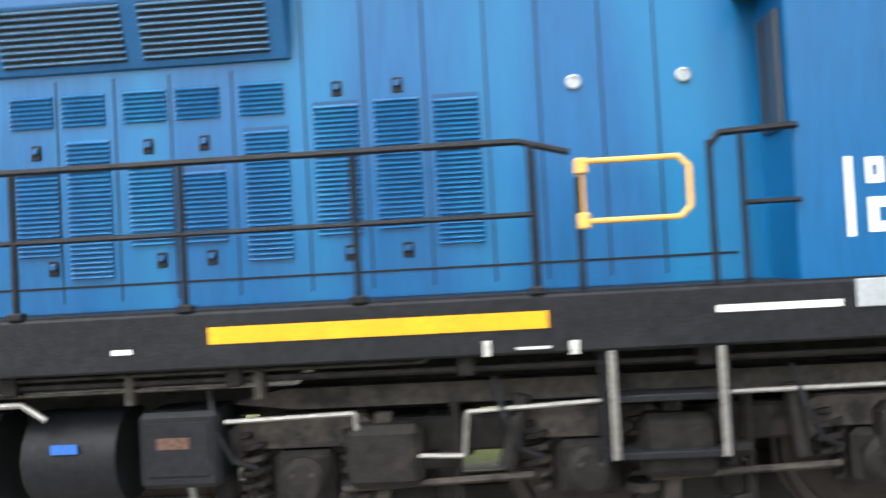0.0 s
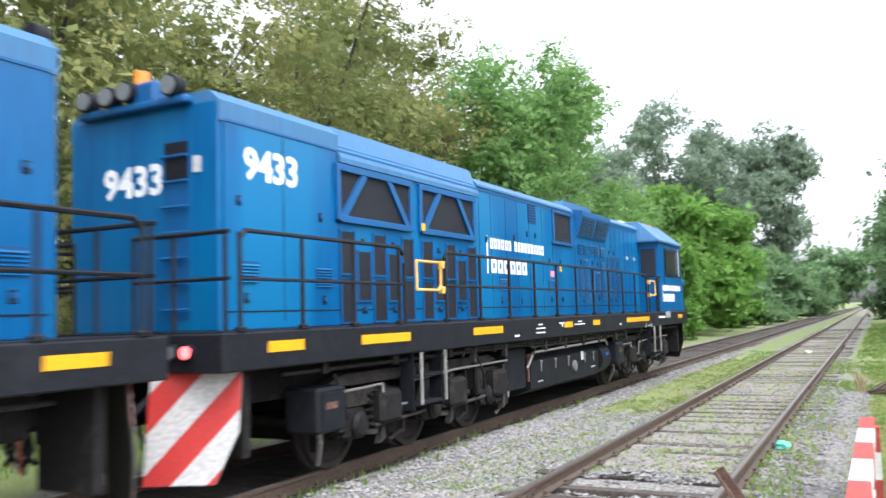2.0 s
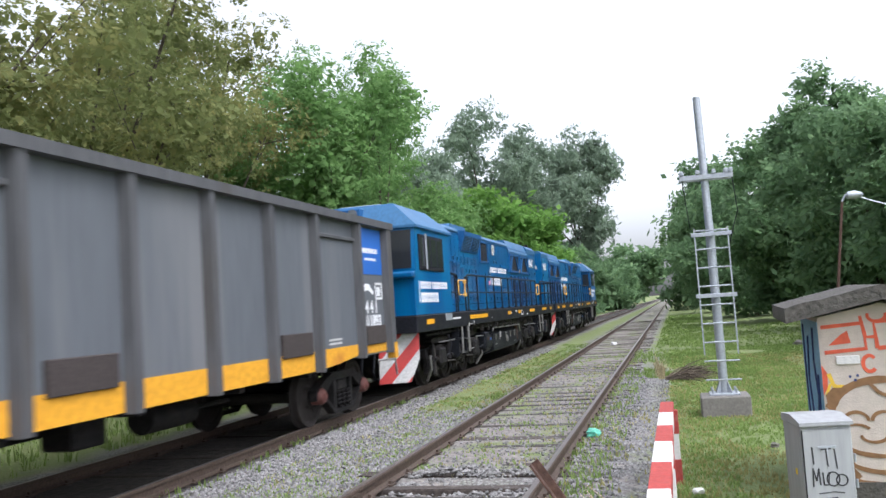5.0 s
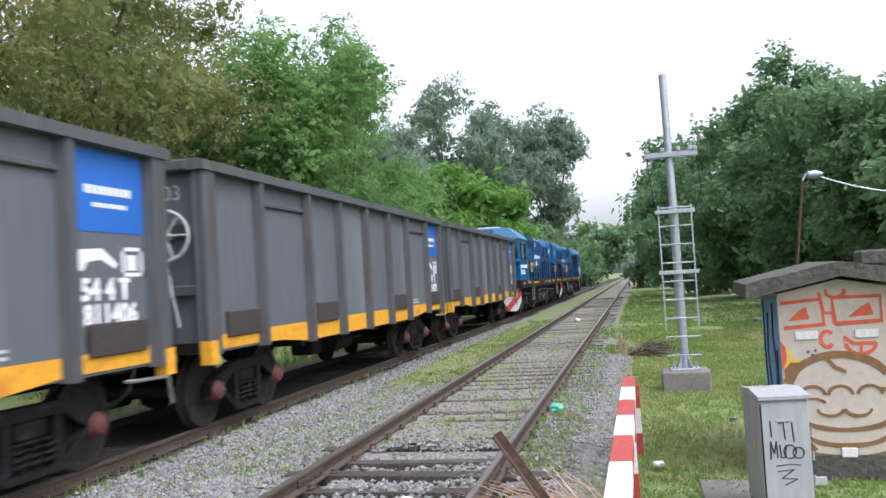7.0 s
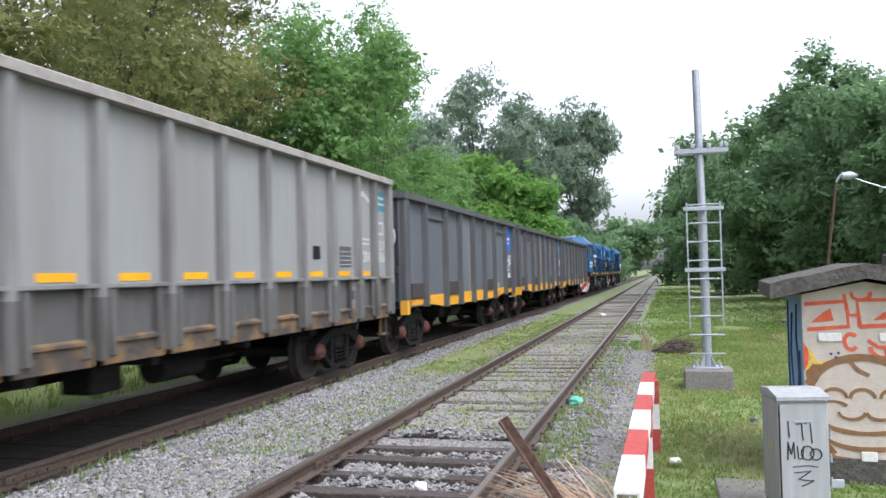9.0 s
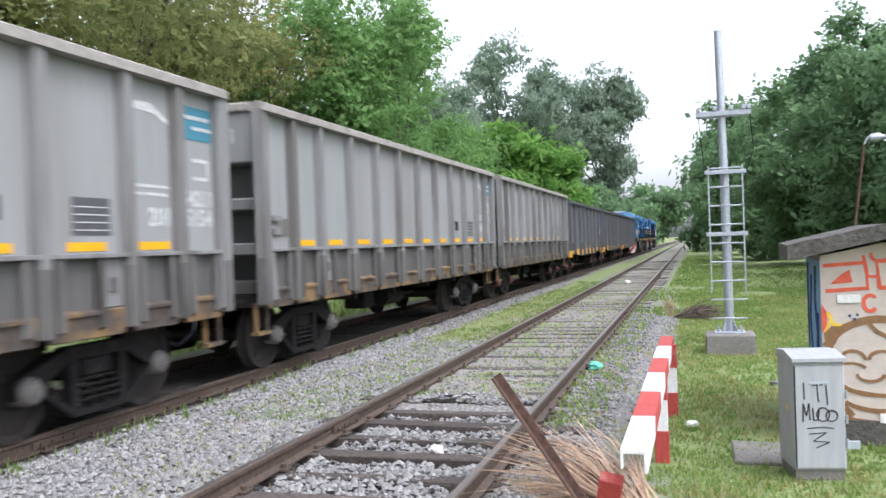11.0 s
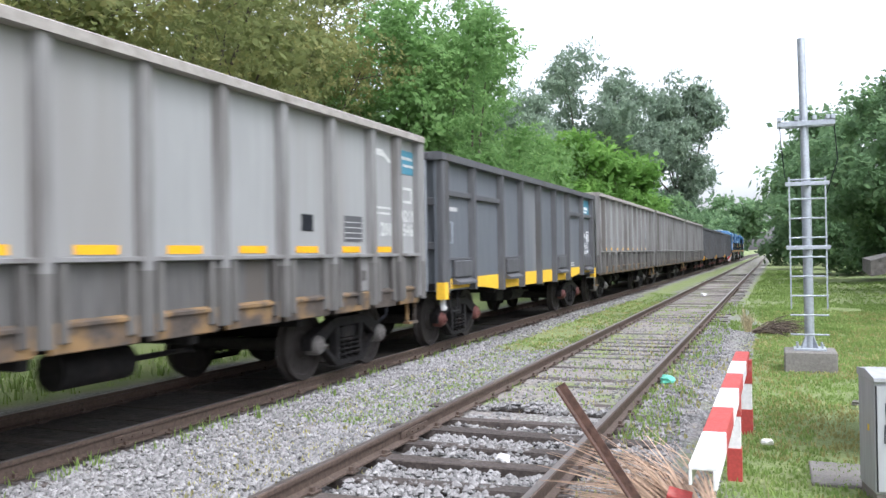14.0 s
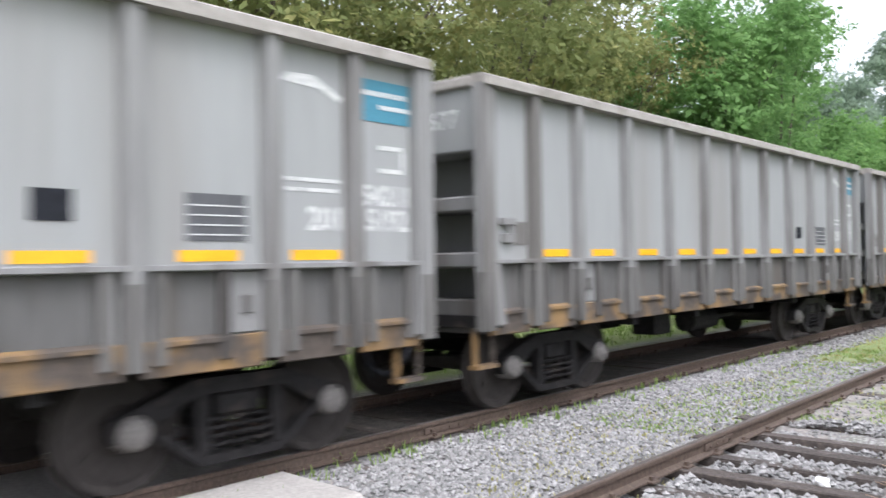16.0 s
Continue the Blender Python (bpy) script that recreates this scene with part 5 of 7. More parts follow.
    part("railing_post", Form().rod((r, 5.36, SILL), (r, 5.36, 2.25), 0.022, 6), BLACK, root)
    part("railing_post", Form().rod((r, -6.42, SILL), (r, -6.42, 2.30), 0.022, 6), BLACK, root)
    part("railing_post", Form().rod((r, 6.12, SILL), (r, 6.12, 2.42), 0.022, 6), BLACK, root)
    part("railing_post", Form().rod((r, 6.30, SILL), (r, 6.30, 2.46), 0.02, 6), BLACK, root)
    for a, b in rail_runs:
        part("handrail", Form().pipe([(r, a, 2.40), (r, a + 0.08, 2.48), (r, b - 0.08, 2.48), (r, b + (0.22 if b > 0 else 0), 2.40)], 0.023), BLACK, root)
        part("middle_rail", Form().rod((r, a, 2.05), (r, b, 2.05), 0.018, 6), BLACK, root)
    part("handrail", Form().pipe([(r, 6.12, 2.38), (r, 6.18, 2.46), (r, 6.62, 2.48)], 0.023), BLACK, root)
    part("middle_rail", Form().rod((r, 6.3, 2.05), (r, 6.62, 2.05), 0.016, 6), BLACK, root)
    # orange gates at the two step openings
    for y0, y1, hinge in ((5.38, 6.0, 5.38), (-6.13, -5.50, -5.48)):
        f = Form().pipe([(r, y0, 2.34), (r, y1 - 0.06, 2.34), (r, y1, 2.28), (r, y1, 2.05), (r, y1 - 0.06, 1.99), (r, y0, 1.99), (r, y0, 2.34)], 0.017, 8)
        gate = part("safety_gate", f, ORANGE, root, "orange tubular safety gate")
        for z in (2.31, 1.99):
            part("gate_hinge", Form().box(r - 0.04, r + 0.04, hinge - 0.035, hinge + 0.035, z - 0.045, z + 0.05, 0.01), ORANGE, gate)
    # steps below the gates
    for y in (5.8, -5.85):
        st = Form()
        for z in (0.62, 0.95, 1.25):
            st.box(s * 1.30, s * 1.54, y - 0.34, y + 0.34, z - 0.02, z + 0.02, 0.005)
        for q in (-0.36, 0.36):
            st.box(s * 1.34, s * 1.52, y + q - 0.01, y + q + 0.01, 0.55, 1.26)
        part("steps", st, BLACK, root, "black steel boarding steps")
        hr = Form()
        for q in (-0.31, 0.31):
            part("step_rail", Form().rod((s * 1.60, y + q, 0.62), (s * 1.60, y + q, 1.24), 0.024, 8), STEEL_PIPE, root, "pale grey step handrail")
    # pipes along the sill
    p = Form().rod((s * 1.45, -8.6, 1.16), (s * 1.45, 8.6, 1.16), 0.022, 6)
    for i in range(12):
        p.box(s * 1.40, s * 1.50, -8 + i * 1.4, -7.9 + i * 1.4, 1.12, 1.24, 0.01)
    part("brake_pipe", p, UNDER, root)
    part("air_pipe", Form().pipe([(s * 1.42, -2.35, 0.78), (s * 1.44, -2.1, 1.02), (s * 1.44, 1.9, 1.06), (s * 1.44, 2.05, 0.96)], 0.022, 8), STEEL_PIPE, root, "bare grey air pipe", True)
    part("air_pipe", Form().pipe([(s * 1.38, -2.0, 1.10), (s * 1.38, 3.6, 1.12), (s * 1.38, 3.7, 1.20)], 0.02, 6), STEEL_PIPE, root)
    for z, a, b in ((1.105, -2.2, 3.2), (1.20, -4.8, 4.4)):
        part("air_pipe", Form().pipe([(s * 1.47, a, z - 0.12), (s * 1.47, a + 0.12, z), (s * 1.47, b, z + 0.015), (s * 1.47, b + 0.10, z + 0.1)], 0.012, 6), CAST_DUST, root, "thin dusty pipe")
    for y in (-1.6, -0.6, 0.4, 1.4, 2.6, 3.4, -4.4, -3.3):
        part("pipe_clamp", Form().box(s * 1.40, s * 1.49, y - 0.03, y + 0.03, 1.03, 1.22, 0.01), CAST_DUST, root)
    part("tank_sight_glass", Form().rod((s * 1.34, -2.12, 0.55), (s * 1.34, -2.12, 0.98), 0.03, 8).box(s * 1.28, s * 1.38, -2.17, -2.07, 0.92, 1.0, 0.01), RUST, root, "rust-red valve beside the tank")
    # fuel tank
    tank = part("fuel_tank", Form().prism([(s * 0.0, 0.30), (s * 1.05, 0.30), (s * 1.36, 0.42), (s * 1.36, 0.86), (s * 1.22, 0.98), (s * 0.0, 0.98)], -2.05, 1.65), BLACK, root, "long black fuel tank")
    for y in (-1.6, -0.9, -0.2, 0.75, 1.3):
        part("tank_clip", Form().box(s * 1.36, s * 1.385, y - 0.012, y + 0.012, 0.68, 0.86, 0.004).box(s * 1.36, s * 1.39, y - 0.035, y + 0.035, 0.82, 0.86, 0.004), STEEL_PIPE, tank)
    part("fuel_cap", Form().turned([(s * 1.36, 0.10), (s * 1.40, 0.10), (s * 1.41, 0.07), (s * 1.41, 0.01)], 0, 0.12 if s > 0 else -0.32, 0.66, 16), STEEL_PIPE, tank, "round fuel filler cap", True)
    part("tank_plate", Form().box(s * 1.36, s * 1.372, 0.55, 0.68, 0.74, 0.90), FADED, tank)
    part("tank_caption", Form().box(s * 1.36, s * 1.366, -1.75, -1.5, 0.51, 0.53), FADED, tank)
    part("tank_caption", Form().box(s * 1.36, s * 1.366, 1.15, 1.4, 0.56, 0.58), FADED, tank)
    part("battery_box", Form().box(s * 0.7, s * 1.34, -2.95, -2.2, 0.46, 1.12, 0.03), BLACK, root, "black battery box")
    tk = Form().rod((s * 1.1, 1.85, 0.68), (s * 1.1, 2.45, 0.68), 0.30, 18)
    air = part("air_tank", tk, BLACK, root, "round black air tank", True)
    part("tank_label", Form().box(s * 1.40, s * 1.406, 2.05, 2.22, 0.74, 0.80), PANEL_BLUE, air)


def loco_bogie(root, mid):
    for s in (-1, 1):
        f = Form()
        f.box(s * 1.06, s * 1.20, mid - 2.45, mid + 2.45, 0.62, 0.84, 0.02)
        for y in (-1.75, 0, 1.75):
            f.prism([(mid + y - 0.34, 0.84), (mid + y + 0.34, 0.84), (mid + y + 0.24, 0.36), (mid + y - 0.24, 0.36)], s * 1.07, s * 1.19, "x")
            f.box(s * 1.1, s * 1.3, mid + y - 0.19, mid + y + 0.19, 0.34, 0.68, 0.04)
        for y in (-2.3, -0.87, 0.87, 2.3):
            f.box(s * 1.08, s * 1.2, mid + y - 0.07, mid + y + 0.07, 0.28, 0.66, 0.02)
        side = part("bogie_frame", f, UNDER, root, "heavy grimy cast bogie frame")
        for y in (-1.75, 0, 1.75):
            for d in (-0.32, 0.32):
                part("coil_spring", coil(Form(), s * 1.24, mid + y + d, 0.40, 0.80, 0.085, 0.022, 5), UNDER, side)
        for y in (-1.75, 0, 1.75):
            part("axle_cap", Form().turned([(s * 1.28, 0.15), (s * 1.34, 0.15), (s * 1.38, 0.11), (s * 1.39, 0.02)], 0, mid + y, LOCO_R, 16), UNDER, side, smooth=True)
        for y in (-1.2, 0.55, 1.95):
            c = part("brake_cylinder", Form().box(s * 1.2, s * 1.46, mid + y - 0.26, mid + y + 0.2, 0.46, 0.84, 0.05).rod((s * 1.34, mid + y + 0.18, 0.6), (s * 1.34, mid + y + 0.4, 0.6), 0.05, 8), UNDER, side)
            part("rigging", Form().rod((s * 1.32, mid + y + 0.40, 0.95), (s * 1.32, mid + y + 0.40, 0.30), 0.03, 6).rod((s * 1.32, mid + y + 0.40, 0.32), (s * 1.30, mid + y + 0.1, 0.24), 0.025, 6), UNDER, c)
        # equaliser beam, sand box, pedestal castings and hoses hung on the frame
        part("equaliser_beam", Form().prism([(mid - 2.2, 0.98), (mid - 1.9, 1.06), (mid + 1.9, 1.06), (mid + 2.2, 0.98), (mid + 1.8, 0.93), (mid - 1.8, 0.93)], s * 1.10, s * 1.24, "x"), CAST_DUST, side)
        part("sand_box", Form().box(s * 1.05, s * 1.48, mid - 2.72, mid - 2.22, 0.52, 0.98, 0.03).box(s * 1.48, s * 1.49, mid - 2.66, mid - 2.28, 0.60, 0.92), BLACK, side, "black square sand box")
        part("worn_patch", Form().box(s * 1.49, s * 1.494, mid - 2.60, mid - 2.40, 0.76, 0.83, 0.001), RUST, side, "rubbed rusty patch")
        for y in (-1.75, 0, 1.75):
            part("pedestal", Form().prism([(mid + y - 0.50, 0.80), (mid + y - 0.38, 0.88), (mid + y + 0.38, 0.88), (mid + y + 0.50, 0.80), (mid + y + 0.46, 0.60), (mid + y + 0.34, 0.70), (mid + y - 0.34, 0.70), (mid + y - 0.46, 0.60)], s * 1.18, s * 1.28, "x"), CAST_DUST, side)
            part("spring_cup", Form().rod((s * 1.24, mid + y + 0.32, 0.36), (s * 1.24, mid + y + 0.32, 0.41), 0.11, 12), CAST_DUST, side)
            part("brake_hanger", Form().prism([(mid + y + 0.46, 0.90), (mid + y + 0.56, 0.90), (mid + y + 0.52, 0.28), (mid + y + 0.40, 0.24), (mid + y + 0.44, 0.36)], s * 1.26, s * 1.34, "x"), CAST_DUST, side)
            part("air_hose", Form().pipe([(s * 1.38, mid + y - 0.55, 1.10), (s * 1.46, mid + y - 0.50, 0.86), (s * 1.42, mid + y - 0.40, 0.66), (s * 1.36, mid + y - 0.28, 0.60)], 0.018, 6), BLACK, side, "sagging black hose")
            for d in (-0.06, 0.06):
                part("cap_bolt", Form().rod((s * 1.385, mid + y + d, LOCO_R + 0.05), (s * 1.40, mid + y + d, LOCO_R + 0.05), 0.014, 6), CAST_DUST, side)
        part("link_rod", Form().rod((s * 1.38, mid - 1.5, 0.46), (s * 1.38, mid - 0.35, 0.50), 0.022, 6), CAST_DUST, side)
        part("link_rod", Form().rod((s * 1.38, mid + 0.35, 0.46), (s * 1.38, mid + 1.45, 0.50), 0.022, 6), CAST_DUST, side)
        part("damper", Form().rod((s * 1.36, mid - 0.5, 0.55), (s * 1.36, mid - 0.38, 0.98), 0.055, 8), UNDER, side)
        part("damper", Form().rod((s * 1.36, mid + 1.25, 0.55), (s * 1.36, mid + 1.2, 0.98), 0.05, 8), UNDER, side)
        part("brake_pipe", Form().pipe([(s * 1.42, mid - 2.2, 0.9), (s * 1.42, mid - 1.4, 0.92), (s * 1.42, mid - 1.38, 0.66), (s * 1.42, mid - 0.75, 0.64), (s * 1.42, mid - 0.72, 0.9), (s * 1.42, mid + 0.5, 0.95), (s * 1.42, mid + 2.2, 0.96)], 0.016, 6), STEEL_PIPE, side, "thin pale pipe")
        for q in (-1, 1):
            part("sand_pipe", Form().pipe([(s * 1.3, mid + q * 2.5, 0.7), (s * 1.3, mid + q * 2.45, 0.4), (s * 1.15, mid + q * 2.3, 0.15)], 0.03, 6), STEEL_PIPE, side)
    for y in (-0.85, 0.85):
        part("bogie_transom", Form().box(-1.06, 1.06, mid + y - 0.15, mid + y + 0.15, 0.55, 0.85, 0.03), UNDER, root)
    for y in (-1.3, 0.45, 2.15):
        part("traction_motor", Form().box(-0.62, 0.62, mid + y - 0.36, mid + y + 0.36, 0.26, 0.80, 0.08), UNDER, root)
    for y in (-1.75, 0, 1.75):
        wheelset(root, loco_axle, mid + y, LOCO_R, 1)


def clipped(outline, slope, lo, hi):
    """The part of a convex (x, z) outline where lo < z - slope * x < hi."""
    for limit, sign in ((lo, 1), (hi, -1)):
        kept = []
        for (x0, z0), (x1, z1) in zip(outline, outline[1:] + outline[:1]):
            d0, d1 = sign * (z0 - slope * x0 - limit), sign * (z1 - slope * x1 - limit)
            if d0 >= 0:
                kept.append((x0, z0))
            if d0 * d1 < 0:
                k = d0 / (d0 - d1)
                kept.append((x0 + (x1 - x0) * k, z0 + (z1 - z0) * k))
        outline = kept
        if len(outline) < 3:
            return []
    return outline


def plough(root, e):
    """Swept-back plough plates with red and white diagonal stripes, under the end at e = +1 or -1."""
    outline = [(0.78, 1.26), (1.50, 1.26), (1.50, 0.72), (1.34, 0.28), (0.78, 0.28)]
    for s in (-1, 1):
        def sheet(points, front, back):
            at = lambda x, z, d: (s * x, e * (END + 0.16 - 0.50 * (x - 0.52) + 0.10 * (1.26 - z) + d), z)
            n = len(points)
            f = Form().add([at(x, z, front) for x, z in points] + [at(x, z, back) for x, z in points],
                           [tuple(range(n)), tuple(range(2 * n - 1, n - 1, -1))] + [(i, (i + 1) % n, n + (i + 1) % n, n + i) for i in range(n)])
            return f
        board = part("plough", sheet(outline, 0.0, -0.025), UNDER, root, "swept plough plate with red and white diagonal stripes in front")
        part("white_face", sheet(outline, 0.004, 0.0005), FADED, board, "dusty white plate face")
        part("plough_stay", Form().box(s * 0.76, s * 1.40, e * (END - 0.55), e * (END - 0.45), 0.45, 1.24, 0.01), UNDER, board, "grimy dark stay behind the plate")
        for i in range(6):
            piece = clipped(outline, 1.25, -1.66 + 0.70 * i, -1.32 + 0.70 * i)
            if piece:
                part("red_stripe", sheet(piece, 0.008, 0.0042), RED, board)
    part("coupler", Form().box(-0.16, 0.16, e * (END - 0.2), e * (END + 0.35), 0.80, 1.10, 0.04).box(-0.2, 0.2, e * (END + 0.32), e * (END + 0.52), 0.76, 1.14, 0.05), UNDER, root)
    h = Form()
    for x in (-0.75, -0.5, 0.5, 0.75):
        h.pipe([(x, e * END, 1.05), (x, e * (END + 0.28), 0.85), (x * 0.98, e * (END + 0.34), 0.55), (x * 0.95, e * (END + 0.24), 0.42)], 0.026)
    part("air_hoses", h, BLACK, root)


def locomotive(number, mid, turned, label):
    root = thing("diesel_locomotive", label, "locomotive", "locomotives of the train", m=pose(TRAIN_X, mid, 0, 0, 0, turned))
    part("sill", Form().box(-1.58, 1.58, -END, END, 1.24, SILL, 0.015), BLACK, root, "black painted frame sill")
    part("walkway", Form().box(-1.56, 1.56, -END + 0.02, END - 0.02, SILL, SILL + 0.012), BLACK, root)
    top = [(-HOOD, SILL), (HOOD, SILL), (HOOD, 3.68), (0.92, 3.78), (-0.92, 3.78), (-HOOD, 3.68)]
    part("belly", Form().box(-0.95, 0.95, -8.8, 8.8, 0.86, 1.24, 0.02), UNDER, root)
    part("hood", Form().prism([(a * 0.985, b) for a, b in top], -8.95, 6.6), BLUE, root, "long blue engine hood")
    # roof panels carry the sky's reflection in their paler blue
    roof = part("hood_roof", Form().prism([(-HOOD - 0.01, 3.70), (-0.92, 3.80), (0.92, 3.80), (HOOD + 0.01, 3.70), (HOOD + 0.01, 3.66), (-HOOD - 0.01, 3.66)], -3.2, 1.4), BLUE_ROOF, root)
    part("radiator_roof", Form().prism([(-HOOD - 0.035, 3.48), (-HOOD - 0.035, 3.54), (-0.90, 3.92), (0.90, 3.92), (HOOD + 0.035, 3.54), (HOOD + 0.035, 3.48)], -6.98, -3.2), BLUE_ROOF, root, "blue radiator housing with sky reflection in its colour")
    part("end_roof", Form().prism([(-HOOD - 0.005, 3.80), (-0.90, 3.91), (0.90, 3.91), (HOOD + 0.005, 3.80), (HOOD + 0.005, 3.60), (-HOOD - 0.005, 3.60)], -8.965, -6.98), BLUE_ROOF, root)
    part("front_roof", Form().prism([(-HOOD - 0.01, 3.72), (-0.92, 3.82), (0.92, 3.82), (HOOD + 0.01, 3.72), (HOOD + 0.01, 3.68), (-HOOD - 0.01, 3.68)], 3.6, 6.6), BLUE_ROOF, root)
    part("brake_hatch", Form().prism([(1.5, 3.78), (1.7, 3.98), (3.4, 3.98), (3.7, 3.78)], -0.75, 0.75, "x"), BLUE_ROOF, root, "raised roof hatch")
    part("exhaust", Form().box(-0.3, 0.3, -2.6, -1.9, 3.80, 3.94, 0.05).rod((0, -2.25, 3.9), (0, -2.25, 4.0), 0.2, 14), RUST, root, "rusty exhaust outlet")
    f = Form()
    for y in (-6.5, -5.6, -4.7, -3.8):
        f.rod((0, y, 3.9), (0, y, 3.96), 0.42, 18)
    part("fan_cover", f, BLACK, root, "round radiator fan covers")
    part("roof_blower", Form().rod((0, 2.0, 3.95), (0, 2.0, 4.04), 0.3, 14), BLUE_ROOF, root)
    for s in (-1, 1):
        loco_side(root, s, number)
    # hood end: number, ladder recess, lamps
    e = -8.955
    end = part("hood_end", Form().box(-HOOD + 0.01, HOOD - 0.01, e - 0.015, e + 0.02, SILL + 0.01, 3.80, 0.01), BLUE, root)
    letters(number, 0.42, end, WHITE, end_pose(-0.52, e - 0.020, 2.96, -1), "number", "white running number", 0.014)
    rec = part("ladder_recess", Form().box(0.32, 0.66, e - 0.022, e - 0.016, 1.7, 3.46), BLUE_FRAME, end)
    part("ladder_opening", Form().box(0.34, 0.64, e - 0.030, e - 0.023, 3.05, 3.44), BLACK, rec)
    for i in range(7):
        part("ladder_rung", Form().rod((0.32, e - 0.05, 1.8 + 0.25 * i), (0.66, e - 0.05, 1.8 + 0.25 * i), 0.014, 6), BLUE_FRAME, rec)
    part("end_tag", Form().box(0.70, 0.80, e - 0.024, e - 0.016, 3.12, 3.28), FADED, end)
    lamps = part("lamp_bar", Form().box(-0.80, 0.70, e - 0.12, e + 0.15, 3.80, 3.88, 0.02).box(-0.15, 0.25, e - 0.08, e + 0.12, 3.86, 4.10, 0.03), BLUE_FRAME, end)
    for x, z in ((-0.66, 3.98), (-0.34, 3.98), (-0.08, 4.00), (0.52, 3.98)):
        l = part("head_lamp", Form().rod((x, e - 0.02, z), (x, e - 0.16, z), 0.11, 16), BLACK, lamps, "round headlamp", True)
        part("lens", Form().rod((x, e - 0.162, z), (x, e - 0.175, z), 0.09, 16), LAMP_GLASS, l)
    part("beacon", Form().rod((0.0, e, 4.08), (0.0, e, 4.22), 0.08, 12), BEACON, lamps, "orange beacon")
    for x in (-1.2, 1.2):
        m = part("marker_light", Form().rod((x, -END, 1.42), (x, -END - 0.05, 1.42), 0.07, 14).rod((x - 0.18, -END, 1.42), (x - 0.18, -END - 0.05, 1.42), 0.07, 14), BLACK, root, "round marker lights")
        part("red_lens", Form().rod((x, -END - 0.051, 1.42), (x, -END - 0.06, 1.42), 0.055, 14), TAIL if turned == 0 else RED, m, "lit red lens" if turned == 0 else "unlit red lens")
        part("clear_lens", Form().rod((x - 0.18, -END - 0.051, 1.42), (x - 0.18, -END - 0.06, 1.42), 0.055, 14), LAMP_GLASS, m)
    # end railings
    y = -END + 0.12
    for x in (-1.5, -0.9, -0.4, 0.4, 0.9, 1.5):
        part("railing_post", Form().rod((x, y, SILL), (x, y, 2.46), 0.02, 6), BLACK, root)
    for x0, x1 in ((-1.55, -0.4), (0.4, 1.55)):
        part("end_rail", Form().rod((x0, y, 2.46), (x1, y, 2.46), 0.022, 6), BLACK, root)
        part("end_rail", Form().rod((x0, y, 2.05), (x1, y, 2.05), 0.018, 6), BLACK, root)
    # cab
    prof = [(6.6, SILL), (9.42, SILL), (9.42, 2.42), (9.30, 2.48), (9.20, 3.40), (6.6, 3.40)]
    cab = part("cab", Form().prism(prof, -1.53, 1.53, "x"), BLUE, root, "wide blue driver's cab")
    rf = Form().add([(-1.58, 6.45, 3.37), (1.58, 6.45, 3.37), (1.58, 9.26, 3.37), (-1.58, 9.26, 3.37), (-1.58, 6.45, 3.42), (1.58, 6.45, 3.42), (1.58, 9.26, 3.42), (-1.58, 9.26, 3.42),
                     (-1.02, 6.62, 3.92), (1.02, 6.62, 3.92), (1.02, 8.95, 3.92), (-1.02, 8.95, 3.92)],
                    [(0, 3, 2, 1), (0, 1, 5, 4), (1, 2, 6, 5), (2, 3, 7, 6), (3, 0, 4, 7), (4, 5, 9, 8), (5, 6, 10, 9), (6, 7, 11, 10), (7, 4, 8, 11), (8, 9, 10, 11)])
    part("cab_roof", rf, BLUE_ROOF, cab, "sloped blue cab roof, paled in colour for sky light")
    part("air_conditioner", Form().box(-0.5, 0.5, 7.0, 8.2, 3.92, 4.04, 0.05), GALV, cab, "grey roof air-conditioning unit")
    part("nose_ledge", Form().box(-1.56, 1.56, 9.36, 9.56, 2.34, 2.46, 0.03), BLUE, cab)
    part("nose_door", Form().box(-0.35, 0.35, 9.42, 9.44, SILL + 0.05, 2.32, 0.01), BLUE_FRAME, cab)
    for x0, x1 in ((-1.45, -0.05), (0.05, 1.45)):
        f = Form().add([(x0, 9.315, 2.54), (x1, 9.315, 2.54), (x1, 9.235, 3.32), (x0, 9.235, 3.32), (x0, 9.28, 2.54), (x1, 9.28, 2.54), (x1, 9.20, 3.32), (x0, 9.20, 3.32)],
                       [(0, 1, 2, 3), (4, 7, 6, 5), (0, 4, 5, 1), (1, 5, 6, 2), (2, 6, 7, 3), (3, 7, 4, 0)])
        part("windscreen", f, GLASS_DARK, cab, "dark tinted windscreen")
    for s in (-1, 1):
        wx = s * 1.53
        win = part("side_window", Form().box(wx, wx + s * 0.03, 7.22, 9.04, 2.50, 3.24, 0.03), BLACK, cab, "dark framed sliding cab window")
        for y0, y1 in ((7.30, 7.72), (7.78, 8.20), (8.26, 8.62), (8.68, 8.97)):
            part("pane", Form().box(wx + s * 0.03, wx + s * 0.036, y0, y1, 2.58, 3.17), GLASS_DARK, win)
        part("window_bar", Form().rod((wx + s * 0.06, 8.64, 2.52), (wx + s * 0.06, 8.64, 3.26), 0.02, 8), GALV, win, "chrome grab bar")
        # mirror frame on the rear corner, and the writing on the cab side
        part("rear_window", Form().box(s * 1.08, s * 1.45, 6.57, 6.60, 2.48, 3.2, 0.02), GLASS_DARK, cab, "dark rear-facing cab window")
        st = (6.88 if s > 0 else -9.11)
        q, up = 0.12, []
        for word in (6, 10):
            for i in range(word):
                thin = word == 10 and i == 6
                up.append((st + q, 2.12, 0.030 if thin else 0.094, 0.15))
                q += 0.062 if thin else 0.128
            q += 0.08
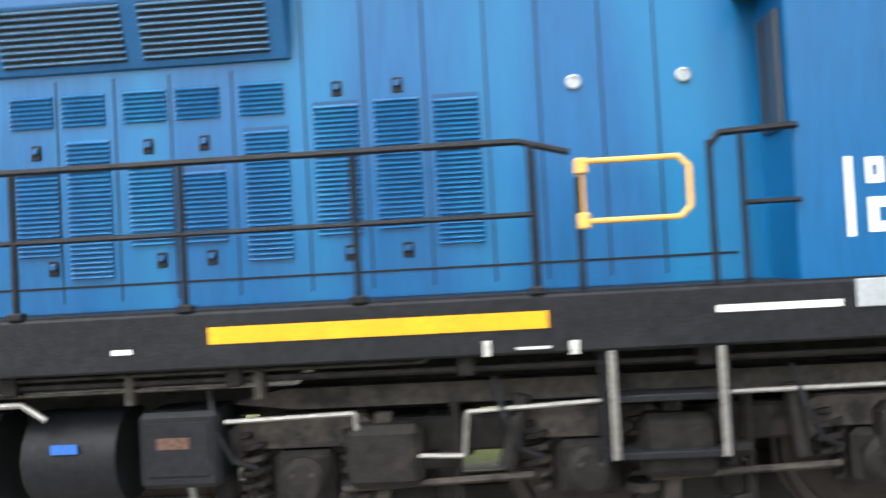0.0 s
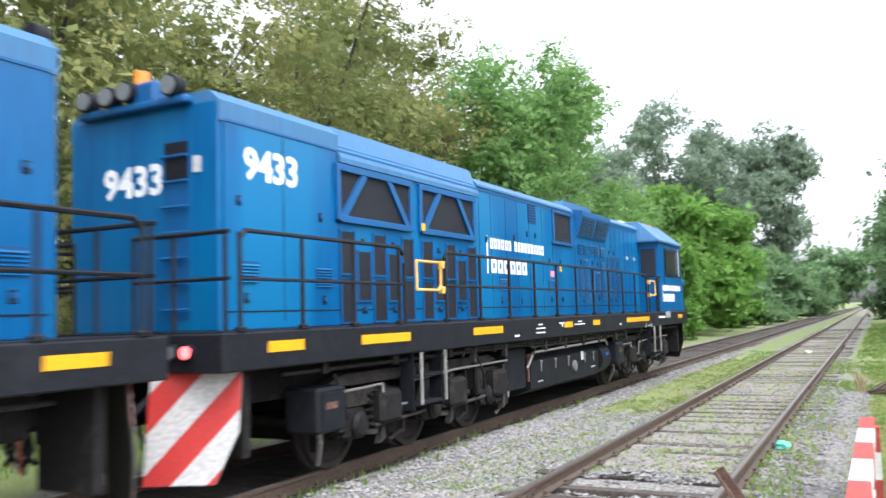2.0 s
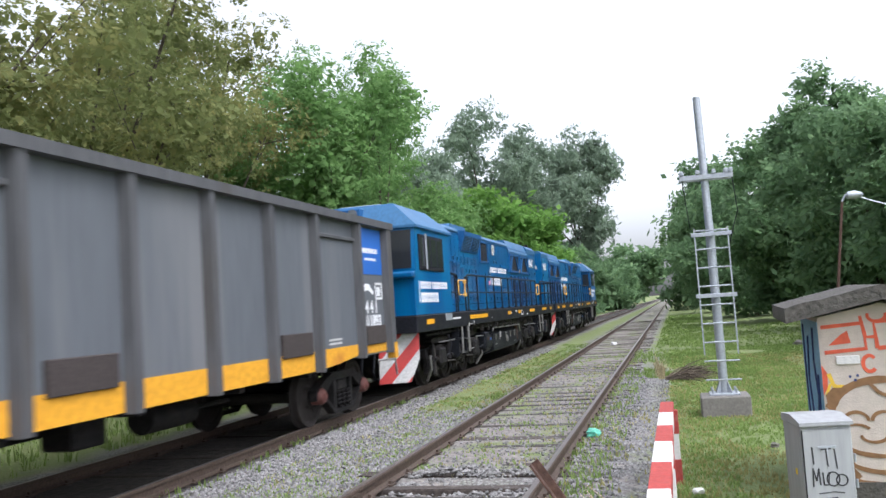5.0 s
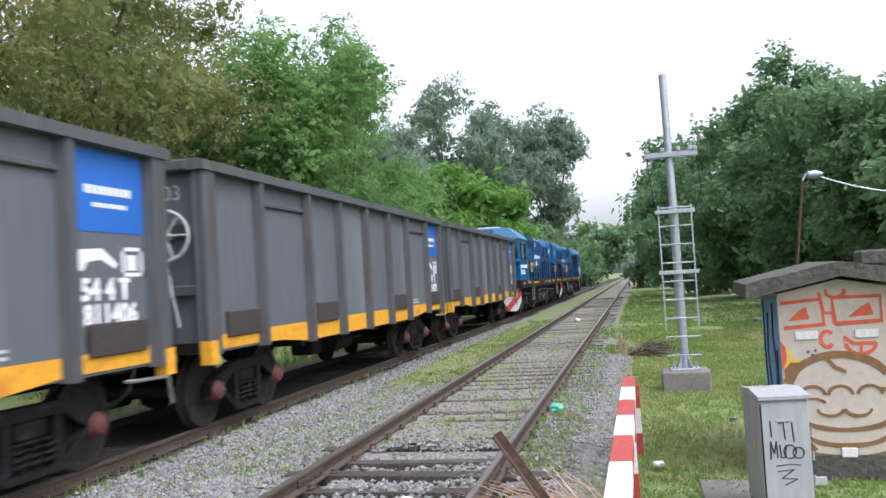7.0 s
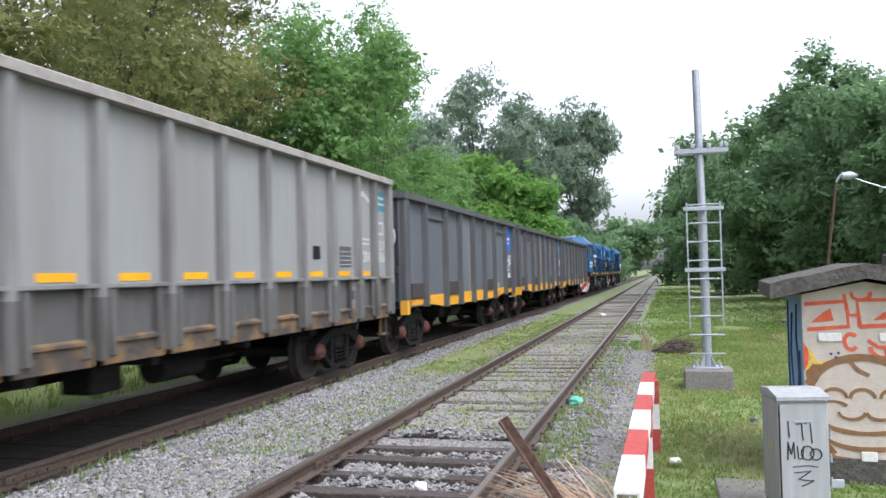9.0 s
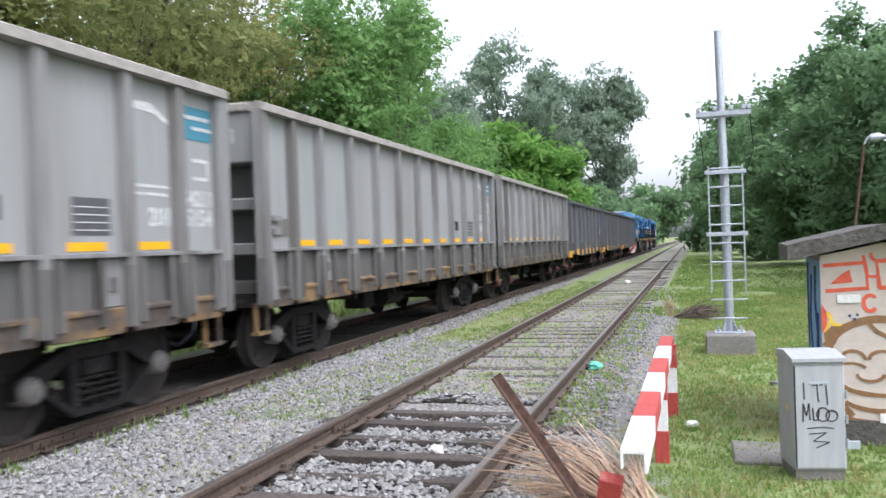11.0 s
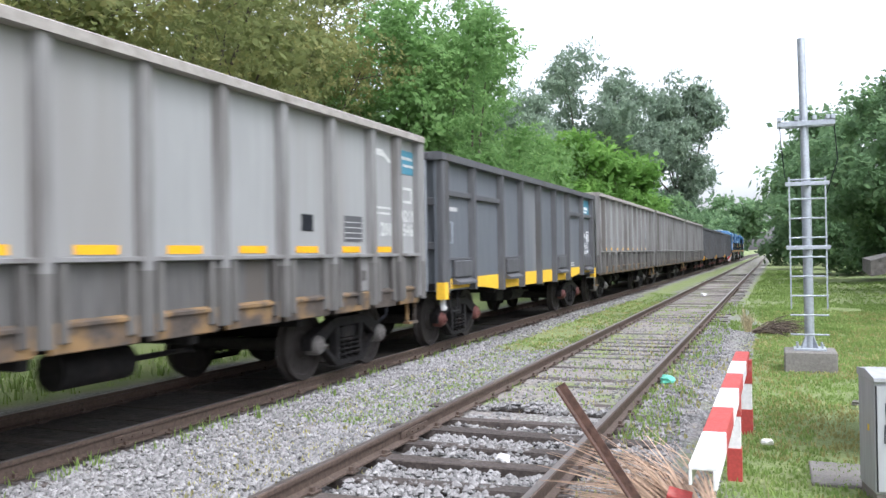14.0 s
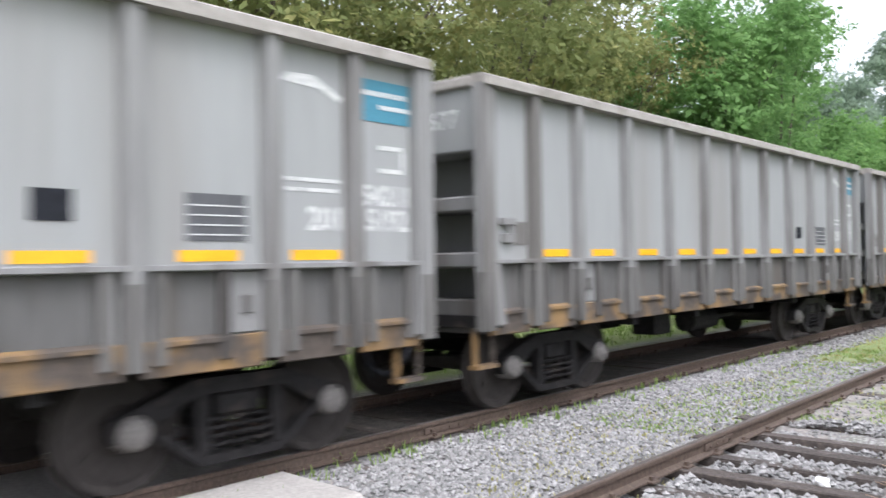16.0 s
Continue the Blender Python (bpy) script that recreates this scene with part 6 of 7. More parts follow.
        bars(cab, WHITE, [(st, 1.82, 0.040, 0.46)], wx, s, "livery_bar", "white upright livery bar")
        bars(cab, WHITE, up, wx, s, "livery_block", "white livery block")
        bars(cab, WHITE, [(st + 0.12 + 0.218 * i, 1.84, 0.172, 0.20) for i in range(6)], wx, s, "livery_block", "large white livery block")
        if s > 0:
            letters(number, 0.2, cab, WHITE, end_pose(0.9, 9.262, 3.46, 1), "number", "white running number", 0.006)
    cl = part("cab_lamps", Form().box(-0.4, 0.4, 9.0, 9.2, 3.62, 3.86, 0.03), BLUE_FRAME, cab)
    for x in (-0.22, 0.22):
        part("lens", Form().rod((x, 9.2, 3.74), (x, 9.23, 3.74), 0.10, 16), LAMP_GLASS, cl, "round headlamp lens")
    part("beacon", Form().rod((0.75, 8.9, 3.9), (0.75, 8.9, 4.04), 0.08, 12), BEACON, cab, "orange beacon")
    for e in (-1, 1):
        plough(root, e)
        loco_bogie(root, e * 5.36)
    return root


TRAIN = []            # vehicle, place along the train, heading
TRAIN.append((locomotive("9433", 35.05, 0, "blue diesel locomotive, cab leading, white livery and yellow sill stripes"), 35.05, 0))
TRAIN.append((locomotive("9447", 15.35, 180, "blue diesel locomotive running hood first, coupled behind the other"), 15.35, 180))
H2 = LEN / 2
DARK_WAGON = "slate-grey steel gondola wagon with an orange band and red axle caps"
for number, front in ((("54 4 1", "811893"), 4.68), (("54 4 T", "811903"), -8.52), (("54 4 T", "811406"), -21.78)):
    TRAIN.append((dark_gondola(number, front - H2, PANEL_BLUE, WAGON_YELLOW, HUB_RED, 0, False, "open", DARK_WAGON), front - H2, 0))
FRONTS = {(-35.03): "5386", (-48.38): "5381", (-61.70): "5154", (-88.26): "4546", (-101.65): "4677", (-114.93): "5192", (-128.2): "5230"}
first = None
for i, (front, num) in enumerate(FRONTS.items()):
    w = ribbed_gondola(("54211", "201", num), front - H2, HUB_RED if i == 0 else HUB_GREY, i)
    TRAIN.append((w, front - H2, 0))
TRAIN.append((dark_gondola(("54 4 11", "813667"), -75.0 - H2, PANEL_TEAL, WAGON_YELLOW_NEW, HUB_RED, 0, True, "lip", "clean slate-grey gondola wagon with bright yellow band and ladder"), -75.0 - H2, 0))


# ---- beside the track ----
def signal_mast():
    root = thing("signal_mast", "grey galvanised steel mast with a ladder and crossarm on concrete", "mast", m=pose(0.52, 13.7, 0))
    part("concrete_base", Form().box(-0.36, 0.36, -0.32, 0.32, -0.45, 0.10, 0.02), CONCRETE, root, "grey concrete block")
    part("base_plate", Form().box(-0.22, 0.22, -0.2, 0.2, 0.10, 0.13, 0.005), GALV, root)
    for x in (-0.17, 0.17):
        for y in (-0.15, 0.15):
            part("anchor_bolt", Form().rod((x, y, 0.13), (x, y, 0.2), 0.018, 6), GALV, root)
    part("mast_tube", Form().rod((0, 0, 0.12), (-0.01, 0, 2.6), 0.068, 16).rod((-0.01, 0, 2.6), (-0.04, 0, 4.74), 0.062, 16, 0.056), GALV, root, smooth=True)
    for i in range(4):
        a = math.pi / 4 + i * math.pi / 2
        c, s = math.cos(a), math.sin(a)
        part("gusset", Form().prism([(0.06, 0.13), (0.17, 0.13), (0.06, 0.34)], -0.006, 0.006, "y").turn(Matrix.Rotation(a, 4, "Z")), GALV, root)
    arm = part("crossarm", Form().box(-0.40, 0.40, -0.11, -0.07, 3.42, 3.50, 0.006), GALV, root, "flat steel crossarm")
    part("crossarm", Form().box(-0.40, 0.40, 0.07, 0.11, 3.42, 3.50, 0.006), GALV, root)
    for x in (-0.36, -0.12, 0.12, 0.30, 0.37):
        part("clamp", Form().box(x - 0.03, x + 0.03, -0.13, 0.13, 3.50, 3.57, 0.01), GALV, arm)
    lad = part("ladder_stile", Form().box(-0.255, -0.235, -0.20, -0.17, 0.72, 2.66), GALV, root)
    part("ladder_stile", Form().box(0.235, 0.255, -0.20, -0.17, 0.72, 2.66), GALV, root)
    for i in range(9):
        z = 0.34 + i * 0.285
        part("ladder_rung", Form().rod((-0.26, -0.185, z), (0.26, -0.185, z), 0.013, 6), GALV, root)
    for z in (1.62, 2.56):
        part("ladder_bracket", Form().box(-0.30, 0.30, -0.21, -0.17, z - 0.03, z + 0.03, 0.005).box(-0.05, 0.05, -0.19, 0.0, z - 0.02, z + 0.02), GALV, root)
    part("cable", Form().pipe([(0.38, -0.1, 3.42), (0.42, -0.1, 2.9), (0.34, -0.12, 2.66), (0.26, -0.16, 2.4)], 0.007, 5), BLACK, root)
    part("cable", Form().pipe([(-0.36, -0.1, 3.42), (-0.34, -0.1, 3.1), (-0.30, -0.12, 2.66)], 0.006, 5), BLACK, root)


signal_mast()


def barrier():
    """Guard beam: a plank on three stub posts, painted in red and white lengths."""
    root = thing("crossing_barrier", "red and white painted steel guard beam on short posts", "barrier", m=pose(-0.235, 0, 0))
    y, i = 9.22, 0
    zt = lambda q: 0.55
    while y > 4.35:
        a, b = y, max(4.30, y - 0.82)
        f = Form().box(-0.085, 0.048, b + 0.001, a - 0.001, 0.535, 0.56, 0.004).box(0.030, 0.048, b + 0.001, a - 0.001, 0.44, 0.535, 0.003).box(-0.085, -0.07, b + 0.001, a - 0.001, 0.46, 0.535, 0.003)
        part("beam_length", f, BAR_RED if i % 2 == 0 else BAR_WHITE, root, "red painted length of beam" if i % 2 == 0 else "white painted length of beam")
        y, i = b, i + 1
    for k, py in enumerate((8.78, 7.05)):
        px = 0.03 - 0.035 * k
        post = part("post", Form().box(px - 0.05, px + 0.05, py - 0.045, py - 0.03, -0.4, 0.53, 0.003).box(px - 0.05, px + 0.05, py + 0.03, py + 0.045, -0.4, 0.53, 0.003).box(px - 0.008, px + 0.008, py - 0.03, py + 0.03, -0.4, 0.53), BAR_WHITE, root, "steel section post")
        part("red_foot", Form().box(px - 0.056, px + 0.056, py - 0.052, py + 0.052, -0.36, 0.05, 0.003), BAR_RED, post)
        part("red_top", Form().box(px - 0.055, px + 0.055, py - 0.051, py + 0.051, 0.30, 0.53, 0.003), BAR_RED, post)
    part("post", Form().box(-0.06, 0.06, -0.05, 0.05, -0.7, 0.0, 0.004).turn(pose(-0.15, 4.5, 0.36, 14, 10, 0)), BAR_RED, root, "leaning red stub post")


barrier()


def utility_cabinet():
    root = thing("utility_cabinet", "dented grey steel utility cabinet with black marker scribbles", "cabinet", m=pose(0.712, 6.6, 0, 0, 0, 10))
    w, d, zt, zb = 0.36, 0.40, 0.67, -0.12
    part("body", Form().box(0, w, 0.012, d, zb, zt, 0.008), CABINET, root)
    part("plinth", Form().box(0.01, w - 0.01, 0.03, d - 0.01, -0.4, zb, 0.0), CONCRETE, root)
    door = part("door", Form().box(0.012, w - 0.012, -0.004, 0.012, zb + 0.02, zt - 0.03, 0.004), CABINET, root)
    part("hood", Form().prism([(-0.02, zt), (d + 0.01, zt), (d + 0.01, zt + 0.05), (d * 0.5, zt + 0.065), (-0.02, zt + 0.025)], -0.008, w + 0.008, "x"), CABINET, root, "sloping weathered lid")
    part("door_gap", Form().box(0.008, 0.013, -0.006, 0.010, zb + 0.02, zt - 0.03), BLACK, door)
    part("handle_slot", Form().box(0.11, 0.24, -0.010, -0.003, zt - 0.16, zt - 0.145).box(0.17, 0.18, -0.010, -0.003, zt - 0.22, zt - 0.16), GALV, door)
    for z in (0.05, 0.22, 0.4):
        part("hinge", Form().rod((w + 0.006, 0.004, z), (w + 0.006, 0.004, z + 0.06), 0.009, 8), GALV, root)
    part("bracket", Form().box(w, w + 0.10, 0.02, 0.04, 0.03, 0.09, 0.003), GALV, root, "small pale bracket plate")
    ink = lambda pts, r=0.005: part("marker_scribble", Form().pipe([(x, -0.006, z) for x, z in pts], r, 5), PAINT_BLACK, door, "black marker scribble")
    ink([(0.07, 0.52), (0.075, 0.40)])
    ink([(0.13, 0.50), (0.20, 0.505)])
    ink([(0.165, 0.50), (0.17, 0.40), (0.175, 0.38)])
    ink([(0.225, 0.50), (0.235, 0.36)])
    ink([(0.06, 0.24), (0.065, 0.37), (0.085, 0.28), (0.105, 0.37), (0.11, 0.25)])
    ink([(0.13, 0.34), (0.135, 0.25), (0.165, 0.25), (0.175, 0.34)])
    ink([(0.20 + 0.045 * math.cos(a * 0.6), 0.29 + 0.05 * math.sin(a * 0.6)) for a in range(12)])
    ink([(0.26 + 0.04 * math.cos(a * 0.6), 0.28 + 0.04 * math.sin(a * 0.6)) for a in range(12)])
    ink([(0.09, 0.19), (0.20, 0.20), (0.27, 0.19)], 0.004)
    ink([(0.10, 0.15), (0.22, 0.16), (0.13, 0.10), (0.24, 0.09), (0.15, 0.05)], 0.004)
    part("yellow_mark", Form().box(-0.004, 0.0, 0.14, 0.17, 0.30, 0.345), PAINT_YELLOW, root)


utility_cabinet()


def hut():
    """Low concrete hut with a slab roof and painted walls."""
    root = thing("concrete_hut", "low plastered relay hut with colourful graffiti and a mossy slab roof", "hut", m=pose(1.07, 7.8, 0, 0, 0, -3))
    w, d, zt = 0.98, 1.65, 1.40
    pk = 0.10
    part("front_wall", Form().prism([(0, -0.5), (w, -0.5), (w, zt), (w / 2, zt + pk), (0, zt)], 0, 0.12), PLASTER, root)
    part("back_wall", Form().prism([(0, -0.5), (w, -0.5), (w, zt), (w / 2, zt + pk), (0, zt)], d - 0.12, d), PLASTER, root)
    side = part("side_wall", Form().box(0, 0.12, 0.12, d - 0.12, -0.5, zt), PLASTER, root)
    part("side_wall", Form().box(w - 0.12, w, 0.12, d - 0.12, -0.5, zt), PLASTER, root)
    part("foundation", Form().box(-0.012, w + 0.012, -0.012, d + 0.01, -0.5, 0.02, 0.004), CONCRETE_DARK, root, "dark damp concrete footing")
    o = 0.26
    roof = Form()
    steps = 10
    for side_x in (0, 1):
        for i in range(steps):
            a, b = i / steps, (i + 1) / steps
            xa = -o + (w / 2 + o) * a if side_x == 0 else w + o - (w / 2 + o) * a
            xb = -o + (w / 2 + o) * b if side_x == 0 else w + o - (w / 2 + o) * b
            za, zb = zt - 0.03 + (pk + 0.06) * a, zt - 0.03 + (pk + 0.06) * b
            k = [noise.noise((xa * 9, j * 3.1, 0.5)) * 0.012 for j in range(4)]
            k2 = [noise.noise((xb * 9, j * 3.1, 0.5)) * 0.012 for j in range(4)]
            roof.add([(xa, -0.18 + k[0], za), (xb, -0.18 + k2[0], zb), (xb, d + 0.15, zb), (xa, d + 0.15, za),
                      (xa, -0.18 + k[1], za + 0.13 + k[2]), (xb, -0.18 + k2[1], zb + 0.13 + k2[2]), (xb, d + 0.15, zb + 0.13), (xa, d + 0.15, za + 0.13)],
                     [(0, 1, 2, 3), (4, 5, 6, 7), (0, 1, 5, 4), (2, 3, 7, 6)] + ([(0, 4, 7, 3)] if i == 0 else []))
    part("roof_slab", roof, CONCRETE_DARK, root, "rough mossy concrete roof slab")
    part("roof_block", Form().box(w * 0.78, w * 0.78 + 0.3, 0.5, 0.8, zt + 0.2, zt + 0.34, 0.02), CONCRETE_DARK, root, "concrete block left on the roof")
    y = -0.004

    def paint(name, mat, pts, label, r=None):
        pts = [(px * 0.72, zt - 0.01 - (1.39 - pz) * 0.74) for px, pz in pts]
        if r:
            r *= 0.85
            f = Form()
            n = len(pts)
            left, right = [], []
            for j, (px, pz) in enumerate(pts):
                (ax, az), (bx, bz) = pts[max(0, j - 1)], pts[min(n - 1, j + 1)]
                q = math.hypot(bx - ax, bz - az) or 1
                wide = r * (0.85 + 0.3 * noise.noise((px * 7, pz * 7, len(made))))
                left.append((px - (bz - az) / q * wide, pz + (bx - ax) / q * wide))
                right.append((px + (bz - az) / q * wide, pz - (bx - ax) / q * wide))
            top = y - 0.001 - 0.0007 * (len(made) % 5)
            f.add([(a, top, b) for a, b in left + right] + [(a, 0.0, b) for a, b in left + right],
                  [(j, j + 1, n + j + 1, n + j) for j in range(n - 1)] + [(j, j + 1, 2 * n + j + 1, 2 * n + j) for j in range(n - 1)] + [(n + j, n + j + 1, 3 * n + j + 1, 3 * n + j) for j in range(n - 1)])
            made.append(name)
            return part(name, f, mat, root, label)
        made.append(name)
        return part(name, Form().prism(pts, y - 0.0007 * (len(made) % 5), 0.0), mat, root, label)

    made = []
    arc = lambda cx, cz, rx, rz, a0, a1, n=14: [(cx + rx * math.cos(radians(a0 + (a1 - a0) * i / n)), cz + rz * math.sin(radians(a0 + (a1 - a0) * i / n))) for i in range(n + 1)]
    # red frames and wedges along the top
    paint("graffiti_frame", PAINT_RED, [(0.03, 1.29), (0.48, 1.32), (0.50, 1.03), (0.05, 1.00)], "red sprayed frame", 0.022)
    paint("graffiti_frame", PAINT_RED, [(0.62, 1.03), (0.60, 1.33), (1.12, 1.33), (1.12, 1.05), (0.62, 1.03)], "red sprayed frame", 0.022)
    paint("graffiti_frame", PAINT_RED, [(0.46, 1.40), (0.50, 1.16), (0.62, 1.16)], "red sprayed line", 0.02)
    paint("graffiti_wedge", PAINT_RED, [(0.10, 1.08), (0.34, 1.10), (0.31, 1.24), (0.24, 1.20)], "red sprayed wedge")
    paint("graffiti_wedge", PAINT_RED, [(0.76, 1.10), (1.04, 1.12), (1.0, 1.26), (0.92, 1.22)], "red sprayed wedge")
    paint("graffiti_loop", PAINT_RED, arc(0.52, 0.86, 0.07, 0.09, 40, 320), "red sprayed loop", 0.018)
    paint("graffiti_loop", PAINT_RED, arc(0.88, 0.80, 0.16, 0.12, 180, 360), "red sprayed loop", 0.02)
    paint("graffiti_loop", PAINT_RED, [(0.70, 0.88), (0.80, 0.80), (1.04, 0.80)], "red sprayed line", 0.018)
    paint("graffiti_loop", PAINT_RED, [(0.88, 0.80), (0.88, 0.68)], "red sprayed line", 0.012)
    paint("graffiti_patch", PAINT_RED, [(0.0, 0.86), (0.06, 0.76), (0.05, 0.60), (0.0, 0.52)], "red sprayed patch")
    # yellow and brown curves below
    paint("graffiti_swoop", PAINT_YELLOW, [(0.07, 0.76), (0.12, 0.62), (0.24, 0.60), (0.36, 0.62)], "yellow sprayed swoop", 0.022)
    paint("graffiti_swoop", PAINT_YELLOW, [(0.03, 0.52), (0.08, 0.64), (0.12, 0.62)], "yellow sprayed swoop", 0.016)
    paint("graffiti_band", PAINT_BROWN, [(0.04, 0.36)] + arc(0.62, 0.34, 0.54, 0.34, 165, 20), "broad brown sprayed band", 0.045)
    paint("graffiti_patch", PAINT_BROWN, [(0.04, 0.30), (0.02, 0.52), (0.10, 0.60), (0.22, 0.60), (0.14, 0.46), (0.10, 0.30)], "brown sprayed patch")
    paint("graffiti_band", PAINT_BROWN, [(0.48, 0.66), (0.58, 0.54), (0.70, 0.48)], "brown sprayed line", 0.02)
    for cx in (0.32, 0.62, 0.94):
        paint("graffiti_arc", PAINT_BROWN, arc(cx, 0.22, 0.13, 0.10, 0, 180), "brown sprayed arc", 0.018)
    for cx in (0.50, 0.80):
        paint("graffiti_arc", PAINT_BROWN, arc(cx, 0.06, 0.14, 0.08, 180, 360), "brown sprayed arc", 0.016)
    paint("graffiti_arc", PAINT_BROWN, arc(0.66, -0.02, 0.5, 0.16, 195, 345), "long brown sprayed curve", 0.03)
    paint("graffiti_arc", PAINT_BROWN, arc(0.30, 0.10, 0.16, 0.08, 150, 20), "brown sprayed arc", 0.016)
    for x, z in ((0.30, 0.72), (0.35, 0.68), (0.38, 0.73)):
        paint("graffiti_dot", PAINT_NAVY, arc(x, z, 0.016, 0.016, 0, 330, 8), "dark dab of paint")
    paint("graffiti_arc", PAINT_BROWN, arc(0.66, -0.20, 0.46, 0.16, 200, 340), "long brown sprayed curve", 0.026)
    paint("graffiti_arc", PAINT_BROWN, arc(0.66, -0.30, 0.62, 0.22, 195, 345), "broad brown sprayed curve", 0.05)
    paint("graffiti_arc", PAINT_BROWN, arc(1.08, 0.12, 0.10, 0.16, -80, 110), "brown sprayed arc", 0.026)
    paint("graffiti_band", PAINT_BROWN, [(0.03, 0.28), (0.07, 0.02), (0.16, -0.25), (0.30, -0.42)], "brown sprayed line", 0.04)
    paint("graffiti_loop", PAINT_RED, arc(0.64, 1.40, 0.10, 0.07, 160, 380), "red sprayed loop", 0.02)
    for x in (0.21, 0.68):
        part("pale_plate", Form().box(x - 0.09, x + 0.09, -0.016, 0.0, 1.00, 1.07, 0.004), BAR_WHITE, root, "small whitewashed plate")
    part("pale_plate", Form().box(0.42, 0.54, -0.016, 0.0, 0.0, 0.08, 0.004), BAR_WHITE, root, "small whitewashed plate")
    # the side wall is sprayed light blue with dark strokes
    part("blue_spray", Form().box(-0.006, 0.0, 0.02, d - 0.02, 0.05, 1.36), PAINT_BLUE, side, "light blue sprayed wall")
    for pts in ([(0.4, 1.3), (0.5, 1.0), (0.3, 0.7), (0.5, 0.4)], [(0.9, 1.2), (1.1, 0.8), (0.95, 0.5), (1.2, 0.3)], [(1.35, 1.3), (1.4, 0.7), (1.3, 0.3)], [(0.2, 0.9), (0.25, 0.5), (0.15, 0.2)]):
        part("dark_stroke", Form().pipe([(-0.008, a, b) for a, b in pts], 0.014, 5), PAINT_NAVY, side, "dark blue sprayed stroke")


hut()


def leaning_iron():
    root = thing("rusty_angle_iron", "rusty length of angle iron leaning out of the ballast", "scrap iron")
    a, b = Vector((-0.545, 2.62, 1.185)), Vector((0.40, 2.70, -0.25))
    w = (b - a).normalized()
    u = w.cross(Vector((0, 1, 0))).normalized()
    v = w.cross(u)
    f = Form()
    for p, q, r, s in ((0, 0.030, 0, 0.006), (0, 0.006, 0, 0.030)):
        pts = [a + u * p + v * r, a + u * q + v * r, a + u * q + v * s, a + u * p + v * s]
        pts += [c + (b - a) for c in pts]
        f.add(pts, [(0, 1, 2, 3), (4, 7, 6, 5), (0, 4, 5, 1), (1, 5, 6, 2), (2, 6, 7, 3), (3, 7, 4, 0)])
    f.v = [(x + 0.003 * noise.noise((x * 20, y * 9, z * 20)), y, z) for x, y, z in f.v]
    part("iron_bar", f, RUST, root)


leaning_iron()


def dry_fronds(name, label, root_at, way, count, length, spread, seed, mat, lift=0.25, width=0.006):
    r = random.Random(seed)
    f = Form()
    base, way = Vector(root_at), Vector(way).normalized()
    side = way.cross(Vector((0, 0, 1))).normalized()
    for _ in range(count):
        k = r.gauss(0, spread)
        d = (way + side * k + Vector((0, 0, lift + r.gauss(0, 0.14)))).normalized()
        n = length * r.uniform(0.55, 1.1)
        o = base + side * r.gauss(0, 0.05) + Vector((0, 0, r.uniform(0, 0.06))) + way * r.uniform(-0.1, 0.1)
        p1 = o + d * n * 0.5
        p2 = o + d * n + Vector((r.gauss(0, 0.03), r.gauss(0, 0.03), -0.25 * n * r.uniform(0.4, 1.0)))
        w = width * r.uniform(0.6, 1.2)
        f.rod(o, p1, w, 3, w * 0.8)
        f.rod(p1, p2, w * 0.8, 3, w * 0.2)
    ob = new(name, f.mesh(name, mat))
    return tagged(ob, label, "dry plant", kind="stuff")


dry_fronds("dry_palm_fronds", "heap of dry reddish palm fronds lying by the barrier", (-0.22, 4.8, 0.0), (-0.62, 0.80, 0), 230, 1.35, 0.24, 3, STRAW, 0.25, 0.007)
dry_fronds("dry_palm_fronds", "heap of dry reddish palm fronds lying by the barrier", (-0.30, 5.0, -0.05), (-1.0, 0.45, 0), 60, 0.85, 0.28, 4, STRAW, 0.06)
dry_fronds("dry_stalks", "pale dry stalks sticking up from the grass", (0.10, 5.1, -0.2), (0.0, 0.3, 1), 16, 0.5, 0.35, 5, STRAW_PALE, 0.3, 0.004)
dry_fronds("dry_stalks", "pale dry stalks sticking up from the grass", (0.55, 4.6, -0.2), (0.4, 0.3, 0.8), 16, 0.55, 0.5, 6, STRAW_PALE, 0.2, 0.004)
dry_fronds("dead_bush", "dead brown brush heap beside the gravel", (-0.35, 19.3, -0.2), (1, 0.1, 0.0), 190, 1.0, 0.6, 8, BRUSH, 0.36, 0.012)
dry_fronds("cut_grass_clump", "clump of cut straw beside the gravel", (-0.55, 19.6, -0.2), (0.0, 0.1, 1), 60, 0.5, 0.25, 9, STRAW_PALE, 0.2, 0.01)


def slab():
    root = thing("concrete_slab", "cracked flat concrete slab sunk in the grass", "slab", kind="structure")
    f = Form().box(0.30, 1.05, 7.05, 7.75, -0.35, -0.178, 0.01)
    f.v = [(x + 0.05 * noise.noise((x * 3, y * 3, 1)), y + 0.05 * noise.noise((x * 3, y * 3, 5)), z) for x, y, z in f.v]
    part("slab_body", f, CONCRETE, root)
    paving = thing("crossing_pavement", "dusty worn concrete paving of the crossing between the rails", "pavement", kind="structure")
    for x0, x1, y1 in ((-5.58, -4.55, 4.35), (-7.34, -5.82, 4.95)):
        f = Form().box(x0, x1, -4.0, y1, -0.3, -0.085, 0.03)
        f.v = [(x + 0.06 * noise.noise((x * 2, y * 3, 2)), y + (0.25 * noise.noise((x * 2.3, 1, 7)) if y > 4 else 0), z) for x, y, z in f.v]
        part("paving_slab", f, PAVING, paving)


slab()


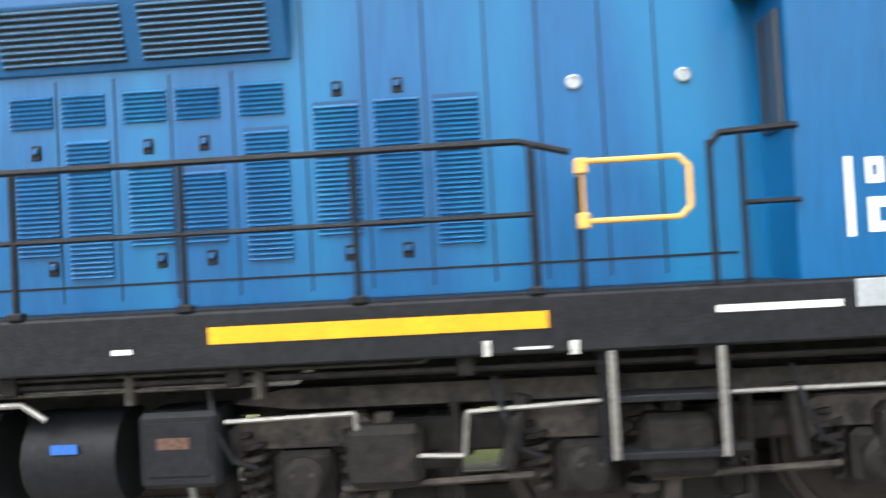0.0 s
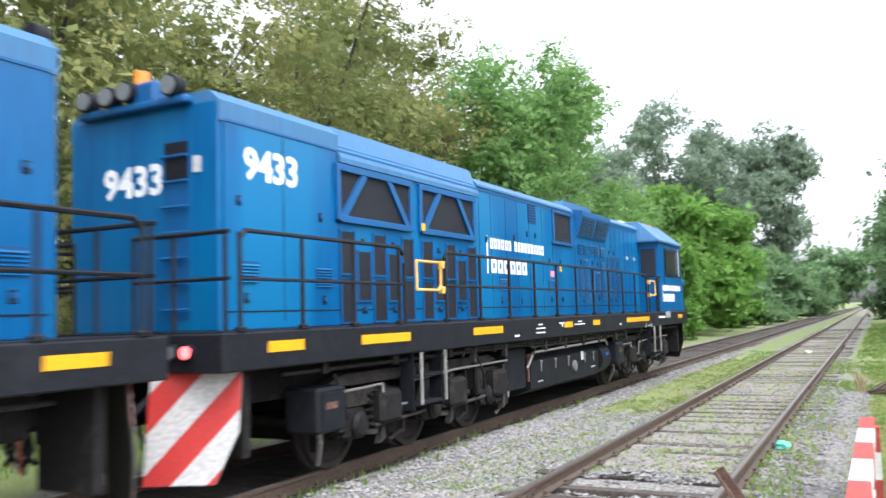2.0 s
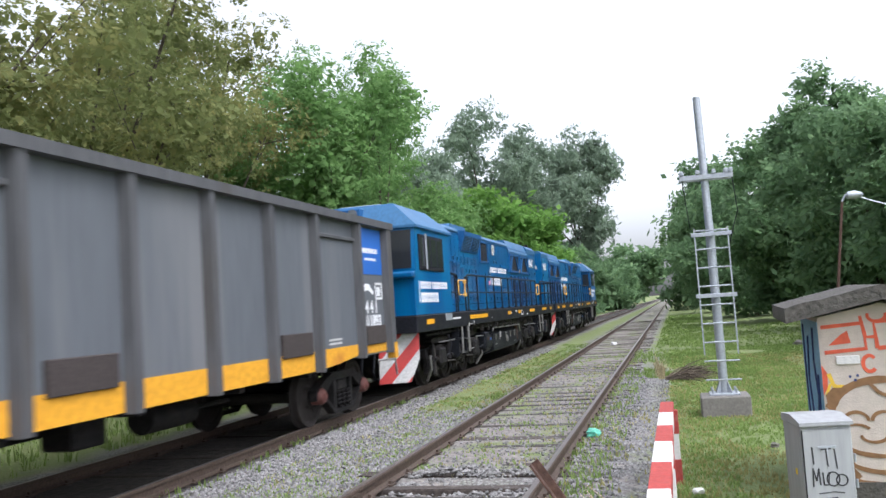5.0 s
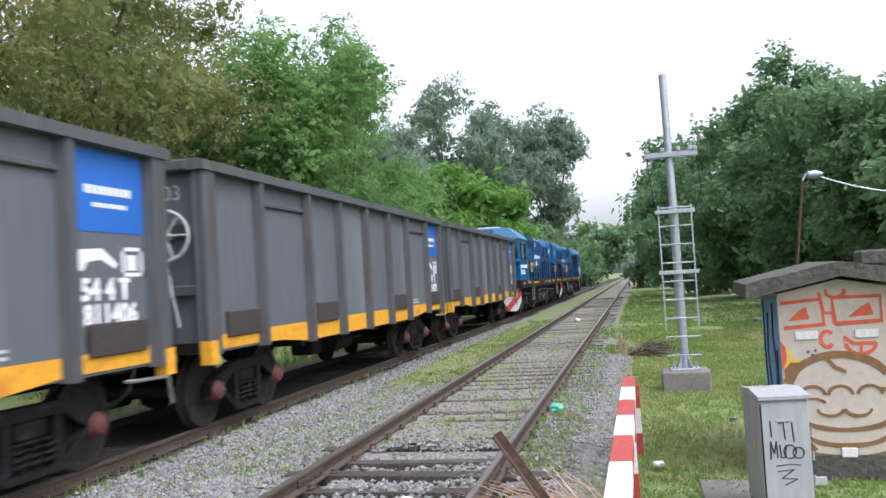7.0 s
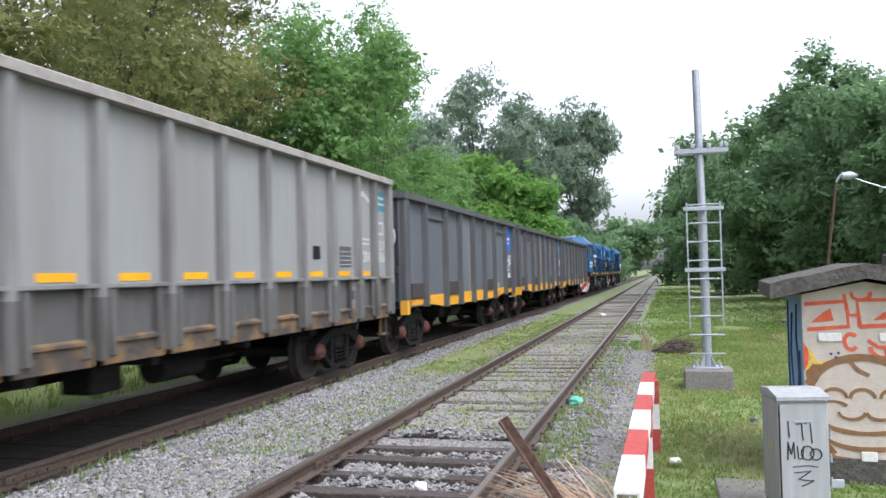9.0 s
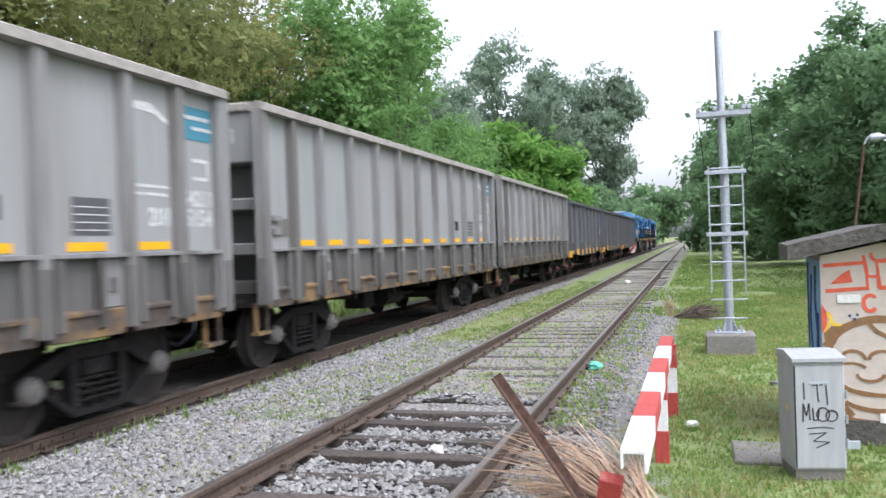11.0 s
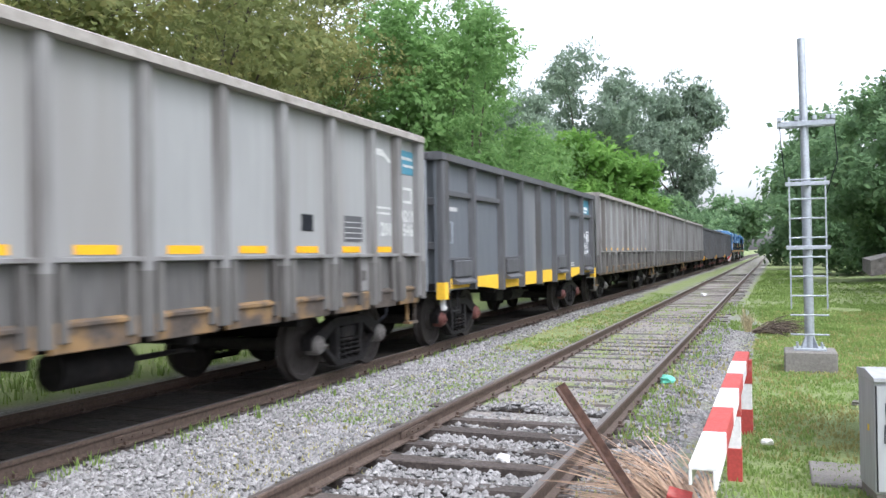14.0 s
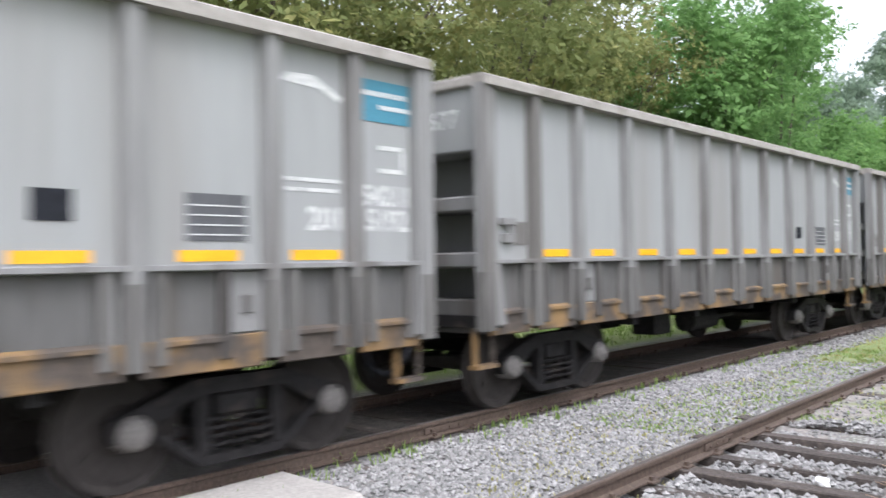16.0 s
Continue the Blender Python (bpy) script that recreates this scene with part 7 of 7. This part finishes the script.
def lamp_mast():
    root = thing("old_lamp_post", "thin rusty leaning lamp post behind the hut", "lamp post", m=pose(3.10, 20, 0))
    part("pole", Form().rod((0, 0, -0.2), (0.48, 0, 3.45), 0.035, 8, 0.028), RUST, root)
    part("bent_arm", Form().pipe([(0.48, 0, 3.45), (0.56, 0, 3.60), (0.72, 0, 3.62), (0.85, 0, 3.55)], 0.022, 6), GALV, root)
    part("lamp_head", Form().turned([(0.55, 0.02), (0.60, 0.08), (0.75, 0.10), (0.88, 0.05), (0.92, 0.01)], 0, 0, 3.58, 12), GALV, root, "dull grey lamp head", True)
    part("cable", Form().pipe([(0.85 + 0.35 * i, 0.0, 3.52 - 0.16 * i + 0.012 * i * i) for i in range(14)], 0.018, 5), GALV, root, "sagging grey cable")


lamp_mast()


def crumple(name, label, at, size, mat, seed, category="litter"):
    r = random.Random(seed)
    bm = bmesh.new()
    bmesh.ops.create_icosphere(bm, subdivisions=2, radius=size)
    for v in bm.verts:
        v.co *= r.uniform(0.6, 1.15)
        v.co.z *= 0.6
    me = bpy.data.meshes.new(name)
    bm.to_mesh(me)
    bm.free()
    me.materials.append(mat)
    ob = tagged(new(name, me), label, category)
    ob.location = at
    return ob


crumple("plastic_bag", "crumpled green plastic bag beside the rail", (-1.30, 11.55, -0.11), 0.11, PLASTIC_GREEN, 1)
crumple("paper_scrap", "white paper scrap between the sleepers", (-2.09, 6.84, -0.13), 0.07, PAPER, 2)
crumple("paper_scrap", "white paper scrap lying between the rails", (-2.6, 34.0, -0.12), 0.13, PAPER, 3)
crumple("plastic_scrap", "pale plastic scrap at the barrier's foot", (-0.02, 8.2, -0.14), 0.06, PAPER, 4)
for i, (x, y, s) in enumerate(((4.2, 27, 0.35), (4.9, 28.2, 0.28), (3.6, 29, 0.22), (5.4, 26.5, 0.3), (0.9, 10.6, 0.06))):
    crumple("rubble_stone", "pale broken rubble at the foot of the trees", (x, y, -0.15), s, CONCRETE, 10 + i, "rubble")
# far building glimpsed at the end of the line
def far_house():
    root = thing("far_building", "pale building far away at the end of the line", "building", m=pose(7, 420, 0))
    part("wall", Form().box(-8, 8, -5, 5, -1, 9), PLASTER, root)
    part("roof", Form().prism([(-8.5, 9), (8.5, 9), (0, 11.5)], -5.3, 5.3), CONCRETE, root)
    for x in (-5, -1.5, 2, 5.5):
        for z in (2, 5.5):
            part("window", Form().box(x - 0.7, x + 0.7, -5.06, -4.98, z, z + 1.6), GLASS_DARK, root)


far_house()


# ---- the train rolls along the far track ----
RUN = [(0.0, -39.94), (2.0, -20.10), (4.0, 0.0), (6.5, 25.07), (8.0, 40.21), (10.5, 65.29), (12.5, 85.43), (14.0, 100.49), (16.0, 120.59)]


def motions():
    ts, ds = [t for t, _ in RUN], [d for _, d in RUN]
    fine = [i / 15 for i in range(241)]
    gone = np.interp(fine, ts, ds)
    for vehicle, place, heading in TRAIN:
        walk(vehicle, [(t, pose(TRAIN_X, place + d, 0, 0, 0, heading)) for t, d in RUN])
        sense = 1 if heading else -1
        for ob in [o for o in vehicle.children if o.name.startswith("wheelset")]:
            r = ob.location.z
            y = ob.location.y
            walk(ob, [(t, pose(0, y, r, math.degrees(sense * d / r))) for t, d in zip(fine, gone)])


motions()
